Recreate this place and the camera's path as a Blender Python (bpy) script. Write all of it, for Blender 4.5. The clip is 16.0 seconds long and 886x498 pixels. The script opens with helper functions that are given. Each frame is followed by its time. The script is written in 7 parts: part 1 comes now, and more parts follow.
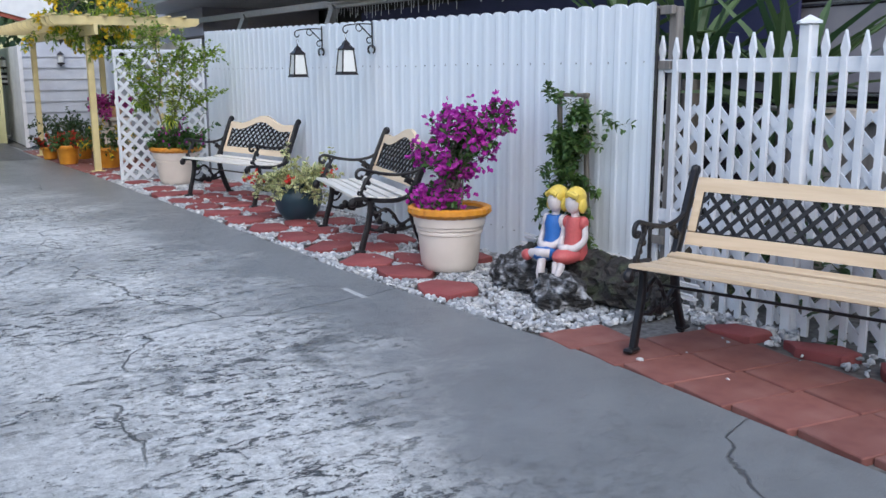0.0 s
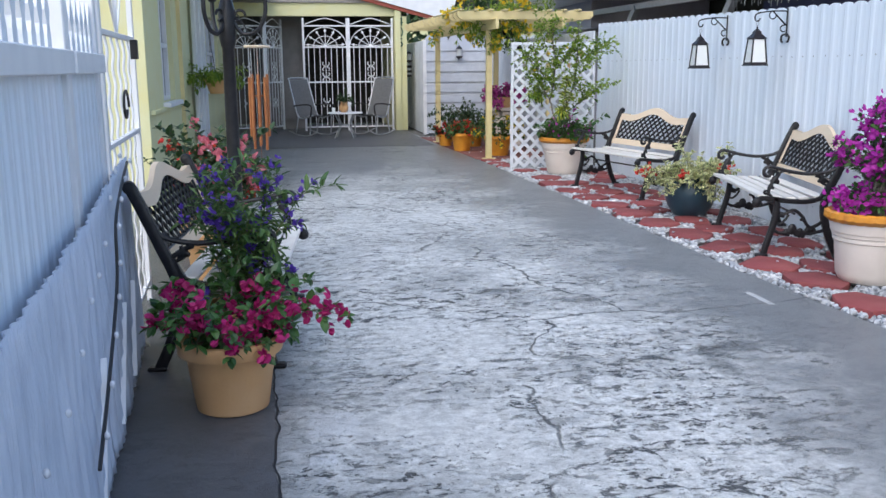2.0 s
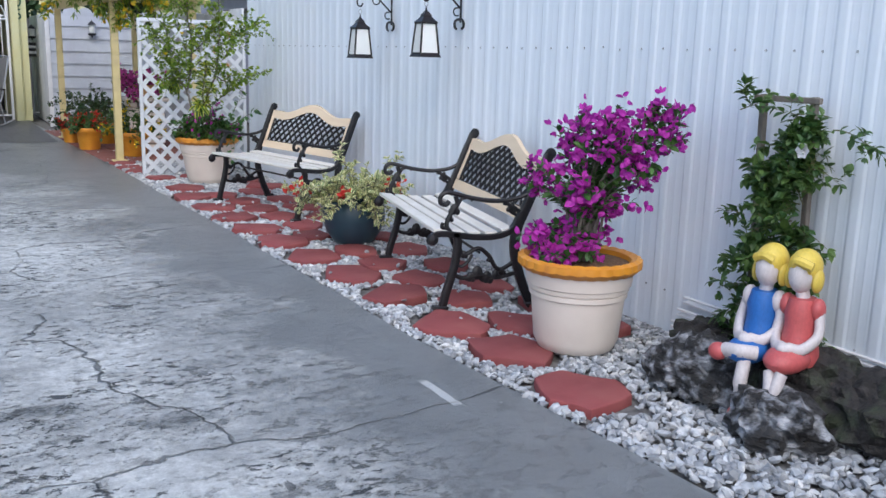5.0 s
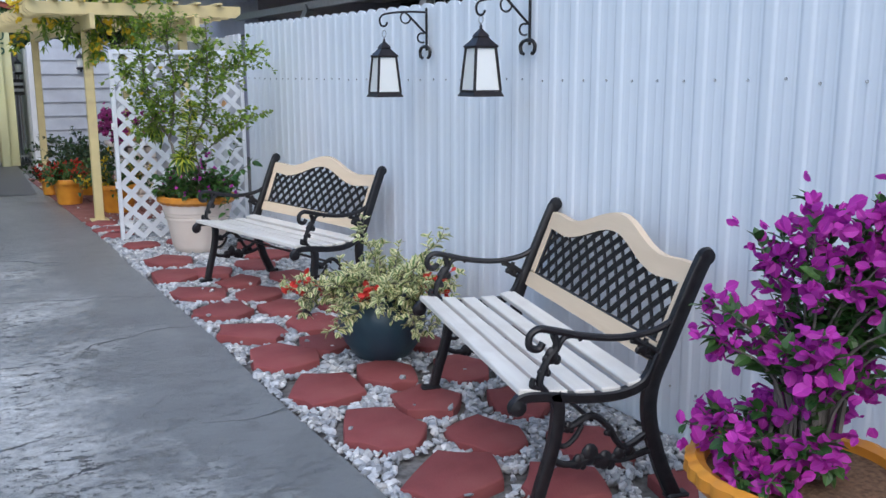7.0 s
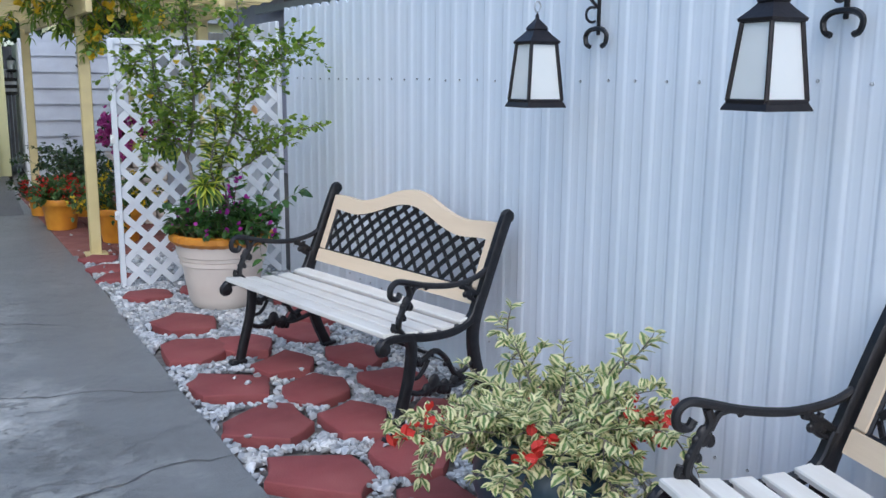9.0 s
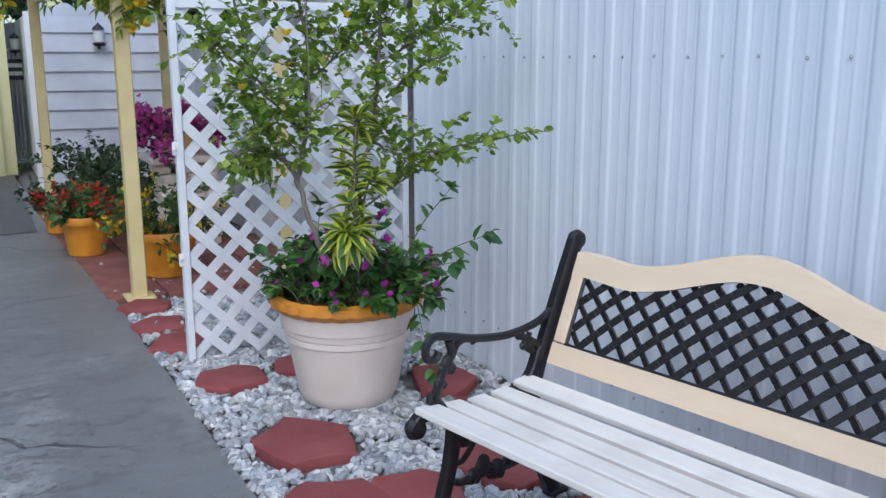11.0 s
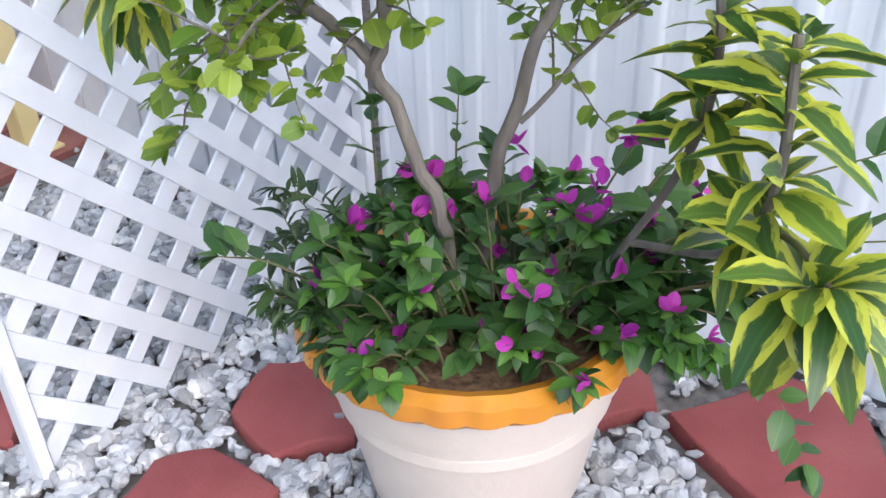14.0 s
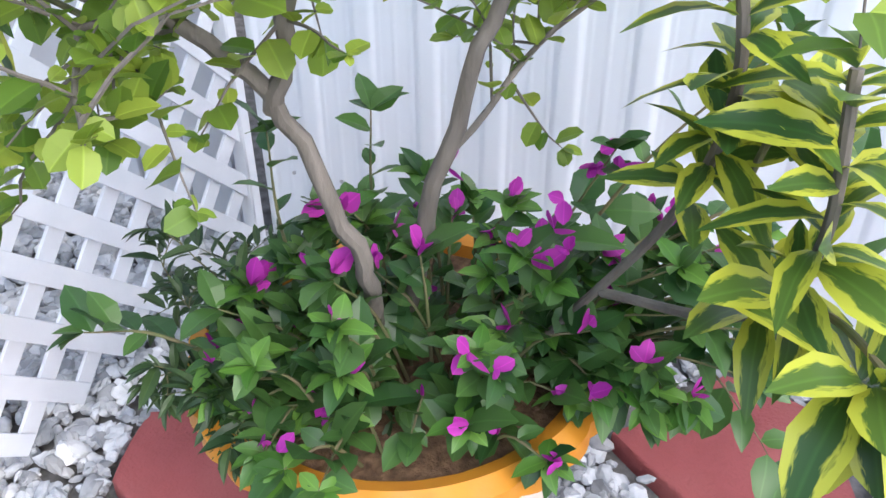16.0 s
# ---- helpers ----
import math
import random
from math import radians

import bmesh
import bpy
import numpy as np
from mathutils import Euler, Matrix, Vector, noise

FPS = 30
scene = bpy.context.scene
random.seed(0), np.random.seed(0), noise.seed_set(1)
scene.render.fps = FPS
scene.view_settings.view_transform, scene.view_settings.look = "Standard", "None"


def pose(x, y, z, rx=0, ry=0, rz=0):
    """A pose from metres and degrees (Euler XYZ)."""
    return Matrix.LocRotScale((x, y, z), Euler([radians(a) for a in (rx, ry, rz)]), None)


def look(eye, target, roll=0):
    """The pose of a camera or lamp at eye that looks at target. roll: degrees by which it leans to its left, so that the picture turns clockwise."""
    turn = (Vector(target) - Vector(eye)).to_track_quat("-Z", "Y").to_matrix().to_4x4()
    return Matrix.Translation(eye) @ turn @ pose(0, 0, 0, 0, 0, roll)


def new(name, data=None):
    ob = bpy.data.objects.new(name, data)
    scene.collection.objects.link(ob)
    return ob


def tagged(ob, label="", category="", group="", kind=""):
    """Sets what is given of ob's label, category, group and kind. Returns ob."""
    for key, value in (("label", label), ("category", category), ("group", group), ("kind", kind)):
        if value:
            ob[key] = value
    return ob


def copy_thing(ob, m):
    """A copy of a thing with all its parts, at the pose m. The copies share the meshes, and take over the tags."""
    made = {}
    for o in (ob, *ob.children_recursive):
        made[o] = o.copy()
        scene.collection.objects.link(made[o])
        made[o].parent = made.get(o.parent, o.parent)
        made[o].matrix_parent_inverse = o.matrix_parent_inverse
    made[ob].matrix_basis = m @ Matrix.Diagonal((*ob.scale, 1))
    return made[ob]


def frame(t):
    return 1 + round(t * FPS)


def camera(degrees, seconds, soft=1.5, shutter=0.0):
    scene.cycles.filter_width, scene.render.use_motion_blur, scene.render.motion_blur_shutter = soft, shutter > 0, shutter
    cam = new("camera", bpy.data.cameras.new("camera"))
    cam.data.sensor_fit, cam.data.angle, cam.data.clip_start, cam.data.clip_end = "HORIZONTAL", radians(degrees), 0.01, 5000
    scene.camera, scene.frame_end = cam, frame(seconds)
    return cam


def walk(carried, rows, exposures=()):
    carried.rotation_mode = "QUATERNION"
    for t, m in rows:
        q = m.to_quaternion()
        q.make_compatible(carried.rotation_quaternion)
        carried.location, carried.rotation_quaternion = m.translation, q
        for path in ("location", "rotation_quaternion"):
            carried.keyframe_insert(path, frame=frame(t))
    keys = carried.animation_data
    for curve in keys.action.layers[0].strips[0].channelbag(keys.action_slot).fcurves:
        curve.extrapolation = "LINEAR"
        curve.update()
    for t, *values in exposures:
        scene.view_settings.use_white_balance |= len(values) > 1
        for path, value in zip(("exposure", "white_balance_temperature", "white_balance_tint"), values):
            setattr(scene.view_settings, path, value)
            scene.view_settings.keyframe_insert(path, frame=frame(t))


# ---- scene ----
cam = camera(52.3, 16.0)
PATH = [
    (0, (0.707, 1.486, 1.354), (1.752, 3.147, 0.969), -0.3),
    (0.5, (0.66, 1.515, 1.353), (1.446, 3.319, 0.994), -0.5),
    (1, (0.619, 1.543, 1.355), (1.163, 3.434, 0.994), -0.7),
    (1.5, (0.561, 1.598, 1.348), (0.949, 3.525, 0.983), -0.2),
    (2, (0.501, 1.679, 1.335), (0.82, 3.614, 0.941), -0.4),
    (2.5, (0.5, 1.806, 1.323), (0.794, 3.734, 0.879), -0.7),
    (3, (0.606, 2.018, 1.338), (0.917, 3.944, 0.899), -1.1),
    (3.5, (0.79, 2.283, 1.333), (1.389, 4.139, 0.889), -0.2),
    (4, (0.986, 2.645, 1.338), (1.844, 4.397, 0.894), 0.4),
    (4.2, (1.077, 2.777, 1.329), (1.967, 4.513, 0.891), 0.5),
    (6.3, (1.964, 4.561, 1.411), (3.01, 6.232, 1.073), 1.4),
    (6.5, (2.028, 4.726, 1.426), (3.097, 6.385, 1.1), 0.4),
    (7, (2.212, 5.194, 1.428), (3.129, 6.931, 1.05), -0.2),
    (7.5, (2.277, 5.665, 1.429), (3.224, 7.387, 1.058), 1.1),
    (8, (2.406, 6.144, 1.439), (3.323, 7.884, 1.076), 1.3),
    (8.5, (2.478, 6.661, 1.41), (3.39, 8.394, 1.005), 1.2),
    (9, (2.544, 7.148, 1.404), (3.45, 8.893, 1.035), 0.4),
    (9.5, (2.527, 7.692, 1.406), (3.373, 9.478, 1.1), 0.1),
    (10, (2.518, 8.19, 1.384), (3.426, 9.932, 1.01), 1.0),
    (10.2, (2.536, 8.424, 1.401), (3.386, 10.196, 1.031), 0.2),
    (12.3, (2.6, 10.551, 1.403), (3.628, 12.189, 0.892), -0.7),
    (12.5, (2.63, 10.744, 1.396), (3.673, 12.372, 0.886), -0.8),
    (13, (2.673, 11.199, 1.348), (3.811, 12.697, 0.666), -0.2),
    (13.5, (2.686, 11.586, 1.368), (3.94, 12.888, 0.512), -1.3),
    (14, (2.783, 11.935, 1.369), (4.148, 12.951, 0.317), -2.0),
    (14.5, (2.831, 12.118, 1.417), (4.273, 12.93, 0.294), -3.7),
    (15, (2.885, 12.2, 1.378), (4.278, 12.88, 0.115), -1.8),
    (15.5, (2.957, 12.169, 1.351), (4.361, 12.883, 0.119), -0.3),
    (16, (2.992, 12.163, 1.356), (4.443, 12.901, 0.194), -0.5),
]
walk(cam, [(t, look(eye, target, roll)) for t, eye, target, roll in PATH], [(0.0, 0.7, 6100, 8), (2.5, 0.9, 6100, 8), (4.0, 0.85, 6100, 8), (6.5, 0.62, 5950, 8), (10.0, 0.62, 5700, 6), (12.5, 1.0, 5850, 9), (14.5, 1.65, 6150, 11), (16.0, 1.75, 6150, 11)])

# ---------------------------------------------------------------- light
world = bpy.data.worlds.new("sky")
scene.world = world
world.use_nodes = True
wn = world.node_tree.nodes
sky = wn.new("ShaderNodeTexSky")
sky.sky_type, sky.sun_disc = "NISHITA", False
sky.sun_elevation, sky.sun_rotation = radians(42), radians(205)
sky.dust_density, sky.air_density, sky.ozone_density = 2.0, 1.0, 1.0
world.node_tree.links.new(sky.outputs[0], wn["Background"].inputs[0])
wn["Background"].inputs[1].default_value = 0.15
sun = new("sun", bpy.data.lights.new("sun", "SUN"))
sun.data.energy, sun.data.angle, sun.data.color = 0.62, radians(60), (1.0, 0.98, 0.96)
SUN_TO = Vector((-0.24, -0.28, 0.88))
sun.matrix_world = look(SUN_TO * 30, (0, 0, 0))

# ---------------------------------------------------------------- materials
def mat(name, col, rough=0.6, metal=0.0, col2=None, scale=12.0, bump=0.0, bscale=60.0, bdist=0.01, big=None, bigscale=1.5, rand=0.0, island=0.0, spec=0.5, stretch=(1, 1, 1), trans=0.0):
    """Paint or surface: colour varied at two scales, with a fine relief."""
    m = bpy.data.materials.new(name)
    m.use_nodes = True
    nt = m.node_tree
    N, L = nt.nodes, nt.links
    b = N["Principled BSDF"]
    b.inputs["Roughness"].default_value, b.inputs["Metallic"].default_value = rough, metal
    b.inputs["Specular IOR Level"].default_value = spec
    tc = N.new("ShaderNodeTexCoord")
    mp = N.new("ShaderNodeMapping")
    mp.inputs["Scale"].default_value = stretch
    L.new(tc.outputs["Object"], mp.inputs[0])
    n1 = N.new("ShaderNodeTexNoise")
    n1.inputs["Scale"].default_value, n1.inputs["Detail"].default_value = scale, 5
    L.new(mp.outputs[0], n1.inputs["Vector"])
    mix = N.new("ShaderNodeMix")
    mix.data_type = "RGBA"
    c2 = col2 or tuple(0.82 * c for c in col)
    mix.inputs["A"].default_value, mix.inputs["B"].default_value = (*col, 1), (*c2, 1)
    r = N.new("ShaderNodeMapRange")
    r.inputs["From Min"].default_value, r.inputs["From Max"].default_value = 0.35, 0.68
    L.new(n1.outputs["Fac"], r.inputs["Value"])
    L.new(r.outputs[0], mix.inputs["Factor"])
    out = mix.outputs["Result"]
    if big:
        n2 = N.new("ShaderNodeTexNoise")
        n2.inputs["Scale"].default_value, n2.inputs["Detail"].default_value = bigscale, 4
        L.new(tc.outputs["Object"], n2.inputs["Vector"])
        r2 = N.new("ShaderNodeMapRange")
        r2.inputs["From Min"].default_value, r2.inputs["From Max"].default_value = 0.48, 0.7
        L.new(n2.outputs["Fac"], r2.inputs["Value"])
        m2 = N.new("ShaderNodeMix")
        m2.data_type = "RGBA"
        m2.inputs["B"].default_value = (*big, 1)
        L.new(r2.outputs[0], m2.inputs["Factor"])
        L.new(out, m2.inputs["A"])
        out = m2.outputs["Result"]
    if rand or island:
        src = N.new("ShaderNodeObjectInfo").outputs["Random"] if rand else N.new("ShaderNodeNewGeometry").outputs["Random Per Island"]
        k = rand or island
        rr = N.new("ShaderNodeMapRange")
        rr.inputs["To Min"].default_value, rr.inputs["To Max"].default_value = 1 - k, 1 + k
        L.new(src, rr.inputs["Value"])
        hs = N.new("ShaderNodeHueSaturation")
        L.new(rr.outputs[0], hs.inputs["Value"])
        L.new(out, hs.inputs["Color"])
        out = hs.outputs[0]
    L.new(out, b.inputs["Base Color"])
    if bump:
        nb = N.new("ShaderNodeTexNoise")
        nb.inputs["Scale"].default_value, nb.inputs["Detail"].default_value = bscale, 6
        L.new(mp.outputs[0], nb.inputs["Vector"])
        bp = N.new("ShaderNodeBump")
        bp.inputs["Strength"].default_value, bp.inputs["Distance"].default_value = bump, bdist
        L.new(nb.outputs["Fac"], bp.inputs["Height"])
        L.new(bp.outputs[0], b.inputs["Normal"])
    if trans:
        tr = N.new("ShaderNodeBsdfTranslucent")
        L.new(out, tr.inputs["Color"])
        ms = N.new("ShaderNodeMixShader")
        ms.inputs[0].default_value = trans
        L.new(b.outputs[0], ms.inputs[1])
        L.new(tr.outputs[0], ms.inputs[2])
        L.new(ms.outputs[0], N["Material Output"].inputs["Surface"])
    return m


def leaf_mat(name, col, col2, edge=None, rough=0.45, trans=0.3, rim=0.92):
    """Leaf: two greens from leaf to leaf, an optional pale edge, light passing through."""
    m = bpy.data.materials.new(name)
    m.use_nodes = True
    N, L = m.node_tree.nodes, m.node_tree.links
    b = N["Principled BSDF"]
    b.inputs["Roughness"].default_value = rough
    geo = N.new("ShaderNodeNewGeometry")
    info = N.new("ShaderNodeObjectInfo")
    add = N.new("ShaderNodeMath")
    add.operation = "ADD"
    L.new(geo.outputs["Random Per Island"], add.inputs[0])
    L.new(info.outputs["Random"], add.inputs[1])
    fr = N.new("ShaderNodeMath")
    fr.operation = "FRACT"
    L.new(add.outputs[0], fr.inputs[0])
    mix = N.new("ShaderNodeMix")
    mix.data_type = "RGBA"
    mix.inputs["A"].default_value, mix.inputs["B"].default_value = (*col, 1), (*col2, 1)
    L.new(fr.outputs[0], mix.inputs["Factor"])
    out = mix.outputs["Result"]
    uv = N.new("ShaderNodeUVMap")
    sep = N.new("ShaderNodeSeparateXYZ")
    L.new(uv.outputs[0], sep.inputs[0])
    ab = N.new("ShaderNodeMath")
    ab.operation = "ABSOLUTE"
    L.new(sep.outputs[0], ab.inputs[0])
    if edge:
        nz = N.new("ShaderNodeTexNoise")
        nz.inputs["Scale"].default_value = 7.0
        L.new(uv.outputs[0], nz.inputs["Vector"])
        s = N.new("ShaderNodeMath")
        s.operation = "MULTIPLY_ADD"
        s.inputs[1].default_value = 0.9
        L.new(nz.outputs["Fac"], s.inputs[0])
        L.new(ab.outputs[0], s.inputs[2])
        mr = N.new("ShaderNodeMapRange")
        mr.inputs["From Min"].default_value, mr.inputs["From Max"].default_value = rim, rim + 0.2
        L.new(s.outputs[0], mr.inputs["Value"])
        m2 = N.new("ShaderNodeMix")
        m2.data_type = "RGBA"
        m2.inputs["B"].default_value = (*edge, 1)
        L.new(mr.outputs[0], m2.inputs["Factor"])
        L.new(out, m2.inputs["A"])
        out = m2.outputs["Result"]
    # midrib a little paler
    rib = N.new("ShaderNodeMapRange")
    rib.inputs["From Min"].default_value, rib.inputs["From Max"].default_value = 0.0, 0.12
    rib.inputs["To Min"].default_value, rib.inputs["To Max"].default_value = 1.3, 1.0
    L.new(ab.outputs[0], rib.inputs["Value"])
    hs = N.new("ShaderNodeHueSaturation")
    L.new(rib.outputs[0], hs.inputs["Value"])
    L.new(out, hs.inputs["Color"])
    out = hs.outputs[0]
    L.new(out, b.inputs["Base Color"])
    tr = N.new("ShaderNodeBsdfTranslucent")
    L.new(out, tr.inputs["Color"])
    ms = N.new("ShaderNodeMixShader")
    ms.inputs[0].default_value = trans
    L.new(b.outputs[0], ms.inputs[1])
    L.new(tr.outputs[0], ms.inputs[2])
    L.new(ms.outputs[0], N["Material Output"].inputs["Surface"])
    return m


def concrete_mat(name, dark, light, worn_lo, worn_hi, rough=0.5):
    """Old painted concrete: worn pale down the middle of the drive, its paleness also holding sky glare; scuffs, pits
    and hairline cracks.
    """
    m = bpy.data.materials.new(name)
    m.use_nodes = True
    N, L = m.node_tree.nodes, m.node_tree.links
    b = N["Principled BSDF"]
    tc = N.new("ShaderNodeTexCoord")
    P = tc.outputs["Object"]

    def nz(scale, detail=6, rough_=0.6, vec=None, dist=0.0):
        n = N.new("ShaderNodeTexNoise")
        n.inputs["Scale"].default_value, n.inputs["Detail"].default_value, n.inputs["Roughness"].default_value = scale, detail, rough_
        n.inputs["Distortion"].default_value = dist
        L.new(vec or P, n.inputs["Vector"])
        return n.outputs["Fac"]

    def mr(v, a, c, lo=0.0, hi=1.0):
        r = N.new("ShaderNodeMapRange")
        for k, x in zip(("From Min", "From Max", "To Min", "To Max"), (a, c, lo, hi)):
            r.inputs[k].default_value = x
        L.new(v, r.inputs["Value"])
        return r.outputs[0]

    def op(kind, a, c):
        o = N.new("ShaderNodeMath")
        o.operation = kind
        for i, x in enumerate((a, c)):
            if isinstance(x, (int, float)):
                o.inputs[i].default_value = x
            else:
                L.new(x, o.inputs[i])
        return o.outputs[0]

    def mx(f, a, c):
        o = N.new("ShaderNodeMix")
        o.data_type = "RGBA"
        for k, x in (("A", a), ("B", c)):
            if isinstance(x, tuple):
                o.inputs[k].default_value = (*x, 1)
            else:
                L.new(x, o.inputs[k])
        if isinstance(f, float):
            o.inputs["Factor"].default_value = f
        else:
            L.new(f, o.inputs["Factor"])
        return o.outputs["Result"]

    sep = N.new("ShaderNodeSeparateXYZ")
    L.new(P, sep.inputs[0])
    X, Y = sep.outputs[0], sep.outputs[1]
    # pale strip: real wear, with the sky's sheen added to its colour
    wear_glare_band = op("MULTIPLY", mr(X, worn_lo - 0.5, worn_lo + 0.3), mr(X, worn_hi + 0.6, worn_hi - 0.7))
    # pale tone fades towards the porch: roof shade put into the colour
    wear_glare_band = op("MULTIPLY", wear_glare_band, mr(Y, 16.0, 11.0))
    wear = op("ADD", op("MULTIPLY", wear_glare_band, 0.30), op("ADD", op("MULTIPLY", nz(0.9, 12, 0.70), 0.8), op("MULTIPLY", nz(7.0, 12, 0.8), 0.25)))
    wear = mr(wear, 0.62, 0.84)
    cloud = nz(2.3, 8, 0.68)
    paint = mx(mr(cloud, 0.35, 0.7), dark, tuple(c * 1.35 for c in dark))
    raw = mx(mr(nz(16.0, 12, 0.8), 0.38, 0.62), tuple(c * 0.62 for c in light), tuple(c * 1.15 for c in light))
    col = mx(wear, paint, raw)
    # flakes of paint left and scaled-off hollows
    sq = N.new("ShaderNodeMapping")
    sq.inputs["Scale"].default_value = (0.95, 1.5, 1.0)
    L.new(P, sq.inputs[0])
    flake = op("MULTIPLY", mr(nz(6.4, 13, 0.80, sq.outputs[0], 0.3), 0.55, 0.57), mr(nz(0.8, 3), 0.40, 0.56))
    chip = op("MULTIPLY", mr(nz(12.0, 10, 0.74, sq.outputs[0], 0.4), 0.555, 0.58), mr(nz(1.3, 3), 0.40, 0.56))
    chip = op("MAXIMUM", chip, op("MULTIPLY", mr(nz(31.0, 8, 0.7), 0.58, 0.61), mr(nz(1.9, 3), 0.45, 0.6)))
    flake = op("MAXIMUM", flake, chip)
    flake = op("MULTIPLY", flake, mr(wear, 0.0, 0.6, 0.25, 1.0))
    col = mx(op("MULTIPLY", flake, 0.95), col, tuple(c * 0.30 for c in dark))
    # cracks
    dv = N.new("ShaderNodeVectorMath")
    dv.operation = "ADD"
    nd = N.new("ShaderNodeTexNoise")
    nd.inputs["Scale"].default_value, nd.inputs["Detail"].default_value = 0.8, 9
    L.new(P, nd.inputs["Vector"])
    L.new(P, dv.inputs[0])
    L.new(nd.outputs["Color"], dv.inputs[1])
    vo = N.new("ShaderNodeTexVoronoi")
    vo.feature = "DISTANCE_TO_EDGE"
    vo.inputs["Scale"].default_value = 0.40
    L.new(dv.outputs[0], vo.inputs["Vector"])
    crack = mr(vo.outputs["Distance"], 0.0008, 0.0032, 1.0, 0.0)
    crack = op("MULTIPLY", crack, mr(nz(1.1, 2), 0.41, 0.47))
    col = mx(op("MULTIPLY", crack, 0.7), col, (0.03, 0.03, 0.032))
    pits = op("MULTIPLY", mr(nz(26.0, 3, 0.5), 0.70, 0.76), 0.6)
    col = mx(pits, col, tuple(c * 0.4 for c in dark))
    spots = mr(nz(11.0, 2, 0.5), 0.755, 0.79)
    col = mx(op("MULTIPLY", spots, 0.6), col, (0.6, 0.6, 0.6))
    # spilt white paint
    for cx, cy, rx, ry in ((0.615, 4.965, 0.10, 0.13), (0.565, 4.645, 0.05, 0.045), (1.193, 8.34, 0.05, 0.07), (3.16, 6.43, 0.022, 0.16), (2.0, 8.9, 0.05, 0.03)):
        ex_ = op("DIVIDE", op("ABSOLUTE", op("SUBTRACT", X, cx), 0.0), rx)
        ey_ = op("DIVIDE", op("ABSOLUTE", op("SUBTRACT", Y, cy), 0.0), ry)
        near_ = op("ADD", op("MAXIMUM", ex_, ey_), op("MULTIPLY", nz(14.0, 10, 0.75), 1.3))
        col = mx(op("MULTIPLY", mr(near_, 1.65, 1.45), 0.75), col, (0.66, 0.67, 0.67))
    # oil and soot stains
    for cx, cy, rx, ry in ((1.67, 6.89, 0.20, 0.10), (2.13, 6.60, 0.22, 0.09), (2.39, 5.31, 0.09, 0.24), (2.60, 5.60, 0.18, 0.12), (2.43, 5.54, 0.14, 0.10)):
        ex_ = op("DIVIDE", op("SUBTRACT", X, cx), rx)
        ey_ = op("DIVIDE", op("SUBTRACT", Y, cy), ry)
        near_ = op("ADD", op("ADD", op("MULTIPLY", ex_, ex_), op("MULTIPLY", ey_, ey_)), op("MULTIPLY", nz(20.0, 10, 0.8), 3.0))
        col = mx(op("MULTIPLY", mr(near_, 2.3, 1.4), 0.75), col, tuple(c * 0.4 for c in dark))
    L.new(col, b.inputs["Base Color"])
    L.new(mr(wear, 0, 1, rough - 0.1, rough + 0.06), b.inputs["Roughness"])
    h = op("ADD", op("MULTIPLY", nz(30.0, 10, 0.8), 0.9), op("MULTIPLY", flake, -0.8))
    h = op("ADD", h, op("MULTIPLY", crack, -1.6))
    h = op("ADD", h, op("MULTIPLY", nz(9.0, 10, 0.75), 0.9))
    bp = N.new("ShaderNodeBump")
    bp.inputs["Strength"].default_value, bp.inputs["Distance"].default_value = 0.8, 0.010
    L.new(h, bp.inputs["Height"])
    L.new(bp.outputs[0], b.inputs["Normal"])
    return m


FENCE = mat("pale_blue_painted_steel", (0.745, 0.80, 0.865), 0.40, 0, (0.69, 0.75, 0.82), 5, 0.06, 30, big=(0.77, 0.80, 0.855), bigscale=0.8, stretch=(1, 1, 0.12))
# pale siding greyed in its colour for the shade of pergola and trees
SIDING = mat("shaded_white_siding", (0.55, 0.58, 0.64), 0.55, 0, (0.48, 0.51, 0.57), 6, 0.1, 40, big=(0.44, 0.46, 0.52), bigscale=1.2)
WHITEWOOD = mat("white_painted_wood", (0.76, 0.78, 0.82), 0.5, 0, (0.68, 0.71, 0.76), 9, 0.1, 45, big=(0.62, 0.64, 0.68), bigscale=3)
# light tone raised beyond bare concrete to include sky glare
CONCRETE = concrete_mat("worn_concrete", (0.180, 0.188, 0.192), (0.68, 0.685, 0.665), 0.35, 2.65, 0.40)
SLAB = concrete_mat("smooth_dark_concrete", (0.085, 0.087, 0.094), (0.13, 0.13, 0.14), 30, 31, 0.5)
STONE = mat("red_stained_stone", (0.255, 0.060, 0.060), 0.8, 0, (0.22, 0.050, 0.050), 16, 0.35, 130, big=(0.28, 0.080, 0.075), bigscale=4, rand=0.14)
PAVER = mat("red_brown_paver", (0.235, 0.090, 0.072), 0.85, 0, (0.20, 0.072, 0.060), 18, 0.3, 140, big=(0.27, 0.12, 0.10), bigscale=5, rand=0.12)
GRAVEL = mat("white_marble_chips", (0.45, 0.465, 0.485), 0.65, 0, (0.24, 0.255, 0.28), 22, 0.2, 90, big=(0.58, 0.57, 0.555), bigscale=9, island=0.42)
SOIL = mat("grey_grit", (0.20, 0.195, 0.19), 0.9, 0, (0.09, 0.085, 0.08), 30, 0.6, 60)
EARTH = mat("ground_earth", (0.10, 0.11, 0.07), 0.95, 0, (0.14, 0.12, 0.08), 1.2, 0.3, 8)
MULCH = mat("bark_mulch", (0.10, 0.055, 0.03), 0.9, 0, (0.22, 0.13, 0.07), 70, 0.9, 60)
IRON = mat("black_cast_iron", (0.012, 0.012, 0.014), 0.38, 0.3, (0.022, 0.02, 0.022), 30, 0.15, 90)
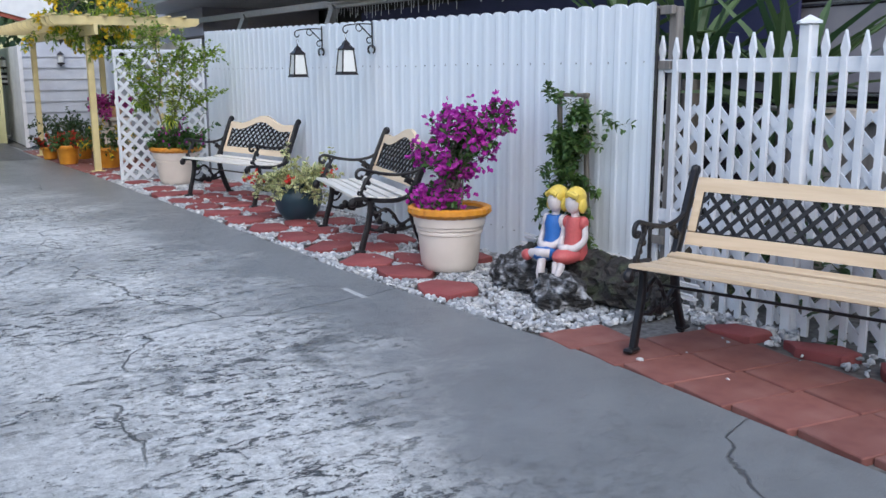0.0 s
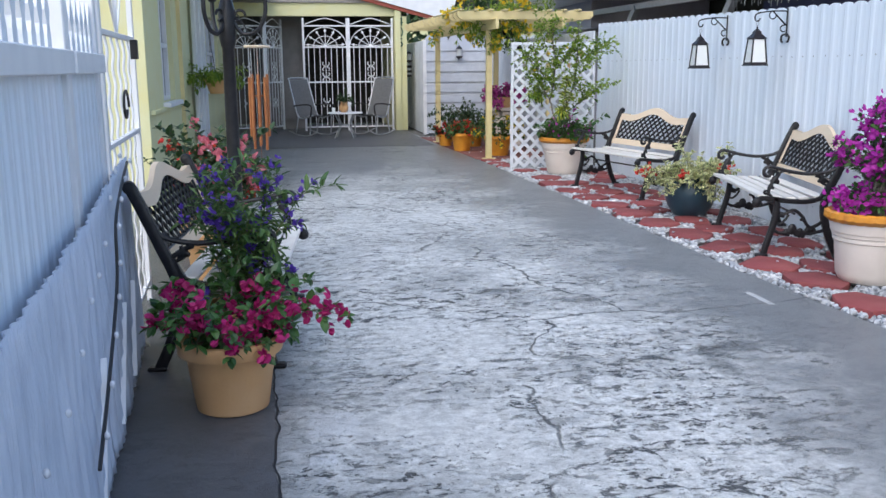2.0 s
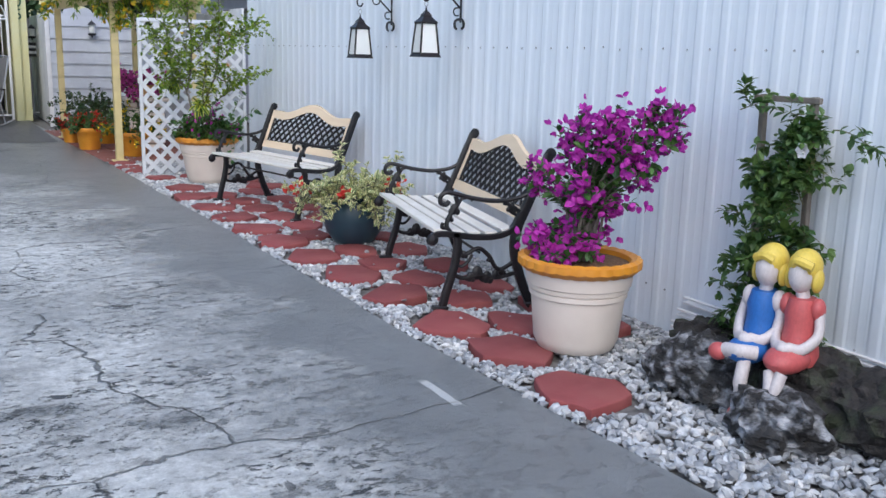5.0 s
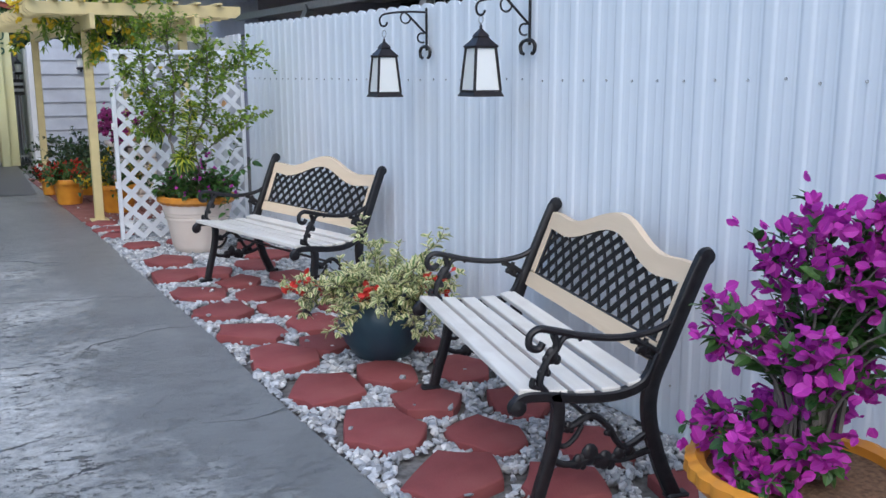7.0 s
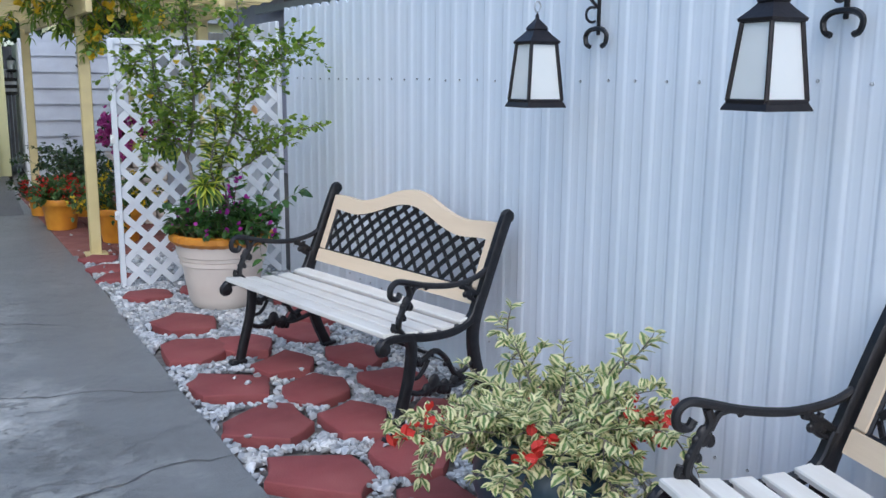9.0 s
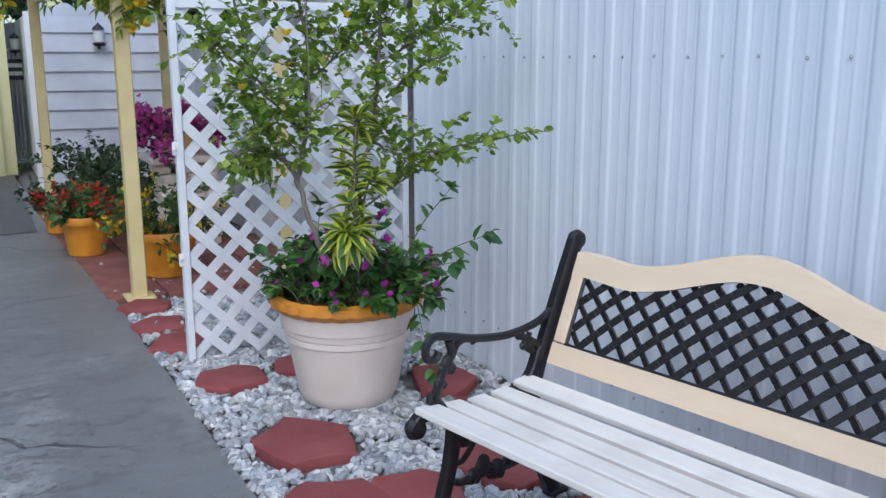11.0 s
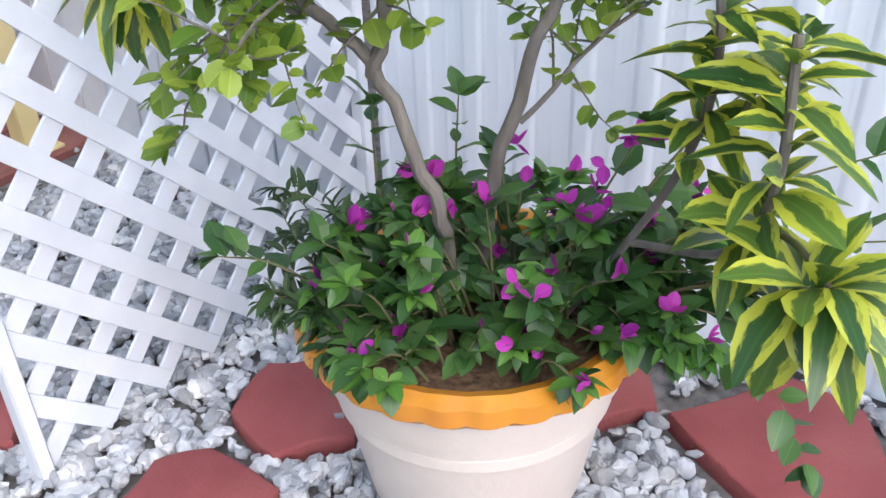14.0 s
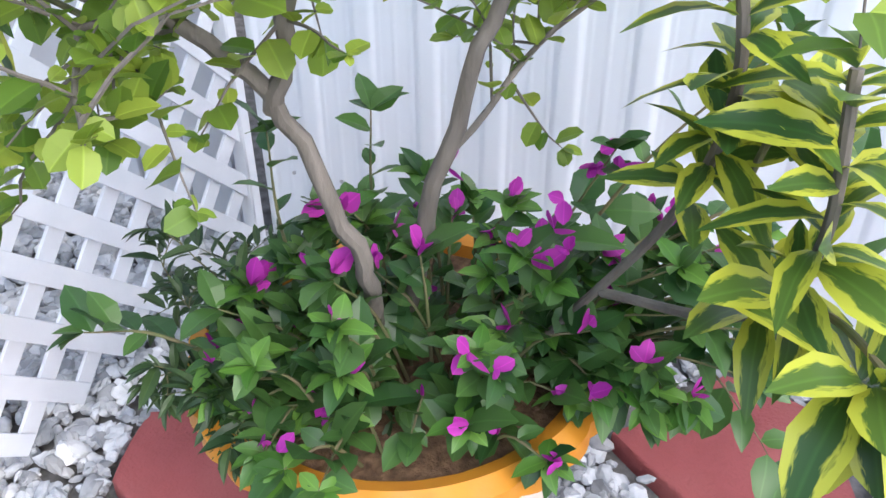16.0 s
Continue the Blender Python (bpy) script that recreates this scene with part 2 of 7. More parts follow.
IRONB = mat("dark_bronze_iron", (0.030, 0.024, 0.024), 0.4, 0.5, (0.018, 0.016, 0.018), 30, 0.1, 90)
SLATW = mat("white_painted_slat", (0.80, 0.77, 0.71), 0.33, 0, (0.72, 0.68, 0.62), 6, 0.12, 30, big=(0.68, 0.64, 0.58), bigscale=5, stretch=(0.3, 4, 4))
CREAM = mat("cream_painted_wood", (0.74, 0.59, 0.42), 0.45, 0, (0.68, 0.53, 0.37), 5, 0.12, 30, big=(0.70, 0.56, 0.40), bigscale=4, stretch=(0.4, 3, 3))
PINE = mat("varnished_pine", (0.66, 0.52, 0.36), 0.42, 0, (0.56, 0.42, 0.27), 5, 0.12, 30, stretch=(0.4, 5, 5))
POTW = mat("beige_plastic_pot", (0.74, 0.66, 0.585), 0.55, 0, (0.69, 0.61, 0.54), 7, 0.12, 50, big=(0.66, 0.58, 0.51), bigscale=4)
ORANGE = mat("orange_painted_rim", (0.74, 0.33, 0.030), 0.45, 0, (0.64, 0.25, 0.02), 9, 0.12, 40, big=(0.58, 0.22, 0.03), bigscale=6)
TAN = mat("tan_terracotta", (0.60, 0.345, 0.15), 0.6, 0, (0.54, 0.30, 0.125), 6, 0.12, 50, big=(0.62, 0.38, 0.19), bigscale=3)
BLUEPOT = mat("dark_blue_glazed_pot", (0.022, 0.050, 0.075), 0.35, 0, (0.03, 0.065, 0.09), 8, 0.08, 40, big=(0.035, 0.06, 0.08), bigscale=3)
YELLOW = mat("yellow_painted_wood", (0.70, 0.585, 0.30), 0.5, 0, (0.64, 0.53, 0.26), 6, 0.1, 40, big=(0.60, 0.49, 0.26), bigscale=4)
HOUSE = mat("pale_yellow_stucco", (0.66, 0.64, 0.38), 0.75, 0, (0.66, 0.62, 0.32), 6, 0.35, 60, big=(0.62, 0.60, 0.34), bigscale=0.7)
WHITE = mat("white_paint", (0.78, 0.78, 0.79), 0.45, 0, (0.72, 0.72, 0.74), 8, 0.05, 40)
GREYMETAL = mat("grey_aluminium", (0.52, 0.53, 0.55), 0.38, 0.7, (0.44, 0.45, 0.47), 20)
MESHFAB = mat("grey_mesh_fabric", (0.13, 0.13, 0.13), 0.8, 0, (0.10, 0.10, 0.10), 40, 0.3, 200)
BARK = mat("grey_bark", (0.20, 0.175, 0.15), 0.85, 0, (0.12, 0.105, 0.09), 25, 0.5, 80, stretch=(1, 1, 0.3))
GREENSTEM = mat("green_stem", (0.12, 0.14, 0.05), 0.7, 0, (0.16, 0.13, 0.07), 30)
# near-black colour stands in for shade inside the house, porch and carport
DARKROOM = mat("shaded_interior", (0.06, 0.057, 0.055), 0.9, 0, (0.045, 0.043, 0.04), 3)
# stucco darkened to taupe so its colour carries the porch shade
PORCHSHADE = mat("shade_darkened_stucco", (0.24, 0.225, 0.22), 0.8, 0, (0.20, 0.19, 0.185), 6, 0.3, 60)
MAUVE = mat("mauve_stucco", (0.50, 0.49, 0.56), 0.8, 0, (0.46, 0.45, 0.52), 6, 0.3, 60)
ROOF = mat("grey_roofing", (0.36, 0.37, 0.40), 0.8, 0, (0.28, 0.29, 0.31), 8, 0.3, 60)
REDROOF = mat("red_roof_edge", (0.33, 0.08, 0.05), 0.7, 0, (0.27, 0.06, 0.04), 8, 0.2, 60)
GREYWOOD = mat("weathered_grey_wood", (0.26, 0.24, 0.225), 0.85, 0, (0.17, 0.155, 0.145), 10, 0.4, 60, stretch=(4, 4, 0.4), rand=0.25)
TARP = mat("dark_blue_tarp", (0.02, 0.022, 0.07), 0.6, 0, (0.03, 0.03, 0.09), 5, 0.3, 12)
ROCK = mat("dark_lava_rock", (0.018, 0.016, 0.015), 0.85, 0, (0.045, 0.040, 0.038), 14, 1.0, 22, bdist=0.05, big=(0.045, 0.06, 0.03), bigscale=8)
ROCKW = mat("whitewashed_rock", (0.018, 0.017, 0.017), 0.8, 0, (0.045, 0.044, 0.045), 14, 1.0, 22, bdist=0.05, big=(0.46, 0.47, 0.50), bigscale=15, stretch=(1, 1, 2.4))
NET = mat("grey_blue_netting", (0.56, 0.61, 0.71), 0.7, 0, (0.47, 0.52, 0.62), 9, 0.4, 80, big=(0.64, 0.68, 0.77), bigscale=2, stretch=(3, 3, 0.4))
CABLE = mat("black_cable", (0.02, 0.02, 0.022), 0.5)
BULB = mat("clear_white_bulb", (0.75, 0.76, 0.80), 0.2)
COPPER = mat("copper_tubes", (0.50, 0.20, 0.08), 0.4, 0.7, (0.42, 0.16, 0.07), 20)
CARPAINT = mat("dark_car_paint", (0.022, 0.018, 0.022), 0.2, 0.2, (0.03, 0.024, 0.028), 4)
CHROME = mat("chrome_trim", (0.75, 0.76, 0.78), 0.15, 0.9)
TYRE = mat("black_rubber", (0.02, 0.02, 0.02), 0.8)
YELLOWHAIR = mat("yellow_statue_paint", (0.78, 0.60, 0.10), 0.5, 0, (0.70, 0.50, 0.07), 20)
PEBBLEGREEN = mat("moss", (0.05, 0.08, 0.03), 0.9)


def statue_mat():
    """Painted garden statue: colours laid on by height and side, as the figure was painted."""
    m = bpy.data.materials.new("painted_statue")
    m.use_nodes = True
    N, L = m.node_tree.nodes, m.node_tree.links
    at = N.new("ShaderNodeAttribute")
    at.attribute_name = "paint"
    n = N.new("ShaderNodeTexNoise")
    n.inputs["Scale"].default_value = 40
    h = N.new("ShaderNodeHueSaturation")
    mr = N.new("ShaderNodeMapRange")
    mr.inputs["To Min"].default_value, mr.inputs["To Max"].default_value = 0.66, 1.0
    L.new(n.outputs["Fac"], mr.inputs["Value"])
    L.new(mr.outputs[0], h.inputs["Value"])
    L.new(at.outputs["Color"], h.inputs["Color"])
    L.new(h.outputs[0], N["Principled BSDF"].inputs["Base Color"])
    N["Principled BSDF"].inputs["Roughness"].default_value = 0.45
    return m


STATUE = statue_mat()


def glass_mat(name, tint, rough=0.02):
    m = bpy.data.materials.new(name)
    m.use_nodes = True
    b = m.node_tree.nodes["Principled BSDF"]
    b.inputs["Base Color"].default_value = (*tint, 1)
    b.inputs["Transmission Weight"].default_value = 0.9
    b.inputs["Roughness"].default_value = rough
    return m


FROST = mat("frosted_white_glass", (0.90, 0.91, 0.89), 0.30, 0, (0.86, 0.88, 0.86), 6, trans=0.25)
GLASS = glass_mat("clear_lamp_glass", (0.95, 0.93, 0.88), 0.08)
PANE = mat("curtained_window_pane", (0.26, 0.25, 0.27), 0.15, 0, (0.20, 0.19, 0.22), 3)

L_LIME = leaf_mat("lime_leaf", (0.10, 0.20, 0.025), (0.36, 0.46, 0.06), trans=0.45)
L_BOUG = leaf_mat("bougainvillea_leaf", (0.028, 0.085, 0.022), (0.085, 0.18, 0.04), rough=0.4, trans=0.25)
L_YOUNG = leaf_mat("young_leaf", (0.07, 0.19, 0.025), (0.15, 0.30, 0.05), rough=0.4, trans=0.3)
L_DARK = leaf_mat("dark_leaf", (0.020, 0.050, 0.018), (0.055, 0.10, 0.03), trans=0.25)
L_MID = leaf_mat("mid_green_leaf", (0.04, 0.10, 0.03), (0.12, 0.20, 0.05), trans=0.3)
L_VARI = leaf_mat("variegated_leaf", (0.10, 0.19, 0.05), (0.16, 0.25, 0.07), edge=(0.76, 0.72, 0.40), trans=0.3, rim=0.70)
L_DRAC = leaf_mat("yellow_edged_dracaena_leaf", (0.03, 0.085, 0.02), (0.10, 0.18, 0.03), edge=(0.52, 0.55, 0.06), trans=0.3, rough=0.35, rim=0.89)
L_YUCCA = leaf_mat("yucca_leaf", (0.035, 0.075, 0.03), (0.09, 0.14, 0.05), trans=0.2)
F_MAG = leaf_mat("magenta_bract", (0.42, 0.025, 0.36), (0.62, 0.06, 0.50), rough=0.6, trans=0.4)
F_RED = leaf_mat("crimson_bract", (0.36, 0.008, 0.10), (0.55, 0.03, 0.20), rough=0.6, trans=0.4)
F_PINK = leaf_mat("pink_petal", (0.70, 0.14, 0.20), (0.78, 0.28, 0.32), rough=0.6, trans=0.4)
F_PURP = leaf_mat("violet_petal", (0.11, 0.05, 0.42), (0.20, 0.10, 0.55), rough=0.6, trans=0.4)
F_SCAR = leaf_mat("scarlet_petal", (0.60, 0.03, 0.025), (0.72, 0.07, 0.05), rough=0.6, trans=0.35)
F_YEL = leaf_mat("yellow_petal", (0.80, 0.55, 0.02), (0.85, 0.65, 0.06), rough=0.6, trans=0.4)
F_PETU = leaf_mat("petunia_petal", (0.45, 0.05, 0.26), (0.60, 0.12, 0.40), rough=0.6, trans=0.4)
F_WHITE = leaf_mat("white_petal", (0.75, 0.70, 0.74), (0.8, 0.78, 0.8), rough=0.6, trans=0.3)

# ---------------------------------------------------------------- geometry helpers
class Geo:
    """Vertices, faces and uvs gathered into one mesh."""

    def __init__(self):
        self.v, self.f, self.uv, self.n = [], [], [], 0

    def add(self, v, f, m=None, uv=None):
        v = np.asarray(v, float)
        if m is not None:
            a = np.array(m)
            v = v @ a[:3, :3].T + a[:3, 3]
        self.v.append(v)
        self.f += [tuple(i + self.n for i in q) for q in f]
        self.uv.append(np.zeros((len(v), 2)) if uv is None else np.asarray(uv, float))
        self.n += len(v)
        return self

    def box(self, c, s, m=None, ch=0.004):
        h = np.array(s) / 2
        ch = min(ch, 0.45 * min(s))
        v, ids = [], {}
        for sx in (-1, 1):
            for sy in (-1, 1):
                for sz in (-1, 1):
                    for ax in range(3):
                        p = np.array([sx, sy, sz]) * (h - ch)
                        p[ax] = (sx, sy, sz)[ax] * h[ax]
                        ids[(sx, sy, sz, ax)] = len(v)
                        v.append(p + np.array(c))
        f = []
        for ax in range(3):
            o = [k for k in range(3) if k != ax]
            for s_ in (-1, 1):
                q = []
                for a, b in ((-1, -1), (1, -1), (1, 1), (-1, 1)):
                    k = [0, 0, 0]
                    k[ax], k[o[0]], k[o[1]] = s_, a, b
                    q.append(ids[(*k, ax)])
                flip = (s_ > 0) ^ (ax == 1)
                f.append(q if flip else q[::-1])
            for a in (-1, 1):
                for b in (-1, 1):
                    k0, k1 = [0, 0, 0], [0, 0, 0]
                    k0[ax], k1[ax] = -1, 1
                    k0[o[0]] = k1[o[0]] = a
                    k0[o[1]] = k1[o[1]] = b
                    f.append([ids[(*k0, o[0])], ids[(*k1, o[0])], ids[(*k1, o[1])], ids[(*k0, o[1])]])
        for sx in (-1, 1):
            for sy in (-1, 1):
                for sz in (-1, 1):
                    f.append([ids[(sx, sy, sz, a)] for a in range(3)])
        return self.add(v, f, m)

    def bar(self, a, b, w, d, up=(0, 0, 1), ch=0.003):
        """A bar of section w x d from a to b."""
        a, b = Vector(a), Vector(b)
        z = (b - a).normalized()
        x = Vector(up).cross(z)
        if x.length < 1e-4:
            x = Vector((1, 0, 0)).cross(z)
        x.normalize()
        y = z.cross(x)
        m = Matrix((x, y, z)).transposed().to_4x4()
        m.translation = (a + b) / 2
        return self.box((0, 0, 0), (w, d, (b - a).length), m, ch)

    def sweep(self, pts, w, d, side=(1, 0, 0), ch=0.3):
        """A bar of rounded section swept along a line; w along side, d across."""
        pts = [Vector(p) for p in pts]
        sd = Vector(side)
        v, f = [], []
        prof = [(-1, -1 + ch), (-1, 1 - ch), (-1 + ch, 1), (1 - ch, 1), (1, 1 - ch), (1, -1 + ch), (1 - ch, -1), (-1 + ch, -1)]
        ds = d if isinstance(d, (list, tuple)) else [d] * len(pts)
        for i, p in enumerate(pts):
            t = (pts[min(i + 1, len(pts) - 1)] - pts[max(i - 1, 0)]).normalized()
            q = t.cross(sd).normalized()
            v += [p + sd * (a * w / 2) + q * (b * ds[i] / 2) for a, b in prof]
        for i in range(len(pts) - 1):
            for k in range(8):
                f.append((i * 8 + k, i * 8 + (k + 1) % 8, (i + 1) * 8 + (k + 1) % 8, (i + 1) * 8 + k))
        f += [tuple(range(7, -1, -1)), tuple((len(pts) - 1) * 8 + k for k in range(8))]
        return self.add(v, f)

    def tube(self, pts, r, n=8, cap=True):
        pts = [Vector(p) for p in pts]
        rs = r if isinstance(r, (list, tuple)) else [r] * len(pts)
        v, f = [], []
        prev = None
        for i, p in enumerate(pts):
            d = (pts[min(i + 1, len(pts) - 1)] - pts[max(i - 1, 0)]).normalized()
            if prev is None:
                x = d.orthogonal().normalized()
            else:
                x = (prev - d * prev.dot(d))
                x = x.normalized() if x.length > 1e-6 else d.orthogonal().normalized()
            prev = x
            y = d.cross(x)
            for k in range(n):
                a = 2 * math.pi * k / n
                v.append(p + (x * math.cos(a) + y * math.sin(a)) * rs[i])
        for i in range(len(pts) - 1):
            for k in range(n):
                f.append((i * n + k, i * n + (k + 1) % n, (i + 1) * n + (k + 1) % n, (i + 1) * n + k))
        if cap:
            f.append(tuple(range(n - 1, -1, -1)))
            f.append(tuple((len(pts) - 1) * n + k for k in range(n)))
        return self.add(v, f)

    def lathe(self, prof, n=32, c=(0, 0, 0), wob=0.0, lobes=0, lobe_amp=None):
        v, f = [], []
        for j, (r, z) in enumerate(prof):
            for k in range(n):
                a = 2 * math.pi * k / n
                rr, zz = r, z
                if lobe_amp:
                    rr += lobe_amp[j][0] * abs(math.cos(lobes * a / 2))
                    zz += lobe_amp[j][1] * abs(math.cos(lobes * a / 2))
                v.append((c[0] + rr * math.cos(a), c[1] + rr * math.sin(a), c[2] + zz))
        for j in range(len(prof) - 1):
            for k in range(n):
                f.append((j * n + k, j * n + (k + 1) % n, (j + 1) * n + (k + 1) % n, (j + 1) * n + k))
        if prof[0][0] > 1e-6:
            f.append(tuple(range(n - 1, -1, -1)))
        if prof[-1][0] > 1e-6:
            f.append(tuple((len(prof) - 1) * n + k for k in range(n)))
        return self.add(v, f)

    def prism(self, poly, z0, z1, ch=0.0, m=None):
        """A flat piece with the outline poly (x, y), its top edge rounded off by ch."""
        n = len(poly)
        p = np.array(poly)
        c = p.mean(0)
        rings = [(p, z0), (p, z1 - ch)]
        if ch:
            d = p - c
            ln = np.linalg.norm(d, axis=1)[:, None]
            rings += [(p - d / ln * ch * 0.4, z1 - ch * 0.3), (p - d / ln * ch * 1.2, z1)]
        v = [(x, y, z) for q, z in rings for x, y in q]
        f = [tuple((j * n + k, j * n + (k + 1) % n, (j + 1) * n + (k + 1) % n, (j + 1) * n + k)) for j in range(len(rings) - 1) for k in range(n)]
        f.append(tuple((len(rings) - 1) * n + k for k in range(n)))
        f.append(tuple(range(n - 1, -1, -1)))
        return self.add(v, f, m)

    def ball(self, c, r, seg=12, ring=8):
        r = (r, r, r) if isinstance(r, (int, float)) else r
        v, f = [(c[0], c[1], c[2] + r[2])], []
        for j in range(1, ring):
            t = math.pi * j / ring
            for k in range(seg):
                a = 2 * math.pi * k / seg
                v.append((c[0] + r[0] * math.sin(t) * math.cos(a), c[1] + r[1] * math.sin(t) * math.sin(a), c[2] + r[2] * math.cos(t)))
        v.append((c[0], c[1], c[2] - r[2]))
        for k in range(seg):
            f.append((0, 1 + k, 1 + (k + 1) % seg))
            f.append((len(v) - 1, 1 + (ring - 2) * seg + (k + 1) % seg, 1 + (ring - 2) * seg + k))
        for j in range(ring - 2):
            for k in range(seg):
                f.append((1 + j * seg + k, 1 + (j + 1) * seg + k, 1 + (j + 1) * seg + (k + 1) % seg, 1 + j * seg + (k + 1) % seg))
        return self.add(v, f)

    def mesh(self, name, material, smooth=False):
        me = bpy.data.meshes.new(name)
        v = np.concatenate(self.v) if self.v else np.zeros((0, 3))
        me.from_pydata(v.tolist(), [], self.f)
        uv = np.concatenate(self.uv) if self.uv else np.zeros((0, 2))
        if np.abs(uv).max(initial=0) > 0:
            lay = me.uv_layers.new(name="UVMap")
            idx = np.zeros(len(me.loops), int)
            me.loops.foreach_get("vertex_index", idx)
            lay.data.foreach_set("uv", uv[idx].ravel())
        me.materials.append(material)
        if smooth:
            me.polygons.foreach_set("use_smooth", [True] * len(me.polygons))
            me.set_sharp_from_angle(angle=radians(40))
        me.update()
        return me


def part(name, geo, material, parent, label="", smooth=True):
    """One mesh object under a thing or part."""
    me = geo if isinstance(geo, bpy.types.Mesh) else geo.mesh(name, material, smooth)
    ob = new(name, me)
    ob.parent = parent
    if label:
        tagged(ob, label)
    return ob


def thing(name, label, category, group="", kind="", m=None, data=None):
    ob = new(name, data)
    if data is None:
        ob.empty_display_size = 0.1
    if m is not None:
        ob.matrix_world = m
    return tagged(ob, label, category, group, kind)


def spline(pts, n=8):
    """A smooth line through the points (Catmull-Rom)."""
    p = [Vector(q) for q in pts]
    p = [2 * p[0] - p[1]] + p + [2 * p[-1] - p[-2]]
    out = []
    for i in range(1, len(p) - 2):
        for k in range(n):
            t = k / n
            a, b, c, d = p[i - 1], p[i], p[i + 1], p[i + 2]
            out.append(0.5 * ((2 * b) + (c - a) * t + (2 * a - 5 * b + 4 * c - d) * t * t + (3 * b - a - 3 * c + d) * t ** 3))
    out.append(p[-2])
    return out


# ---- leaves
def leaf_template(width=0.5, fold=0.25, curl=0.2, tip=1.0, st=(0.0, 0.2, 0.5, 0.8, 1.0), w=(0.0, 0.75, 1.0, 0.6, 0.0)):
    """A leaf of length 1 along x, folded along its midrib and curled."""
    v, uv, f = [], [], []
    for s, k in zip(st, w):
        z = -curl * s * s
        hw = k * width / 2
        if k == 0:
            v.append((s, 0, z))
            uv.append((0.0, s))
        else:
            for q in (-1, 0, 1):
                v.append((s, q * hw, z + abs(q) * hw * fold))
                uv.append((q, s))
    n = len(st)
    f += [(0, 2, 1), (0, 3, 2)]
    for i in range(n - 3):
        a = 1 + 3 * i
        f += [(a, a + 1, a + 4, a + 3), (a + 1, a + 2, a + 5, a + 4)]
    a = 1 + 3 * (n - 3)
    f += [(a, a + 1, a + 3), (a + 1, a + 2, a + 3)]
    return np.array(v), f, np.array(uv) + 1e-5


OVATE = leaf_template(0.62, 0.25, 0.25)
ROUND = leaf_template(0.8, 0.2, 0.2, w=(0.0, 0.85, 1.0, 0.8, 0.0))
LANCE = leaf_template(0.30, 0.5, 0.35, w=(0.0, 0.8, 1.0, 0.65, 0.0))
STRAP = leaf_template(0.25, 0.45, 0.55, w=(0.0, 0.7, 1.0, 0.75, 0.0))
BLADE = leaf_template(0.09, 0.5, 0.25, w=(0.0, 1.0, 0.9, 0.55, 0.0))
PETAL = leaf_template(0.75, 0.35, -0.25, w=(0.0, 0.8, 1.0, 0.65, 0.0))
R = np.random.default_rng(7)


def aim(p, d, size, roll=0.0, up=(0, 0, 1)):
    """The place of a leaf: base at p, pointing along d, its face turned up."""
    d = Vector(d).normalized()
    y = Vector(up).cross(d)
    if y.length < 1e-3:
        y = Vector((0, 1, 0)).cross(d)
    y.normalize()
    z = d.cross(y)
    m = Matrix((d, y, z)).transposed().to_4x4() @ Matrix.Rotation(roll, 4, "X") @ Matrix.Scale(size, 4)
    m.translation = p
    return m


def rdir(spread=1.0, z=0.0):
    v = R.normal(size=3) * spread
    v[2] += z
    return Vector(v).normalized()


def leaves(geo, tmpl, mats):
    v, f, uv = tmpl
    for m in mats:
        geo.add(v, f, m, uv)
    return geo


def twig(a, d, length, bend=0.3, droop=0.0, n=6):
    """Points of a wandering twig."""
    p, d, out = Vector(a), Vector(d).normalized(), [Vector(a)]
    for i in range(n):
        d = (d + Vector(R.normal(size=3)) * bend * 0.35 + Vector((0, 0, -droop / n))).normalized()
        p = p + d * length / n
        out.append(p.copy())
    return out


def along(pts, step, size, vary=0.25, up=0.3, skip=0.0, out=0.9):
    """Leaf places along a twig, one to each side in turn, with a tuft at the tip."""
    ms, side = [], 1
    for i in range(len(pts) - 1):
        a, b = pts[i], pts[i + 1]
        seg = b - a
        k = max(1, int(seg.length / step))
        for j in range(k):
            if i == 0 and R.random() < skip:
                continue
            p = a + seg * ((j + R.random()) / k)
            d = seg.normalized()
            s = d.cross(Vector((0, 0, 1)))
            s = s.normalized() if s.length > 1e-3 else Vector((1, 0, 0))
            s = Matrix.Rotation(R.normal() * 0.9, 3, d) @ s
            q = s * side * out + d * 0.5 + Vector((0, 0, up))
            side = -side
            ms.append(aim(p, q, size * (1 + vary * R.normal()), R.normal() * 0.3))
    t = pts[-1]
    d = (pts[-1] - pts[-2]).normalized()
    for k in range(4):
        ms.append(aim(t, d + rdir(0.6), size * 0.8 * (1 + vary * R.normal()), R.normal() * 0.3))
    return ms


# ---------------------------------------------------------------- the large structure
def fx(y):
    """The face of the long fence."""
    return 4.612 - 0.010 * (y - 8.0)


EDGE = [(3.52, 1.0), (3.51, 3.1), (3.555, 4.7), (3.545, 5.0), (3.47, 5.9), (3.39, 7.2), (3.385, 8.1), (3.35, 9.0), (3.345, 10.0), (3.30, 11.1), (3.255, 12.5), (3.25, 13.2), (3.225, 13.7), (3.21, 15.05), (3.08, 18.0), (2.95, 20.9)]


def ex(y):
    """The edge of the concrete drive along the planted bed."""
    return float(np.interp(y, [p[1] for p in EDGE], [p[0] for p in EDGE]))


def sheet(name, poly, z, material, label, cat="", kind="structure"):
    g = Geo()
    g.add([(x, y, z) for x, y in poly], [tuple(range(len(poly)))])
    return tagged(new(name, g.mesh(name, material)), label, cat, "", kind)


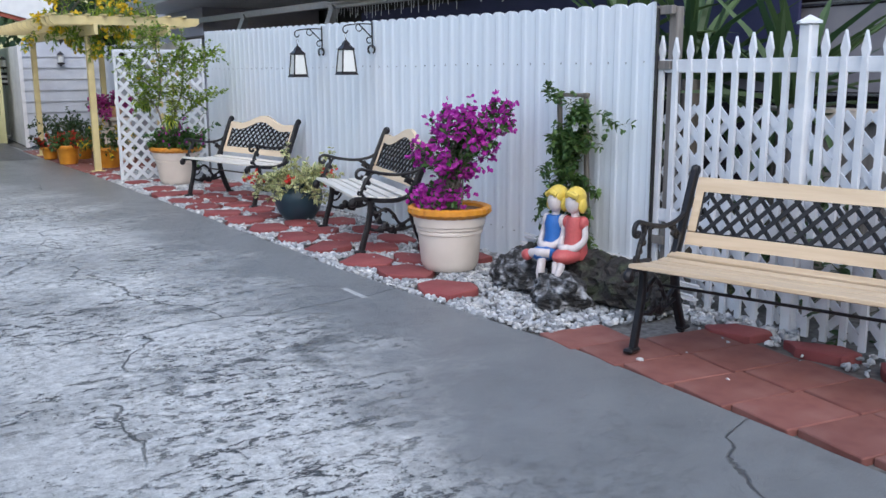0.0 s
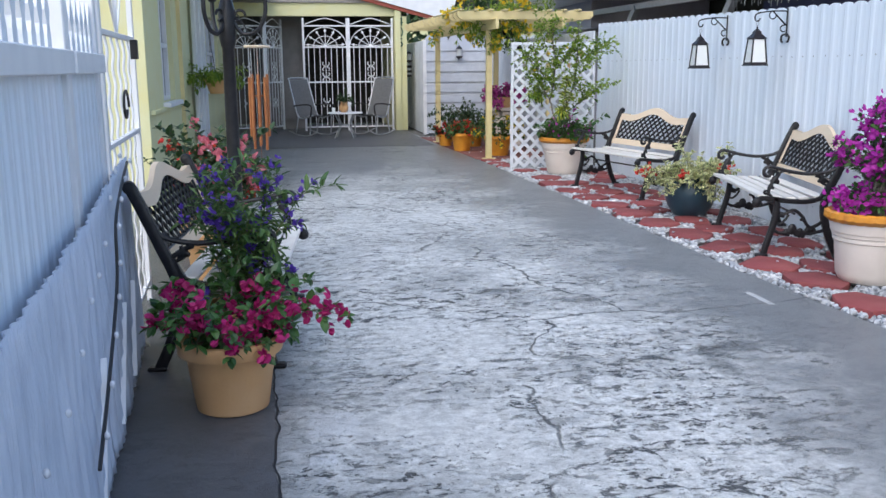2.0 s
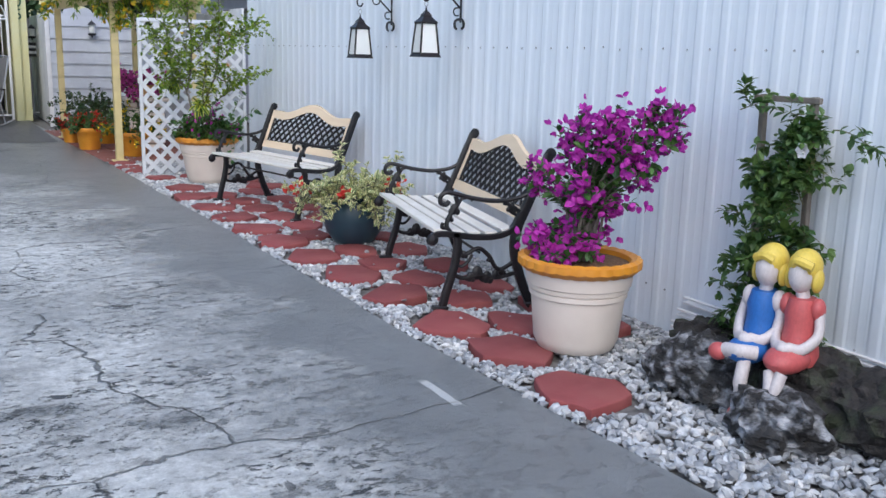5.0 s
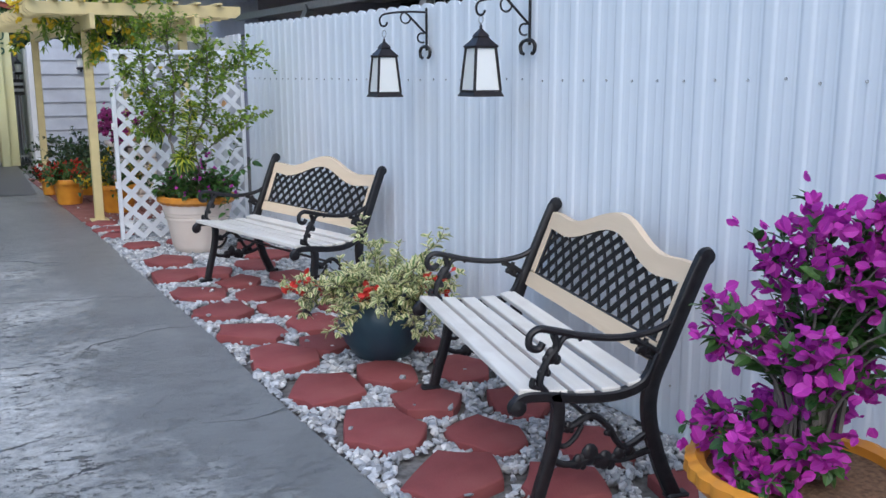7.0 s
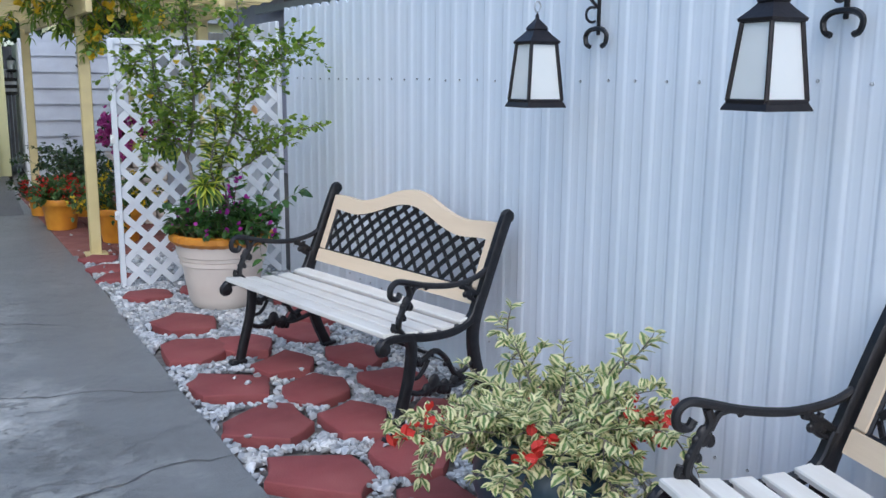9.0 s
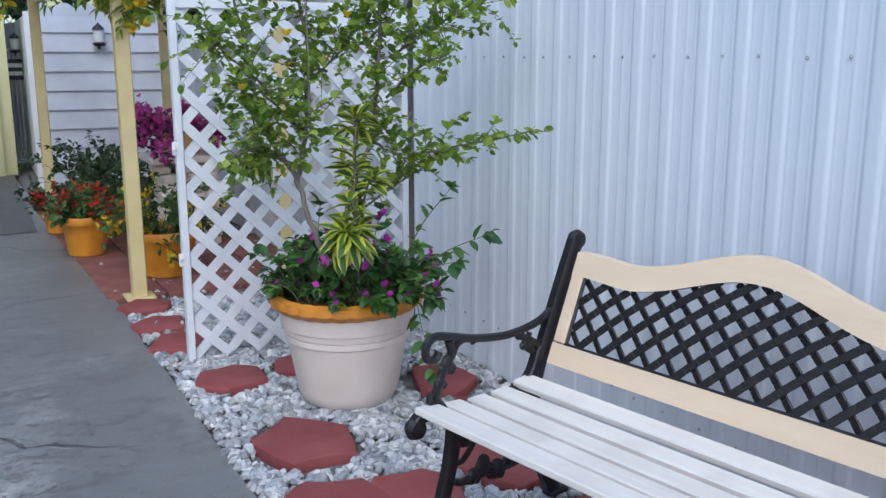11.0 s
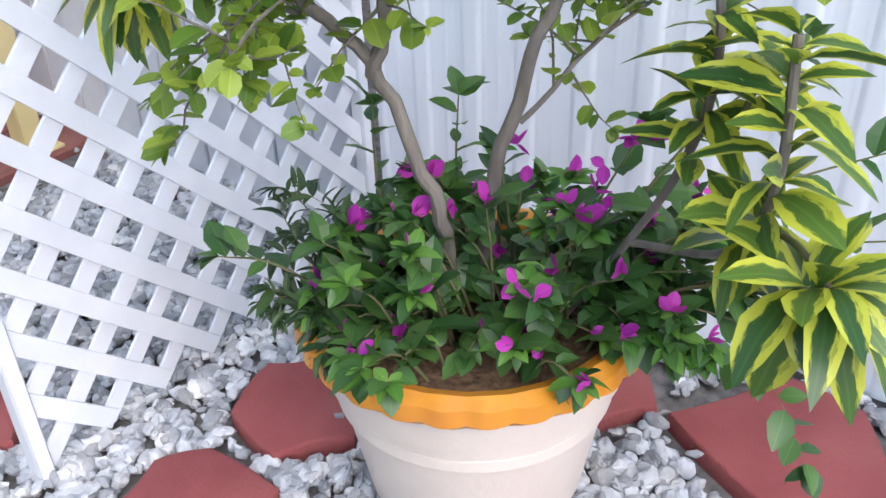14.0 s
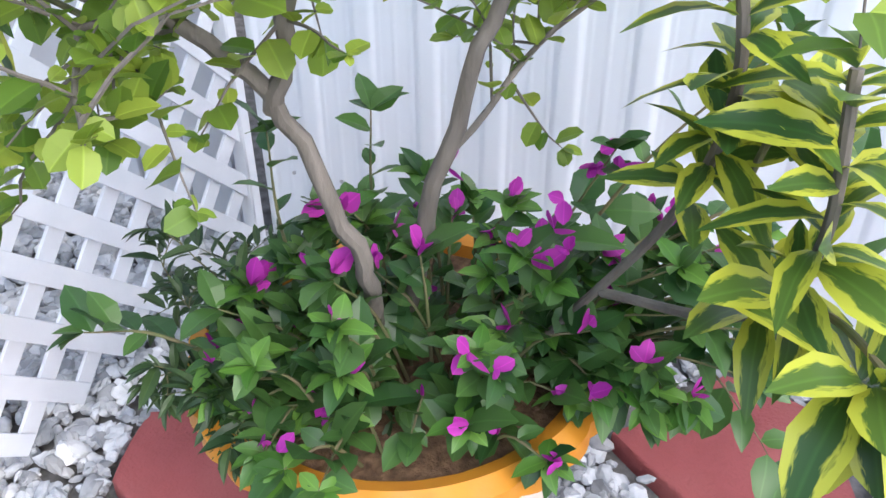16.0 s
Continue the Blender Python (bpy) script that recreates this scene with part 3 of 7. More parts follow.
sheet("ground", [(-900, -900), (900, -900), (900, 900), (-900, 900)], -0.06, EARTH, "earth ground reaching the horizon", "ground")
g = Geo()
ys = np.linspace(-9, 24, 140)
ev = [(ex(y) + 0.012 * noise.noise((0, y * 3.1, 0)), y) for y in ys]
v, f = [], []
for (x, y) in ev:
    v += [(-1.4, y, 0), (x, y, 0), (x, y, -0.05)]
for i in range(len(ev) - 1):
    a = 3 * i
    f += [(a, a + 1, a + 4, a + 3), (a + 1, a + 2, a + 5, a + 4)]
drive = tagged(new("driveway", g.add(v, f).mesh("driveway", CONCRETE)), "grey worn and cracked concrete driveway", "driveway", "", "structure")
# dark broken joint between the slabs
gj = Geo()
vj, fj = [], []
for i, y in enumerate(np.linspace(-2, 9.2, 260)):
    x = 0.40 - 0.02 * (y - 4.5) + 0.035 * noise.noise((3, y * 1.7, 0)) + 0.018 * noise.noise((7, y * 9.0, 0))
    w = 0.006 + 0.010 * abs(noise.noise((11, y * 4, 0)))
    vj += [(x - 0.002, y, 0.0045), (x + w, y, 0.0045)]
for i in range(259):
    fj.append((2 * i, 2 * i + 1, 2 * i + 3, 2 * i + 2))
tagged(new("slab_joint", gj.add(vj, fj).mesh("slab_joint", CABLE)), "dark broken joint between two concrete slabs", "joint", "", "structure")
# the older smooth slab along the left fence, with a broken edge
g = Geo()
v, f = [], []
for i, y in enumerate(np.linspace(-6, 9.2, 220)):
    x = 0.40 - 0.02 * (y - 4.5) + 0.035 * noise.noise((3, y * 1.7, 0)) + 0.018 * noise.noise((7, y * 9.0, 0))
    v += [(-1.4, y, 0.006), (x - 0.004, y, 0.006), (x, y, -0.004)]
for i in range(219):
    a = 3 * i
    f += [(a, a + 1, a + 4, a + 3), (a + 1, a + 2, a + 5, a + 4)]
tagged(new("side_slab", g.add(v, f).mesh("side_slab", SLAB)), "smooth dark grey concrete strip with a broken edge", "paving", "", "structure")
# dark sheet laid over the drive for the shade under the porch roof
sheet("porch_floor", [(-0.8, 17.3), (2.95, 17.3), (2.95, 24), (-0.8, 24)], 0.005, SLAB, "dark grey porch floor with roof shade in its colour", "floor")
# bed under the gravel
sheet("bed_floor", [(3.0, -9), (7.2, -9), (7.2, 24), (3.0, 24)], -0.025, SOIL, "grey grit under the gravel bed", "ground")


# ---- long corrugated fence
def corrugated(y0, y1, z0, ztop, face, pitch=0.155, depth=0.0055, thick=0.012, per=32, scallop=0.02):
    """A run of corrugated sheet along y, its top scalloped at each rib."""
    n = int(round((y1 - y0) / pitch)) * per + 1
    v, f = [], []
    zs = [0.0, 0.25, 0.5, 0.75, 1.0]
    for i in range(n):
        y = y0 + (y1 - y0) * i / (n - 1)
        ph = (i % per) / per
        c = 0.5 + 0.5 * math.cos(2 * math.pi * ph)
        prof = min(1.0, max(0.0, (c - 0.62) / 0.26))
        rib = 0.28 * max(0.0, math.cos(8 * math.pi * ph)) ** 6 * (1 - prof)
        x = face(y) - depth * (prof + rib)
        zt = ztop(y) + scallop * 1.6 * (math.sqrt(max(0.0, 1 - (2 * abs(ph - 0.5) - 1) ** 2 * 0.98)) - 1)
        for s in zs:
            v.append((x, y, z0 + (zt - z0) * s))
        for s in zs:
            v.append((x + thick, y, z0 + (zt - z0) * s))
    k = 2 * len(zs)
    m = len(zs)
    for i in range(n - 1):
        a, b = i * k, (i + 1) * k
        for j in range(m - 1):
            f.append((a + j, a + j + 1, b + j + 1, b + j))
            f.append((a + m + j, b + m + j, b + m + j + 1, a + m + j + 1))
        f.append((a + m - 1, a + k - 1, b + k - 1, b + m - 1))
    return Geo().add(v, f)


def ftop(y):
    return 1.748 + 0.018 * (y - 5.4)


fence = thing("metal_fence", "tall pale blue corrugated metal fence with scalloped top", "fence", kind="structure")
P0, PITCH = 5.40, 0.155
nribs = int((13.50 - P0) / PITCH)
PER = 6
i = 0
while i < nribs:
    k = min(PER, nribs - i)
    part("panel", corrugated(P0 + i * PITCH, P0 + (i + k) * PITCH, 0.0, ftop, fx), FENCE, fence)
    i += k
g = Geo()
for i in range(nribs):
    for zz in (1.405, 0.215):
        y = P0 + (i + 0.5) * PITCH
        g.ball((fx(y) - 0.004, y + 0.01 * R.normal(), zz + 0.004 * R.normal()), 0.0055, 6, 4)
part("screws", g, GREYMETAL, fence, "row of small grey screws")
g = Geo()
for zz in (0.35, 1.387, 1.7):
    g.bar((fx(5.3) + 0.045, 5.3, zz), (fx(13.4) + 0.045, 13.4, zz), 0.04, 0.05)
part("rail", g, GREYWOOD, fence)
g = Geo()
for y in (5.33, 8.0, 10.7, 13.38):
    g.box((fx(y) + 0.10, y, 0.86), (0.06, 0.06, 1.72))
part("posts", g, GREYWOOD, fence)
# loose strip of metal siding leaning on the fence foot
lean = thing("metal_siding_strip", "white ribbed metal strip leaning at the fence foot", "siding")
g = Geo()
for k in range(4):
    g.bar((4.60 - 0.035 * (3 - k), 6.55, 0.03 + 0.055 * k), (4.66 - 0.035 * (3 - k), 4.95, 0.01 + 0.055 * k), 0.052, 0.012)
    g.tube([(4.585 - 0.035 * (3 - k), 6.55, 0.055 + 0.055 * k), (4.645 - 0.035 * (3 - k), 4.95, 0.035 + 0.055 * k)], 0.008, 6)
part("strip", g, WHITE, lean)


# ---- diagonal lattice screens
def lattice_slats(w, h, gap, sw, flip):
    """Ends of the slats of a diagonal lattice filling w x h."""
    out = []
    step = gap * math.sqrt(2)
    c = -h + step / 2
    while c < w:
        x0, z0 = max(c, 0.0), max(-c, 0.0)
        x1 = min(c + h, w)
        z1 = x1 - c
        if x1 - x0 > 0.03:
            out.append(((w - x0, z0), (w - x1, z1)) if flip else ((x0, z0), (x1, z1)))
        c += step
    return out


def lattice(parent, origin, along_dir, w, h, gap, sw, th=0.008, material=None):
    ox, oy, oz = origin
    d = Vector((*along_dir, 0)).normalized()
    nrm = Vector((-d.y, d.x, 0))
    for layer, flip in ((0, True), (1, False)):
        for (a, b) in lattice_slats(w, h, gap, sw, flip):
            pa = Vector(origin) + d * a[0] + Vector((0, 0, a[1])) + nrm * (layer * th - th / 2)
            pb = Vector(origin) + d * b[0] + Vector((0, 0, b[1])) + nrm * (layer * th - th / 2)
            part("slat", Geo().bar(pa, pb, sw, th - 0.0005, up=nrm, ch=0.001), material, parent, smooth=False)


screen = thing("lattice_screen", "white wooden diagonal lattice screen beside the potted tree", "trellis")
LW, LH = 1.13, 1.62
lattice(screen, (3.375, 13.43, 0.02), (1, 0.045), LW, LH, 0.110, 0.045, 0.009, WHITEWOOD)
for a in (0.0, LW):
    part("stile", Geo().box((3.375 + a, 13.43 + 0.045 * a, 0.825), (0.035, 0.042, 1.65)), WHITEWOOD, screen)
for zz in (1.635,):
    part("rail", Geo().bar((3.39, 13.431, zz), (3.375 + LW - 0.016, 13.48, zz), 0.035, 0.04), WHITEWOOD, screen)
for zz in (0.50, 1.006):
    part("hinge", Geo().box((3.355, 13.412, zz), (0.03, 0.012, 0.06)).ball((3.35, 13.404, zz), 0.009, 8, 6), WHITE, screen)



# ---- picket fence beyond the corrugated run
pick = thing("picket_fence", "white wooden picket fence backed with diagonal lattice", "fence", kind="structure")
PX = 4.70
lattice(pick, (PX + 0.02, 5.37, 0.03), (0.0, -1), 3.9, 1.12, 0.110, 0.045, 0.009, WHITEWOOD)


def picket(parent, x, y, top, w=0.040, z0=0.0):
    g = Geo()
    poly = [(-w / 2, z0), (w / 2, z0), (w / 2, top - 0.16), (w * 0.32, top - 0.13), (w * 0.62, top - 0.085), (0, top), (-w * 0.62, top - 0.085), (-w * 0.32, top - 0.13), (-w / 2, top - 0.16)]
    v = [(x - 0.012, y + a, z) for a, z in poly] + [(x + 0.008, y + a, z) for a, z in poly]
    n = len(poly)
    f = [tuple(range(n)), tuple(range(2 * n - 1, n - 1, -1))] + [(k, k + n, (k + 1) % n + n, (k + 1) % n) for k in range(n)]
    return part("picket", g.add(v, f), WHITEWOOD, parent, smooth=False)


for k in range(36):
    y = 5.38 - 0.108 * k
    if abs(y - 4.41) > 0.07 and abs(y - 2.05) > 0.07:
        picket(pick, PX - 0.012, y, 1.55 + 0.008 * R.normal(), 0.034)
for y in (4.41, 2.05):
    part("post", Geo().box((PX, y, 0.79), (0.07, 0.07, 1.58), ch=0.008).lathe([(0.075, 1.58), (0.075, 1.592), (0.0, 1.625)], 4, (PX, y, 0)), WHITEWOOD, pick)
for zz in (1.38, 0.5):
    part("rail", Geo().bar((PX + 0.0, 5.385, zz), (PX + 0.0, 1.4, zz), 0.025, 0.075, ch=0.004), WHITEWOOD, pick)
# solid black strip in place of the shaded gap between the two fences
part("end_strip", Geo().box((PX - 0.045, 5.392, 0.86), (0.02, 0.010, 1.70)), CABLE, pick, "dark strip standing in for the shaded gap at the fence end")


# ---- left side: pale fence, iron gate, house
def lx(y):
    return -0.20 - 0.082 * (y - 4.6)


left = thing("side_fence", "pale blue corrugated fence with rail and pointed pickets", "fence", kind="structure")
g = corrugated(1.4, 5.72, 0.0, lambda y: 1.40, lambda y: lx(y) - 0.012, pitch=0.12, depth=-0.006, thick=-0.01, scallop=0.0)
part("panel", g, FENCE, left)
for a, b in ((1.4, 4.78), (4.84, 5.66)):
    part("rail", Geo().bar((lx(a) + 0.012, a, 1.36), (lx(b) + 0.012, b, 1.36), 0.05, 0.075, ch=0.004), WHITE, left)
part("post", Geo().box((lx(4.81) - 0.02, 4.81, 0.95), (0.07, 0.055, 1.9)), WHITE, left)
part("post", Geo().box((lx(5.70) - 0.02, 5.70, 0.95), (0.05, 0.05, 1.9)), WHITE, left)
for k in range(34):
    y = 1.5 + 0.126 * k
    if abs(y - 4.81) > 0.05:
        picket(left, lx(y) - 0.02, y, 1.60, 0.045, 1.36)
# netting with a string of small bulbs over the lower part
net = thing("garden_netting", "grey netting draped over the lower part of the fence", "netting")
for ya, yb in ((1.5, 2.9), (2.905, 4.0), (4.005, 4.72), (4.725, 5.4), (5.405, 6.15)):
    v, f = [], []
    NN, MM = max(10, int((yb - ya) * 40)), 20
    lean = 0.012 * R.random()
    for i in range(NN + 1):
        y = ya + (yb - ya) * i / NN
        top = float(np.interp(y, [1.5, 4.17, 4.64, 5.6, 6.15], [0.78, 0.82, 0.845, 0.90, 0.93]))
        for j in range(MM + 1):
            s = j / MM
            fold = 0.007 * math.sin(y * 95 + 1.5 * s) + 0.012 * noise.noise((y * 6, s * 3, 1))
            v.append((lx(y) + 0.03 + lean + fold + 0.03 * (1 - s), y, 0.01 + s * (top + 0.02 * noise.noise((y * 5, 0, 0)))))
    for i in range(NN):
        for j in range(MM):
            a = i * (MM + 1) + j
            f.append((a, a + 1, a + MM + 2, a + MM + 1))
    ob = part("net_panel", Geo().add(v, f), NET, net)
    md = ob.modifiers.new("sheet", "SOLIDIFY")
    md.thickness = 0.004
lights = thing("string_lights", "black cable with small white bulbs draped on netting", "lights")
cab = spline([(lx(4.2) + 0.09, 4.2, 0.22), (lx(4.5) + 0.09, 4.5, 0.34), (lx(4.8) + 0.09, 4.8, 0.48), (lx(5.05) + 0.085, 5.05, 0.60), (lx(5.1) + 0.085, 5.12, 0.78), (lx(5.5) + 0.075, 5.5, 0.86), (lx(5.9) + 0.07, 5.9, 0.93)], 10)
part("cable", Geo().tube(cab, 0.006, 6), CABLE, lights)
for k in range(4, len(cab), 7):
    part("bulb", Geo().ball(cab[k] + Vector((0.012, 0, 0.006)), (0.009, 0.009, 0.013), 8, 6), BULB, lights)
cab = spline([(lx(3.4) + 0.09, 3.4, 0.52), (lx(3.9) + 0.09, 3.9, 0.55), (lx(4.4) + 0.08, 4.4, 0.66), (lx(4.75) + 0.08, 4.75, 0.72), (lx(5.2) + 0.075, 5.2, 0.90), (lx(5.6) + 0.07, 5.6, 0.98)], 10)
for k in range(2, len(cab), 6):
    part("bulb", Geo().ball(cab[k] + Vector((0.0, 0, 0.006)), (0.008, 0.008, 0.011), 8, 6), BULB, lights)
for (ya, yb) in ((4.35, 4.62), (4.95, 5.35), (5.5, 5.75)):
    part("clip", Geo().bar((lx(ya) + 0.075, ya, 0.06), (lx(yb) + 0.07, yb, 0.42), 0.02, 0.004), WHITE, lights, "white tape strip")

# white iron side gate
gate = thing("side_gate", "white wrought iron gate with twisted bars", "gate", kind="structure")
ga, gb = Vector((lx(5.80), 5.80, 0)), Vector((-0.365, 7.05, 0))
gd = (gb - ga).normalized()
GL = (gb - ga).length
g = Geo()
for s in (0.0, GL):
    p = ga + gd * s
    g.box((p.x, p.y, 1.05), (0.03, 0.03, 2.1))
for zz in (0.12, 1.0, 1.5, 2.05):
    g.bar((ga.x, ga.y, zz), (gb.x, gb.y, zz), 0.025, 0.025)
part("gate_frame", g, WHITE, gate)
for k in range(1, 6):
    p = ga + gd * (GL * k / 6)
    pts = [(p.x + 0.004 * math.cos(z * 40), p.y + 0.004 * math.sin(z * 40), z) for z in np.linspace(0.12, 1.5, 60)]
    part("bar", Geo().tube(pts, 0.007, 6), WHITE, gate)
mid = ga + gd * (GL / 2)
g = Geo()
for k in range(7):
    a = math.pi * k / 6
    e = mid + gd * (GL * 0.46 * math.cos(a)) + Vector((0, 0, 1.5 + GL * 0.7 * math.sin(a)))
    g.tube([mid + Vector((0, 0, 1.5)), e], 0.006, 6)
part("fan", g, WHITE, gate)
part("lock_box", Geo().box((mid.x + 0.03, mid.y + 0.30, 1.44), (0.035, 0.05, 0.10)), IRON, gate, "black lock box")
g = Geo()
sc = [mid + gd * (0.12 * math.cos(a) * (1 - a / 9)) + Vector((0.02, 0, 1.15 + 0.10 * math.sin(a) * (1 - a / 9))) for a in np.linspace(0, 6, 40)]
part("handle_scroll", g.tube(sc, 0.007, 6), IRON, gate, "black scrolled handle")

# house: side wall, with window, trim, soffit
house = thing("house", "pale yellow stucco house with white trim", "house", kind="structure")
HX, HY = -0.82, 10.6


def wall_x(x, y0, y1, z0, z1, holes, th, sign=-1):
    """A wall across x with rectangular openings (ya, yb, za, zb)."""
    g = Geo()
    ys_ = sorted({y0, y1, *[h[0] for h in holes], *[h[1] for h in holes]})
    zs_ = sorted({z0, z1, *[h[2] for h in holes], *[h[3] for h in holes]})
    for a, b in zip(ys_[:-1], ys_[1:]):
        for c, d in zip(zs_[:-1], zs_[1:]):
            if not any(h[0] <= a and b <= h[1] and h[2] <= c and d <= h[3] for h in holes):
                g.box((x + sign * th / 2, (a + b) / 2, (c + d) / 2), (th, b - a, d - c), ch=0.0005)
    return g


WIN = (11.65, 12.65, 1.0, 2.2)
WIN2 = (17.0, 19.4, 1.0, 2.2)
part("wall", wall_x(HX, HY + 0.2, 24, 0, 2.8, [WIN, WIN2], 0.2), HOUSE, house)
part("wall", Geo().box((HX - 1.6, HY + 0.1, 1.4), (3.2, 0.2, 2.8)), HOUSE, house)
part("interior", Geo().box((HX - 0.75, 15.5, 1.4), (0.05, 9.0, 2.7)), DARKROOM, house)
for w in (WIN, WIN2):
    g = Geo()
    for zz in (w[2] + 0.025, (w[2] + w[3]) / 2, w[3] - 0.025):
        g.box((HX - 0.08, (w[0] + w[1]) / 2, zz), (0.05, w[1] - w[0], 0.05))
    for yy in (w[0] + 0.025, w[1] - 0.025, (w[0] + w[1]) / 2):
        g.box((HX - 0.08, yy, (w[2] + w[3]) / 2), (0.05, 0.04, w[3] - w[2] - 0.1))
    wob = part("window", g, WHITE, house, "white aluminium window frame")
    part("pane", Geo().box((HX - 0.11, (w[0] + w[1]) / 2, (w[2] + w[3]) / 2), (0.01, w[1] - w[0] - 0.05, w[3] - w[2] - 0.05)), PANE, wob)
    part("sill", Geo().box((HX + 0.02, (w[0] + w[1]) / 2, w[2] - 0.03), (0.12, w[1] - w[0] + 0.12, 0.05)), WHITE, wob)
part("trim", Geo().box((HX + 0.02, 13.2, 1.5), (0.05, 0.05, 2.6)), YELLOW, house)
part("trim", Geo().box((HX + 0.02, 12.2, 0.93), (0.04, 3.0, 0.04)), HOUSE, house)
# white lattice column
g = Geo()
for k in range(3):
    g.box((HX + 0.06 + 0.03 * k, 14.6 + 0.28 * k, 1.4), (0.05, 0.20, 2.75))
part("column", g, WHITE, house, "white ornamental porch column")
g = Geo()
g.box((HX + 0.45, 16.2, 2.84), (1.0, 11.3, 0.06))
part("soffit", g, HOUSE, house)
part("soffit_vent", Geo().box((HX + 0.55, 18.6, 2.805), (0.35, 0.2, 0.012)), CABLE, house, "dark soffit vent")
# porch front
FY = 21.45
part("beam", Geo().box((1.02, FY + 0.09, 2.60), (3.76, 0.18, 0.36)), HOUSE, house)
part("pillar", Geo().box((2.865, FY + 0.09, 1.21), (0.27, 0.20, 2.42)), HOUSE, house)
g = Geo()
g.add([(-0.9, FY + 0.03, 2.78), (3.3, FY + 0.03, 2.78), (1.2, FY + 0.03, 3.32), (-0.9, FY + 0.03, 3.85), (-0.9, FY + 0.15, 2.78), (3.3, FY + 0.15, 2.78), (1.2, FY + 0.15, 3.32), (-0.9, FY + 0.15, 3.85)],
      [(0, 1, 2, 3), (7, 6, 5, 4), (1, 5, 6, 2), (2, 6, 7, 3), (0, 4, 5, 1)])
part("gable", g, HOUSE, house, "pale yellow gable")
g = Geo()
g.bar((4.0, FY - 0.10, 2.63), (-1.2, FY - 0.10, 4.02), 0.8, 0.05, up=(0, 1, 0))
part("roof", g, REDROOF, house, "red roof edge")
g = Geo()
g.bar((4.0, FY - 0.13, 2.56), (-1.2, FY - 0.13, 3.95), 0.5, 0.07, up=(0, 1, 0))
part("fascia", g, WHITE, house, "white roof fascia")
part("porch_ceiling", Geo().box((1.0, 23.2, 2.72), (3.9, 3.6, 0.06)), GREYWOOD, house)
# back wall takes the near-black colour in place of porch shade
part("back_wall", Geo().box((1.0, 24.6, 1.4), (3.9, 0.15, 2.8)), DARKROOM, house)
part("inner_wall", Geo().box((2.80, 23.0, 1.35), (0.12, 3.3, 2.7)), HOUSE, house)
# inner wall and door: porch shade put into their colour
part("inner_wall", Geo().box((0.36, 22.6, 1.25), (0.95, 0.10, 2.5)), PORCHSHADE, house, "taupe inner wall beside the gate, darkened for porch shade")
part("door", Geo().box((0.36, 22.52, 1.22), (0.66, 0.05, 2.0)), PORCHSHADE, house, "closed panel door in a shade-darkened taupe")

# wrought iron porch gates
def iron_panel(parent, x0, x1, y, fan=True):
    w = x1 - x0
    c = (x0 + x1) / 2
    g = Geo()
    for x in (x0 + 0.02, x1 - 0.02):
        g.box((x, y, 1.2), (0.045, 0.04, 2.36))
    for zz in (0.1, 1.05, 1.78, 2.22):
        g.box((c, y, zz), (w - 0.05, 0.03, 0.03))
    fr = part("gate_frame", g, WHITE, parent)
    n = max(3, int(round(w / 0.115)))
    for k in range(1, n):
        part("bar", Geo().box((x0 + w * k / n, y, 0.94), (0.016, 0.016, 1.68)), WHITE, parent)
    g = Geo()
    arc = [(c + 0.46 * w * math.cos(a), y, 1.79 + 0.40 * math.sin(a)) for a in np.linspace(0, math.pi, 24)]
    g.tube(arc, 0.010, 6)
    arc = [(c + 0.26 * w * math.cos(a), y, 1.79 + 0.22 * math.sin(a)) for a in np.linspace(0, math.pi, 20)]
    g.tube(arc, 0.008, 6)
    for a in np.linspace(0.12, math.pi - 0.12, 7):
        e = (c + 0.44 * w * math.cos(a), y, 1.79 + 0.38 * math.sin(a))
        g.tube([(c, y, 1.80), e], 0.009, 6)
        g.ball((c + 0.38 * w * math.cos(a), y, 1.79 + 0.33 * math.sin(a)), (0.028, 0.012, 0.028), 8, 6)
    g.lathe([(0.0, -0.01), (0.05, 0.0), (0.0, 0.05)], 12, (c, y, 1.79))
    arc = [(c + 0.44 * w * t, y, 2.38 - 0.13 * abs(t) ** 1.3) for t in np.linspace(-1, 1, 16)]
    g.tube(arc, 0.010, 6)
    part("fan", g, WHITE, parent, "white fan-shaped ironwork")
    g = Geo()
    for zc in (1.38, 1.16, 0.62):
        for sx in (-1, 1):
            for sz in (-1, 1):
                g.tube([(c + sx * (0.02 + 0.07 * math.sin(t)) * 0.8, y, zc + sz * 0.09 * t / 2.4) for t in np.linspace(0, 2.4, 10)], 0.010, 6)
    part("scroll", g, WHITE, parent, "white scrolled ornament")


pg = thing("porch_gate", "white wrought iron porch gate with fan tops", "gate", kind="structure")
iron_panel(pg, 0.78, 1.74, FY)
iron_panel(pg, 1.74, 2.70, FY)
pg2 = thing("porch_gate", "white wrought iron grille left of the door", "gate", kind="structure")
iron_panel(pg2, -0.80, 0.00, FY)
opend = thing("open_gate_leaf", "white wrought iron gate leaf standing open", "gate", kind="structure")
iron_panel(opend, 0.0, 0.72, 0.0)
opend.matrix_world = pose(0.0, FY + 0.03, 0, 0, 0, 62)
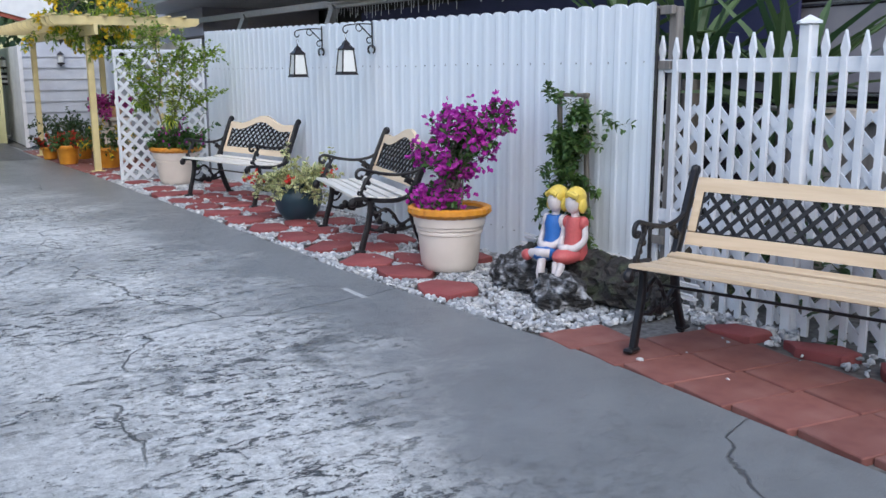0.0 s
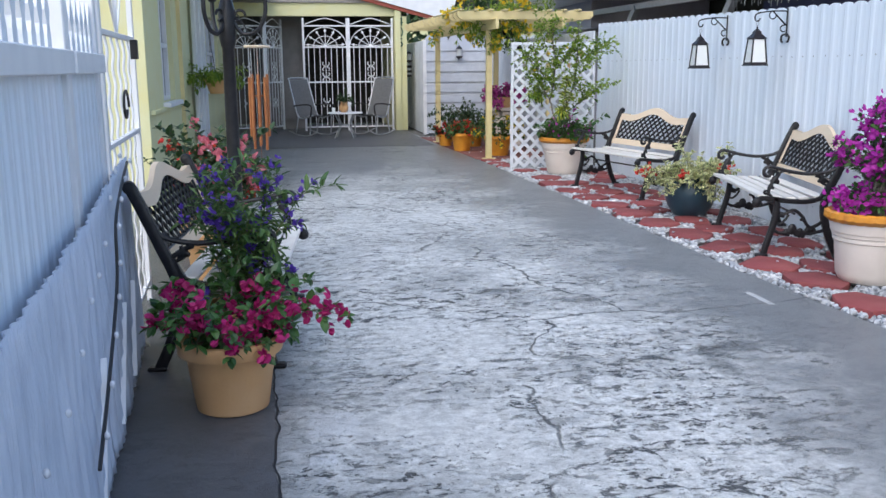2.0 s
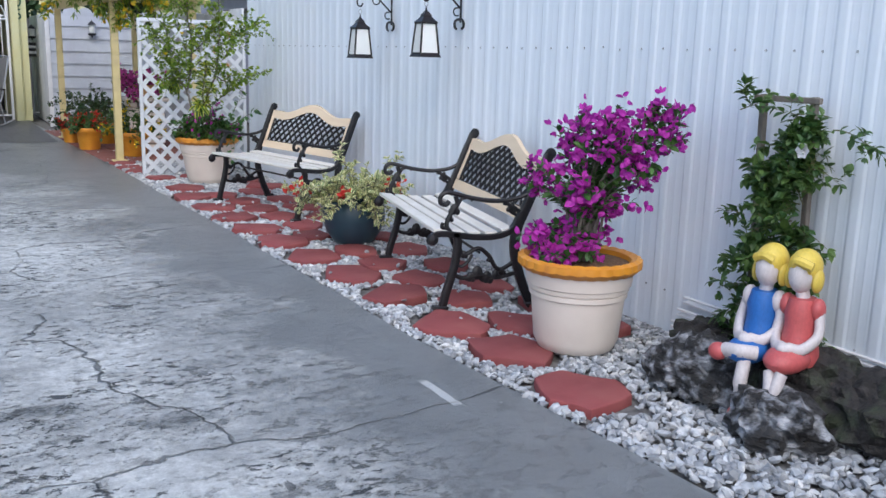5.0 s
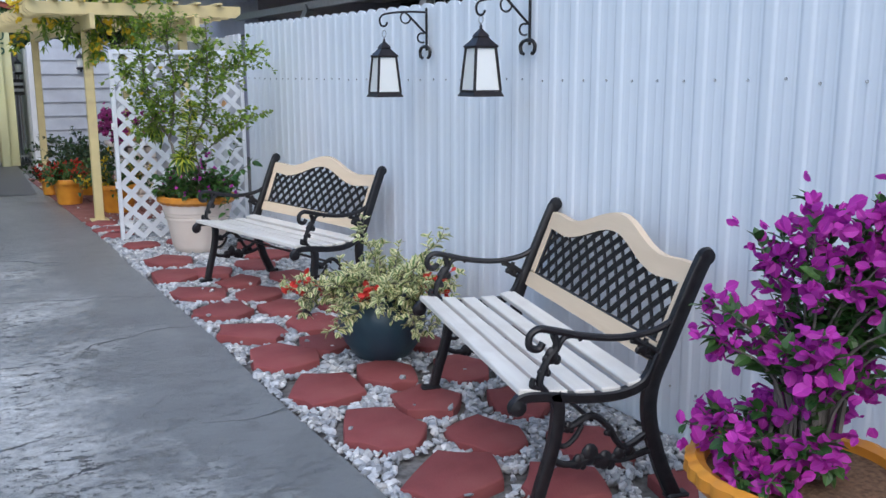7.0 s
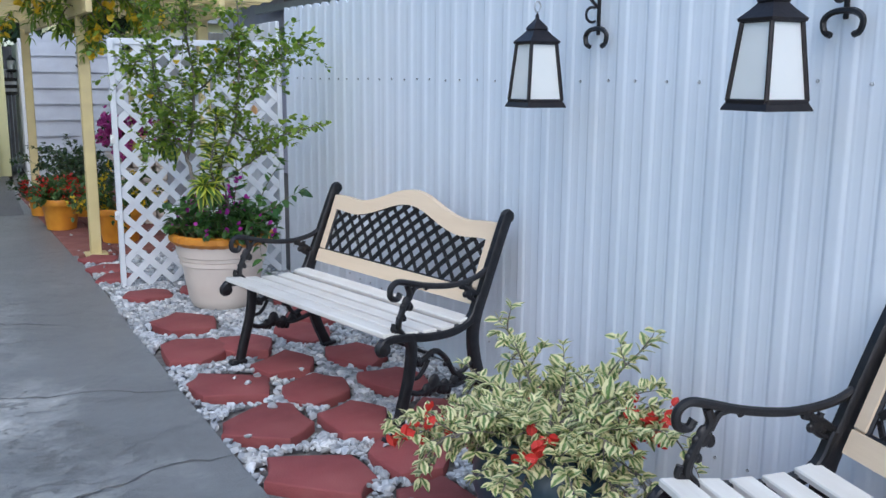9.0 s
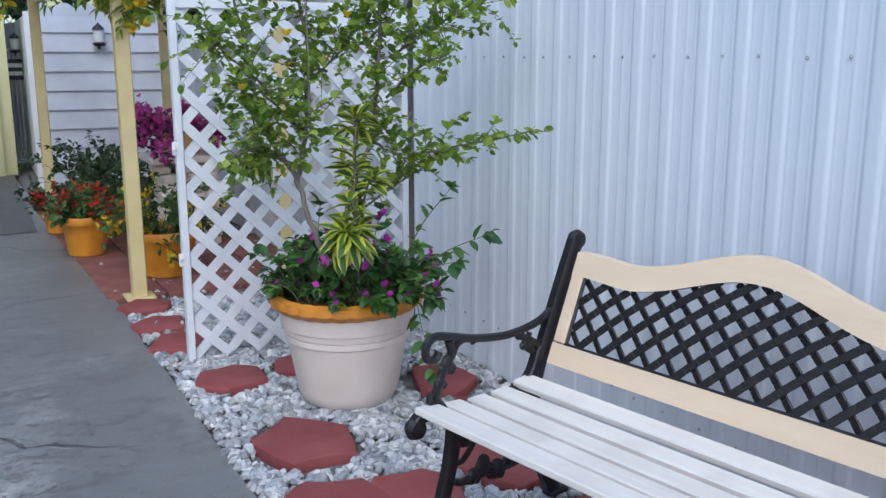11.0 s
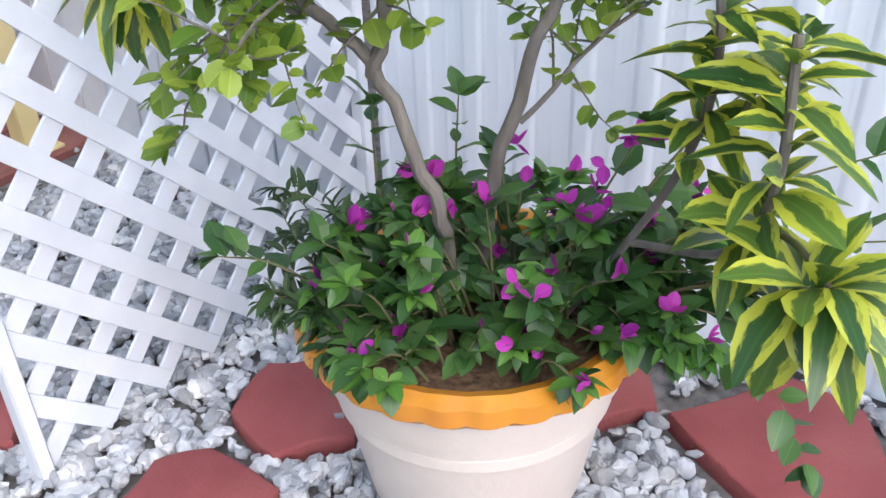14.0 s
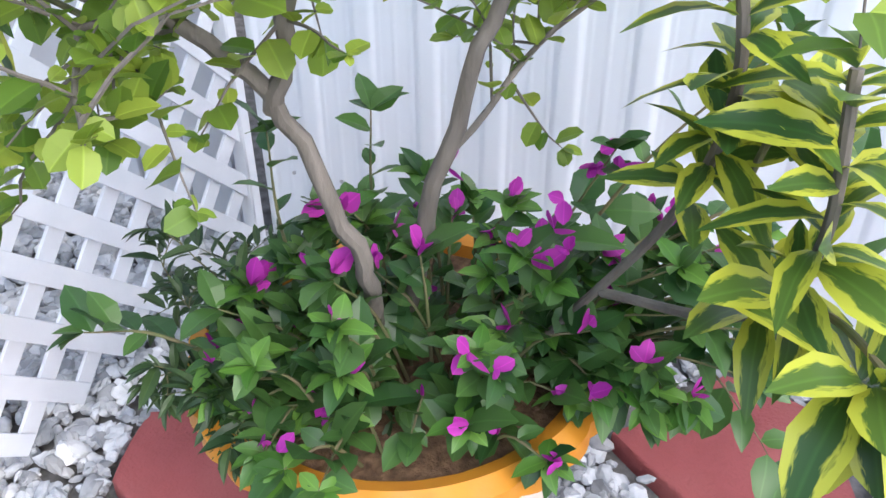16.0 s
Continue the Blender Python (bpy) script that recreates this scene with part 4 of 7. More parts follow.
# house number
def text(name, body, size, m, material, parent=None, label=""):
    cu = bpy.data.curves.new(name, "FONT")
    cu.body, cu.size, cu.extrude, cu.align_x = body, size, 0.006, "CENTER"
    tmp = bpy.data.objects.new(name, cu)
    scene.collection.objects.link(tmp)
    dg = bpy.context.evaluated_depsgraph_get()
    me = bpy.data.meshes.new_from_object(tmp.evaluated_get(dg))
    bpy.data.objects.remove(tmp)
    me.materials.clear()
    me.materials.append(material)
    ob = new(name, me)
    ob.parent = parent
    ob.matrix_world = m
    return tagged(ob, label) if label else ob


NUMG = mat("dark_green_number", (0.03, 0.10, 0.05), 0.4)
num = thing("house_number", "dark green house number 405 on the pillar", "number")
for ch, z in (("4", 2.22), ("0", 2.00), ("5", 1.78)):
    text("digit", ch, 0.27, pose(2.865, FY - 0.017, z, 90, 0, 0), NUMG, num)

# ---- shed with lap siding, pergola, far wooden fence
# planks and scallops carry the pergola's shade in their grey colour
shed = thing("shed", "white clapboard shed wall with scalloped top", "shed", kind="structure")
SY = 20.0
for k in range(9):
    z = 0.03 + 0.205 * k
    g = Geo()
    g.add([(3.2, SY - 0.03, z), (5.9, SY - 0.03, z), (5.9, SY - 0.005, z + 0.21), (3.2, SY - 0.005, z + 0.21), (3.2, SY + 0.02, z), (5.9, SY + 0.02, z), (5.9, SY + 0.02, z + 0.21), (3.2, SY + 0.02, z + 0.21)],
          [(0, 1, 2, 3), (0, 4, 5, 1), (3, 2, 6, 7), (0, 3, 7, 4), (1, 5, 6, 2)])
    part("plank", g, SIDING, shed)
part("corner_board", Geo().box((3.17, SY, 0.94), (0.07, 0.08, 1.88)), WHITE, shed)
part("side_wall", Geo().box((3.22, SY + 1.6, 0.94), (0.06, 3.1, 1.88)), WHITEWOOD, shed)
for k in range(11):
    disc = Geo().lathe([(0.0, -0.02), (0.118, -0.02), (0.118, 0.02), (0.0, 0.02)], 20)
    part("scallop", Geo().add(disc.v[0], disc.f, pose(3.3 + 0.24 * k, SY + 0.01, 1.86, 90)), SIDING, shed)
wf = thing("wooden_fence", "weathered grey board fence behind the house", "fence", kind="structure")
for k in range(16):
    part("board", Geo().box((2.4 + 0.16 * k, 25.2, 0.95), (0.145, 0.03, 1.9 + 0.04 * R.normal())), GREYWOOD, wf)
pgt = thing("metal_gate", "grey metal bar gate beside the shed", "gate", kind="structure")
for k in range(6):
    part("bar", Geo().box((2.95 + 0.05 * k * 1.0, 22.2, 0.75), (0.014, 0.014, 1.5)), GREYMETAL, pgt)
part("gate_frame", Geo().box((3.07, 22.2, 1.5), (0.34, 0.02, 0.03)).box((3.07, 22.2, 0.1), (0.34, 0.02, 0.03)), GREYMETAL, pgt)

perg = thing("pergola", "cream yellow wooden pergola with slatted top", "pergola")
for (x, y) in ((3.35, 14.75), (3.12, 18.0), (4.30, 14.9), (4.20, 18.05)):
    post_ = part("post", Geo().box((x, y, 0.95), (0.085, 0.085, 1.9), ch=0.006), YELLOW, perg)
    part("base_plate", Geo().box((x, y, 0.012), (0.17, 0.17, 0.016), ch=0.004), YELLOW, post_)
for k, (xa, xb) in enumerate(((3.35, 3.12), (4.30, 4.20))):
    part("beam", Geo().bar((xa, 14.2, 1.93), (xb, 18.4, 1.93), 0.045, 0.14), YELLOW, perg)
for k in range(15):
    y = 14.3 + 0.29 * k
    x = np.interp(y, [14.75, 18.0], [3.35, 3.12])
    g = Geo()
    poly = [(-0.55, 2.03), (-0.50, 1.99), (1.35, 1.99), (1.40, 2.03), (1.40, 2.10), (-0.55, 2.10)]
    v = [(x + a, y - 0.018, z) for a, z in poly] + [(x + a, y + 0.018, z) for a, z in poly]
    f = [tuple(range(6)), tuple(range(11, 5, -1))] + [(q, q + 6, (q + 1) % 6 + 6, (q + 1) % 6) for q in range(6)]
    part("rafter", g.add(v, f), YELLOW, perg, smooth=False)
for k in range(9):
    part("slat", Geo().bar((2.85 + 0.21 * k, 14.2, 2.115), (2.70 + 0.21 * k, 18.5, 2.115), 0.05, 0.022), YELLOW, perg)


# ---------------------------------------------------------------- benches
def hump(t):
    """Rise of a bench's top rail at t from -1 to 1 along it."""
    a = abs(t)
    return 0.080 * 0.5 * (1 + math.cos(math.pi * min(1, a / 0.62))) - 0.008 * math.exp(-((a - 0.68) / 0.12) ** 2)


def back_y(z):
    """The lean of the backrest."""
    return 0.215 + 0.40 * (z - 0.44)


BW = 0.605


def curved_rail(z0f, z1f, th, n=40, half=BW):
    v, f = [], []
    for i in range(n + 1):
        t = -1 + 2 * i / n
        x = t * half
        for z, dy in ((z0f(t), -th / 2), (z1f(t), -th / 2), (z1f(t), th / 2), (z0f(t), th / 2)):
            v.append((x, back_y(z) + dy, z))
    for i in range(n):
        a, b = 4 * i, 4 * i + 4
        for k in range(4):
            f.append((a + k, a + (k + 1) % 4, b + (k + 1) % 4, b + k))
    f += [(3, 2, 1, 0), (4 * n, 4 * n + 1, 4 * n + 2, 4 * n + 3)]
    return Geo().add(v, f)


def side_frame(sx):
    """A cast-iron bench end: legs, arm with scroll, back post and leafy brace."""
    g = Geo()
    x = sx * 0.635

    def tub(pts, r, n=8):
        g.tube([(x, y, z) for y, z in ((p.y, p.z) for p in spline([(0, a, b) for a, b in pts], 7))], r, n)

    # back leg and post in one sweep
    q = spline([(0, 0.30, 0.0), (0, 0.235, 0.14), (0, 0.19, 0.30), (0, 0.195, 0.42), (0, 0.25, 0.56), (0, 0.325, 0.74), (0, 0.365, 0.83)], 6)
    g.sweep([(x, p.y, p.z) for p in q], 0.036, 0.050)
    lat = Geo().lathe([(0.0, -0.02), (0.026, -0.016), (0.032, 0.0), (0.026, 0.016), (0.0, 0.02)], 14)
    g.add(lat.v[0], lat.f, pose(x, 0.372, 0.835, 0, 90, 0))
    g.box((x, 0.305, 0.012), (0.05, 0.085, 0.024), ch=0.008)
    # front leg
    q = spline([(0, -0.215, 0.0), (0, -0.19, 0.10), (0, -0.15, 0.24), (0, -0.135, 0.36), (0, -0.15, 0.42)], 6)
    g.sweep([(x, p.y, p.z) for p in q], 0.034, 0.042)
    g.box((x, -0.225, 0.012), (0.05, 0.09, 0.024), ch=0.008)
    # seat bearer with rolled front
    q = spline([(0, -0.285, 0.375), (0, -0.265, 0.41), (0, -0.20, 0.415), (0, -0.05, 0.395), (0, 0.08, 0.395), (0, 0.17, 0.43), (0, 0.215, 0.52)], 6)
    g.sweep([(x, p.y, p.z) for p in q], 0.034, 0.034)
    lat = Geo().lathe([(0.0, -0.024), (0.026, -0.018), (0.034, 0.0), (0.026, 0.018), (0.0, 0.024)], 14)
    g.add(lat.v[0], lat.f, pose(x, -0.275, 0.385, 0, 90, 0))
    # arm: a swooping bar with a curled end
    tub([(0.275, 0.635), (0.20, 0.60), (0.08, 0.585), (-0.05, 0.60), (-0.15, 0.625), (-0.205, 0.635), (-0.235, 0.615), (-0.235, 0.58), (-0.205, 0.57), (-0.19, 0.59)], 0.0125)
    # front support of the arm
    tub([(-0.175, 0.42), (-0.20, 0.46), (-0.175, 0.53), (-0.145, 0.575), (-0.155, 0.615)], 0.013)
    tub([(-0.145, 0.56), (-0.12, 0.60), (-0.075, 0.605), (-0.06, 0.59)], 0.010)
    tub([(-0.20, 0.44), (-0.225, 0.45), (-0.22, 0.475)], 0.010)
    # rear support
    tub([(0.215, 0.52), (0.18, 0.545), (0.15, 0.56), (0.11, 0.59)], 0.012)
    tub([(0.205, 0.50), (0.155, 0.53), (0.17, 0.575)], 0.009)
    # leafy brace between the legs
    tub([(-0.165, 0.20), (-0.10, 0.17), (0.0, 0.185), (0.09, 0.165), (0.21, 0.19)], 0.012)
    tub([(-0.14, 0.36), (-0.10, 0.30), (-0.02, 0.33), (0.04, 0.29), (0.10, 0.21), (0.19, 0.25)], 0.012)
    tub([(-0.15, 0.25), (-0.11, 0.235), (-0.075, 0.26), (-0.05, 0.30)], 0.009)
    for (y, z, s) in ((-0.16, 0.545, 0.030), (-0.185, 0.50, 0.022), (0.16, 0.545, 0.028), (0.13, 0.575, 0.018), (-0.02, 0.195, 0.040), (0.035, 0.17, 0.035), (-0.06, 0.175, 0.028), (0.085, 0.185, 0.028), (0.12, 0.20, 0.024), (-0.10, 0.30, 0.022), (0.05, 0.27, 0.02)):
        g.ball((x, y, z), (0.013, s * 0.8, s), 8, 6)
        g.ball((x, y + s * 0.6, z - s * 0.5), (0.010, s * 0.5, s * 0.6), 8, 6)
        g.ball((x, y - s * 0.6, z - s * 0.3), (0.010, s * 0.5, s * 0.5), 8, 6)
    return g


def bench(label, wood_back, wood_seat, plain=False, group="garden benches"):
    b = thing("garden_bench", label, "bench", group)
    H = (lambda t: 0.0) if plain else hump
    for sx in (-1, 1):
        part("side_frame", side_frame(sx), IRON, b, "black cast-iron bench end with vine ornament")
    # seat slats
    for k, (y, z, w) in enumerate(((-0.234, 0.432, 0.078), (-0.138, 0.420, 0.068), (-0.045, 0.412, 0.068), (0.048, 0.412, 0.068), (0.141, 0.426, 0.068))):
        tilt = (4, 6, 1, -2, -9)[k]
        part("seat_slat", Geo().box((0, 0, 0), (1.285, w, 0.022), pose(0, y, z, -tilt), 0.004), wood_seat, b)
    # framed back
    part("top_rail", curved_rail(lambda t: 0.735 + H(t), lambda t: 0.803 + H(t), 0.026), wood_back, b)
    part("bottom_rail", curved_rail(lambda t: 0.475, lambda t: 0.535, 0.026), wood_back, b)
    for sx in (-1, 1):
        g = Geo()
        g.bar((sx * (BW - 0.022), back_y(0.536), 0.536), (sx * (BW - 0.022), back_y(0.734), 0.734), 0.044, 0.025, up=(0, 1, 0))
        part("back_stile", g, wood_back, b)
    # woven iron lattice: two families of arcs inside the frame
    g = Geo()
    hw = BW - 0.043
    z0, z1 = 0.533, 0.739

    def inside(x, z):
        return abs(x) <= hw + 1e-6 and z0 - 1e-6 <= z <= z1 + H(x / BW) + 1e-6

    for fam in (-1, 1):
        for k in range(-12, 13):
            c = k * (0.088 if plain else 0.086)
            run = []
            for t in np.linspace(-0.05, 0.46, 52):
                z = z0 + t
                xx = c + fam * (t * 0.95 + (0 if plain else 0.9 * t * t))
                if inside(xx, z):
                    run.append((xx, z))
            if len(run) > 3:
                pts = [(x_, back_y(z_) - 0.004 * fam + 0.004, z_) for x_, z_ in run]
                for q0, q1 in zip(pts[:-1:3], pts[3::3] if len(pts) > 3 else pts[-1:]):
                    g.bar(q0, q1, 0.022, 0.007, up=(0, 1, 0), ch=0.002)
                last = pts[3 * ((len(pts) - 1) // 3)]
                if Vector(last) != Vector(pts[-1]):
                    g.bar(last, pts[-1], 0.022, 0.007, up=(0, 1, 0), ch=0.002)
    rim = [(x_, z1 + H(x_ / BW)) for x_ in np.linspace(-hw, hw, 40)]
    loop = [(-hw, z0)] + rim + [(hw, z0), (-hw, z0)]
    g.tube([(x_, back_y(z_), z_) for x_, z_ in loop], 0.008, 6, False)
    part("lattice", g, IRON, b, "black cast-iron woven lattice")
    part("stretcher", Geo().tube([(-0.6, 0.0, 0.30), (0.6, 0.0, 0.30)], 0.008, 8), IRON, b)
    return b


b1 = bench("black cast-iron bench with cream humped back and white slats", CREAM, SLATW)
b1.matrix_world = pose(3.985, 10.855, 0.012, 0, 0, -77)
b2 = copy_thing(b1, pose(4.085, 8.04, 0.012, 0, 0, -102.4))
tagged(b2, "black cast-iron bench with cream humped back beside the blue pot")
b4 = copy_thing(b1, pose(0.215, 6.33, 0.0, 0, 0, 85.5))
tagged(b4, "black cast-iron bench with white humped back against the side fence")
b3 = bench("black cast-iron bench with straight varnished pine back on red pavers", PINE, PINE, True)
b3.matrix_world = pose(4.11, 4.01, 0.014, 0, 0, -73.7)


# ---------------------------------------------------------------- pots
def white_pot(parent, h=0.45, r=0.285, rb=0.185):
    g = Geo().lathe([(rb - 0.01, 0.0), (rb, 0.006), (rb + 0.02, 0.05), (r - 0.052, h * 0.60), (r - 0.042, h * 0.612), (r - 0.042, h * 0.66), (r - 0.047, h * 0.672), (r - 0.036, h * 0.684), (r - 0.034, h * 0.73), (r - 0.026, h * 0.742), (r - 0.02, h - 0.06), (r - 0.02, h - 0.02), (r - 0.05, h - 0.02), (r - 0.06, h - 0.08), (0.0, h - 0.08)], 48)
    p = part("pot", g, POTW, parent, "beige plastic pot")
    pr = [(r - 0.035, h - 0.050), (r - 0.010, h - 0.045), (r + 0.012, h - 0.02), (r + 0.010, h + 0.008), (r - 0.012, h + 0.016), (r - 0.035, h + 0.006), (r - 0.042, h - 0.03)]
    amp = [(0, 0.0), (0.002, -0.003), (0.007, -0.003), (0.007, 0.001), (0.003, 0.004), (0, 0.001), (0, 0)]
    part("rim", Geo().lathe(pr, 168, (0, 0, 0), 0, 28, amp), ORANGE, p, "scalloped orange painted rim")
    g = Geo()
    n = 40
    v = [(0, 0, h - 0.006)] + [((r - 0.038) * math.cos(2 * math.pi * k / n), (r - 0.038) * math.sin(2 * math.pi * k / n), h - 0.016) for k in range(n)]
    part("soil", g.add(v, [(0, 1 + k, 1 + (k + 1) % n) for k in range(n)]), MULCH, p)
    return p


def tan_pot(parent, h, r, rb, material=None, rimband=True):
    prof = [(rb - 0.01, 0.0), (rb, 0.006), (r - 0.03, h * 0.78), (r - 0.028, h * 0.79)]
    prof += [(r - 0.004, h * 0.80), (r, h * 0.82), (r + 0.004, h - 0.01), (r, h), (r - 0.02, h), (r - 0.03, h - 0.05), (0, h - 0.05)]
    p = part("pot", Geo().lathe(prof, 44), material or TAN, parent)
    n = 30
    v = [(0, 0, h - 0.03)] + [((r - 0.03) * math.cos(2 * math.pi * k / n), (r - 0.03) * math.sin(2 * math.pi * k / n), h - 0.045) for k in range(n)]
    part("soil", Geo().add(v, [(0, 1 + k, 1 + (k + 1) % n) for k in range(n)]), MULCH, p)
    return p


def bract_tuft(ms, p, size, n=3):
    """Places of the papery bracts of one bougainvillea bloom."""
    base = rdir(1.0, 0.4)
    for k in range(n):
        ms.append(aim(p, base + rdir(0.9), size * (1 + 0.2 * R.normal()), R.random() * 6))


def bushy(parent, base, twigs, leaf, lmat, lsize, step, flower=None, fmat=None, fsize=0.03, frate=0.5, ftuft=3, ftop=0.0, stem=None, r0=0.006, name="foliage", skip=0.3, up=0.3):
    """Stems, leaves and blossoms on a set of twigs (start, direction, length, droop)."""
    gs, lm, fm = Geo(), [], []
    for (a, d, ln, dr) in twigs:
        pts = twig(a, d, ln, 0.35, dr, 7)
        gs.tube(pts, [r0 * (1 - 0.8 * i / 7) for i in range(8)], 5)
        lm += along(pts, step, lsize, skip=skip, up=up)
        for i in range(2, 7):
            if R.random() < 0.75:
                sd = (pts[i + 1] - pts[i]).normalized() + rdir(0.8)
                sp = twig(pts[i], sd, ln * (0.18 + 0.2 * R.random()), 0.3, dr, 4)
                gs.tube(sp, [r0 * 0.45, r0 * 0.4, r0 * 0.3, r0 * 0.2, r0 * 0.15], 4)
                lm += along(sp, step, lsize, up=up)
                if flower is not None and R.random() < frate:
                    for q in range(2):
                        for w in range(3):
                            bract_tuft(fm, sp[-1 - q] + Vector(R.normal(size=3)) * fsize * 0.6, fsize, ftuft)
        if flower is not None and R.random() < frate:
            for q in range(3):
                for w in range(3):
                    bract_tuft(fm, pts[-1 - q] + Vector(R.normal(size=3)) * fsize * 0.8, fsize, ftuft)
    st = tagged(part("stem_tangle", gs, stem or GREENSTEM, parent), "", "", "", "stuff")
    fo = part(name, leaves(Geo(), leaf, lm), lmat, parent, smooth=False)
    tagged(fo, "", "", "", "stuff")
    if flower is not None and fm:
        fl = part("blossoms", leaves(Geo(), flower, fm), fmat, parent, smooth=False)
        tagged(fl, "", "", "", "stuff")
    return len(lm)


def fan(n, c, h, spread, lmin, lmax, droop, zmin=0.2, tilt=(0, 0), r=0.1):
    """Twig starts and ways fanning out of a pot."""
    out = []
    for k in range(n):
        a = 2 * math.pi * (k + R.random()) / n
        e = zmin + R.random() * (1.4 - zmin)
        d = (math.cos(a) * spread + tilt[0], math.sin(a) * spread + tilt[1], e)
        out.append(((c[0] + r * R.random() * math.cos(a), c[1] + r * R.random() * math.sin(a), h), d, lmin + (lmax - lmin) * R.random(), droop * (0.6 + 0.8 * R.random())))
    return out


# bougainvillea in the white pot
pa = thing("potted_bougainvillea", "magenta bougainvillea in a beige pot with orange rim", "potted plant")
white_pot(pa, 0.425, 0.272, 0.18)
gs, lm, fm = Geo(), [], []
for n_, c_, r_ in ((64, (0.07, -0.04, 0.87), (0.25, 0.25, 0.26)), (12, (0.30, -0.19, 1.05), (0.13, 0.13, 0.10)), (40, (-0.06, 0.05, 0.49), (0.23, 0.22, 0.09)), (8, (-0.14, 0.08, 0.78), (0.14, 0.14, 0.10))):
    for k in range(n_):
        v = rdir(1.0, 0.1)
        tgt = Vector([c + q * w for c, q, w in zip(c_, r_, v * (0.5 + 0.5 * R.random() ** 0.5))])
        st = Vector((0.03 * R.normal(), 0.03 * R.normal(), 0.36))
        mid = Vector((tgt.x * 0.35, tgt.y * 0.35, 0.36 + (tgt.z - 0.36) * 0.62 + 0.05))
        pts = spline([st, mid, tgt], 5)
        gs.tube(pts, [0.008 * (1 - 0.085 * i) for i in range(len(pts))], 5)
        lm += along(pts[4:], 0.016, 0.044, up=0.3)
        if R.random() < 0.85:
            for w in range(8):
                bract_tuft(fm, pts[-1 - w // 4] + Vector(R.normal(size=3)) * 0.030, 0.033, 3)
tagged(part("stem_tangle", gs, BARK, pa), "", "", "", "stuff")
tagged(part("foliage", leaves(Geo(), OVATE, lm), L_BOUG, pa, smooth=False), "", "", "", "stuff")
tagged(part("blossoms", leaves(Geo(), PETAL, fm), F_MAG, pa, smooth=False), "", "", "", "stuff")
pa.matrix_world = pose(4.03, 6.68, 0.012)

# variegated plant in the dark blue pot
pb = thing("potted_variegated_bougainvillea", "cream-edged bougainvillea with red blooms in dark blue pot", "potted plant")
part("pot", Geo().lathe([(0.125, 0.0), (0.135, 0.008), (0.185, 0.08), (0.215, 0.17), (0.212, 0.23), (0.185, 0.285), (0.170, 0.30), (0.178, 0.312), (0.195, 0.32), (0.195, 0.332), (0.175, 0.336), (0.160, 0.325), (0.155, 0.28), (0.0, 0.28)], 48), BLUEPOT, pb, "round dark blue glazed pot")
bushy(pb, None, fan(34, (0, 0), 0.32, 1.75, 0.24, 0.42, 0.45, 0.30, (-0.10, 0.02), 0.10), OVATE, L_VARI, 0.038, 0.0115, PETAL, F_SCAR, 0.030, 0.045, 3, r0=0.006, stem=BARK, skip=0.1)
bushy(pb, None, fan(20, (0, 0), 0.32, 1.15, 0.16, 0.28, 0.5, 0.5, (0, 0), 0.08), OVATE, L_VARI, 0.038, 0.0125, r0=0.006, stem=BARK, name="upper_foliage", skip=0.1)
pb.matrix_world = pose(4.03, 9.31, 0.012) @ Matrix.Scale(1.06, 4)

# crimson bougainvillea in the tan pot
pc = thing("potted_crimson_bougainvillea", "crimson bougainvillea in a tan terracotta-coloured pot", "potted plant")
tan_pot(pc, 0.295, 0.205, 0.142)
bushy(pc, None, fan(22, (0, 0), 0.27, 0.75, 0.18, 0.34, 0.45, 0.6, (0.10, 0.0), 0.10), OVATE, L_BOUG, 0.050, 0.022, PETAL, F_RED, 0.034, 0.42, 3, r0=0.006, stem=BARK, skip=0.1)
bushy(pc, None, [((0.1, 0.0, 0.26), (0.9, 0.05, 0.55), 0.36, 0.2)], OVATE, L_BOUG, 0.045, 0.05, PETAL, F_RED, 0.032, 0.7, 3, r0=0.005, name="shoot", skip=0.5)
pc.matrix_world = pose(0.225, 5.215, 0.006)

# shrub with violet flowers behind it
pd = thing("potted_violet_shrub", "green shrub with violet flower heads in front of the bench", "potted plant")
tan_pot(pd, 0.30, 0.19, 0.13)
bushy(pd, None, fan(18, (0, 0), 0.27, 0.15, 0.42, 0.66, 0.2, 0.9, (0.10, 0.05), 0.06), LANCE, L_MID, 0.055, 0.014, PETAL, F_PURP, 0.022, 0.30, 5, r0=0.005, skip=0.1)
bushy(pd, None, fan(13, (0, 0), 0.27, 0.34, 0.20, 0.32, 0.5, 0.5, (0.10, -0.02), 0.09), OVATE, L_MID, 0.040, 0.02, PETAL, F_PURP, 0.022, 0.12, 4, r0=0.004, name="low_foliage", skip=0.1)
pd.matrix_world = pose(0.25, 5.68, 0.006)

# mandevilla with pink flowers by the lamp post
pe = thing("potted_mandevilla", "pink flowering mandevilla in a tan pot by the lamp post", "potted plant")
tan_pot(pe, 0.34, 0.22, 0.15)
bushy(pe, None, fan(20, (0, 0), 0.30, 0.30, 0.40, 0.72, 0.3, 0.9, (-0.05, 0), 0.10), OVATE, L_DARK, 0.060, 0.024, PETAL, F_PINK, 0.040, 0.20, 4, r0=0.005, skip=0.1)
pe.matrix_world = pose(0.0, 7.45, 0.006)
pe2 = thing("potted_red_mandevilla", "red flowering climber in a pot by the lamp post", "potted plant")
tan_pot(pe2, 0.30, 0.20, 0.14)
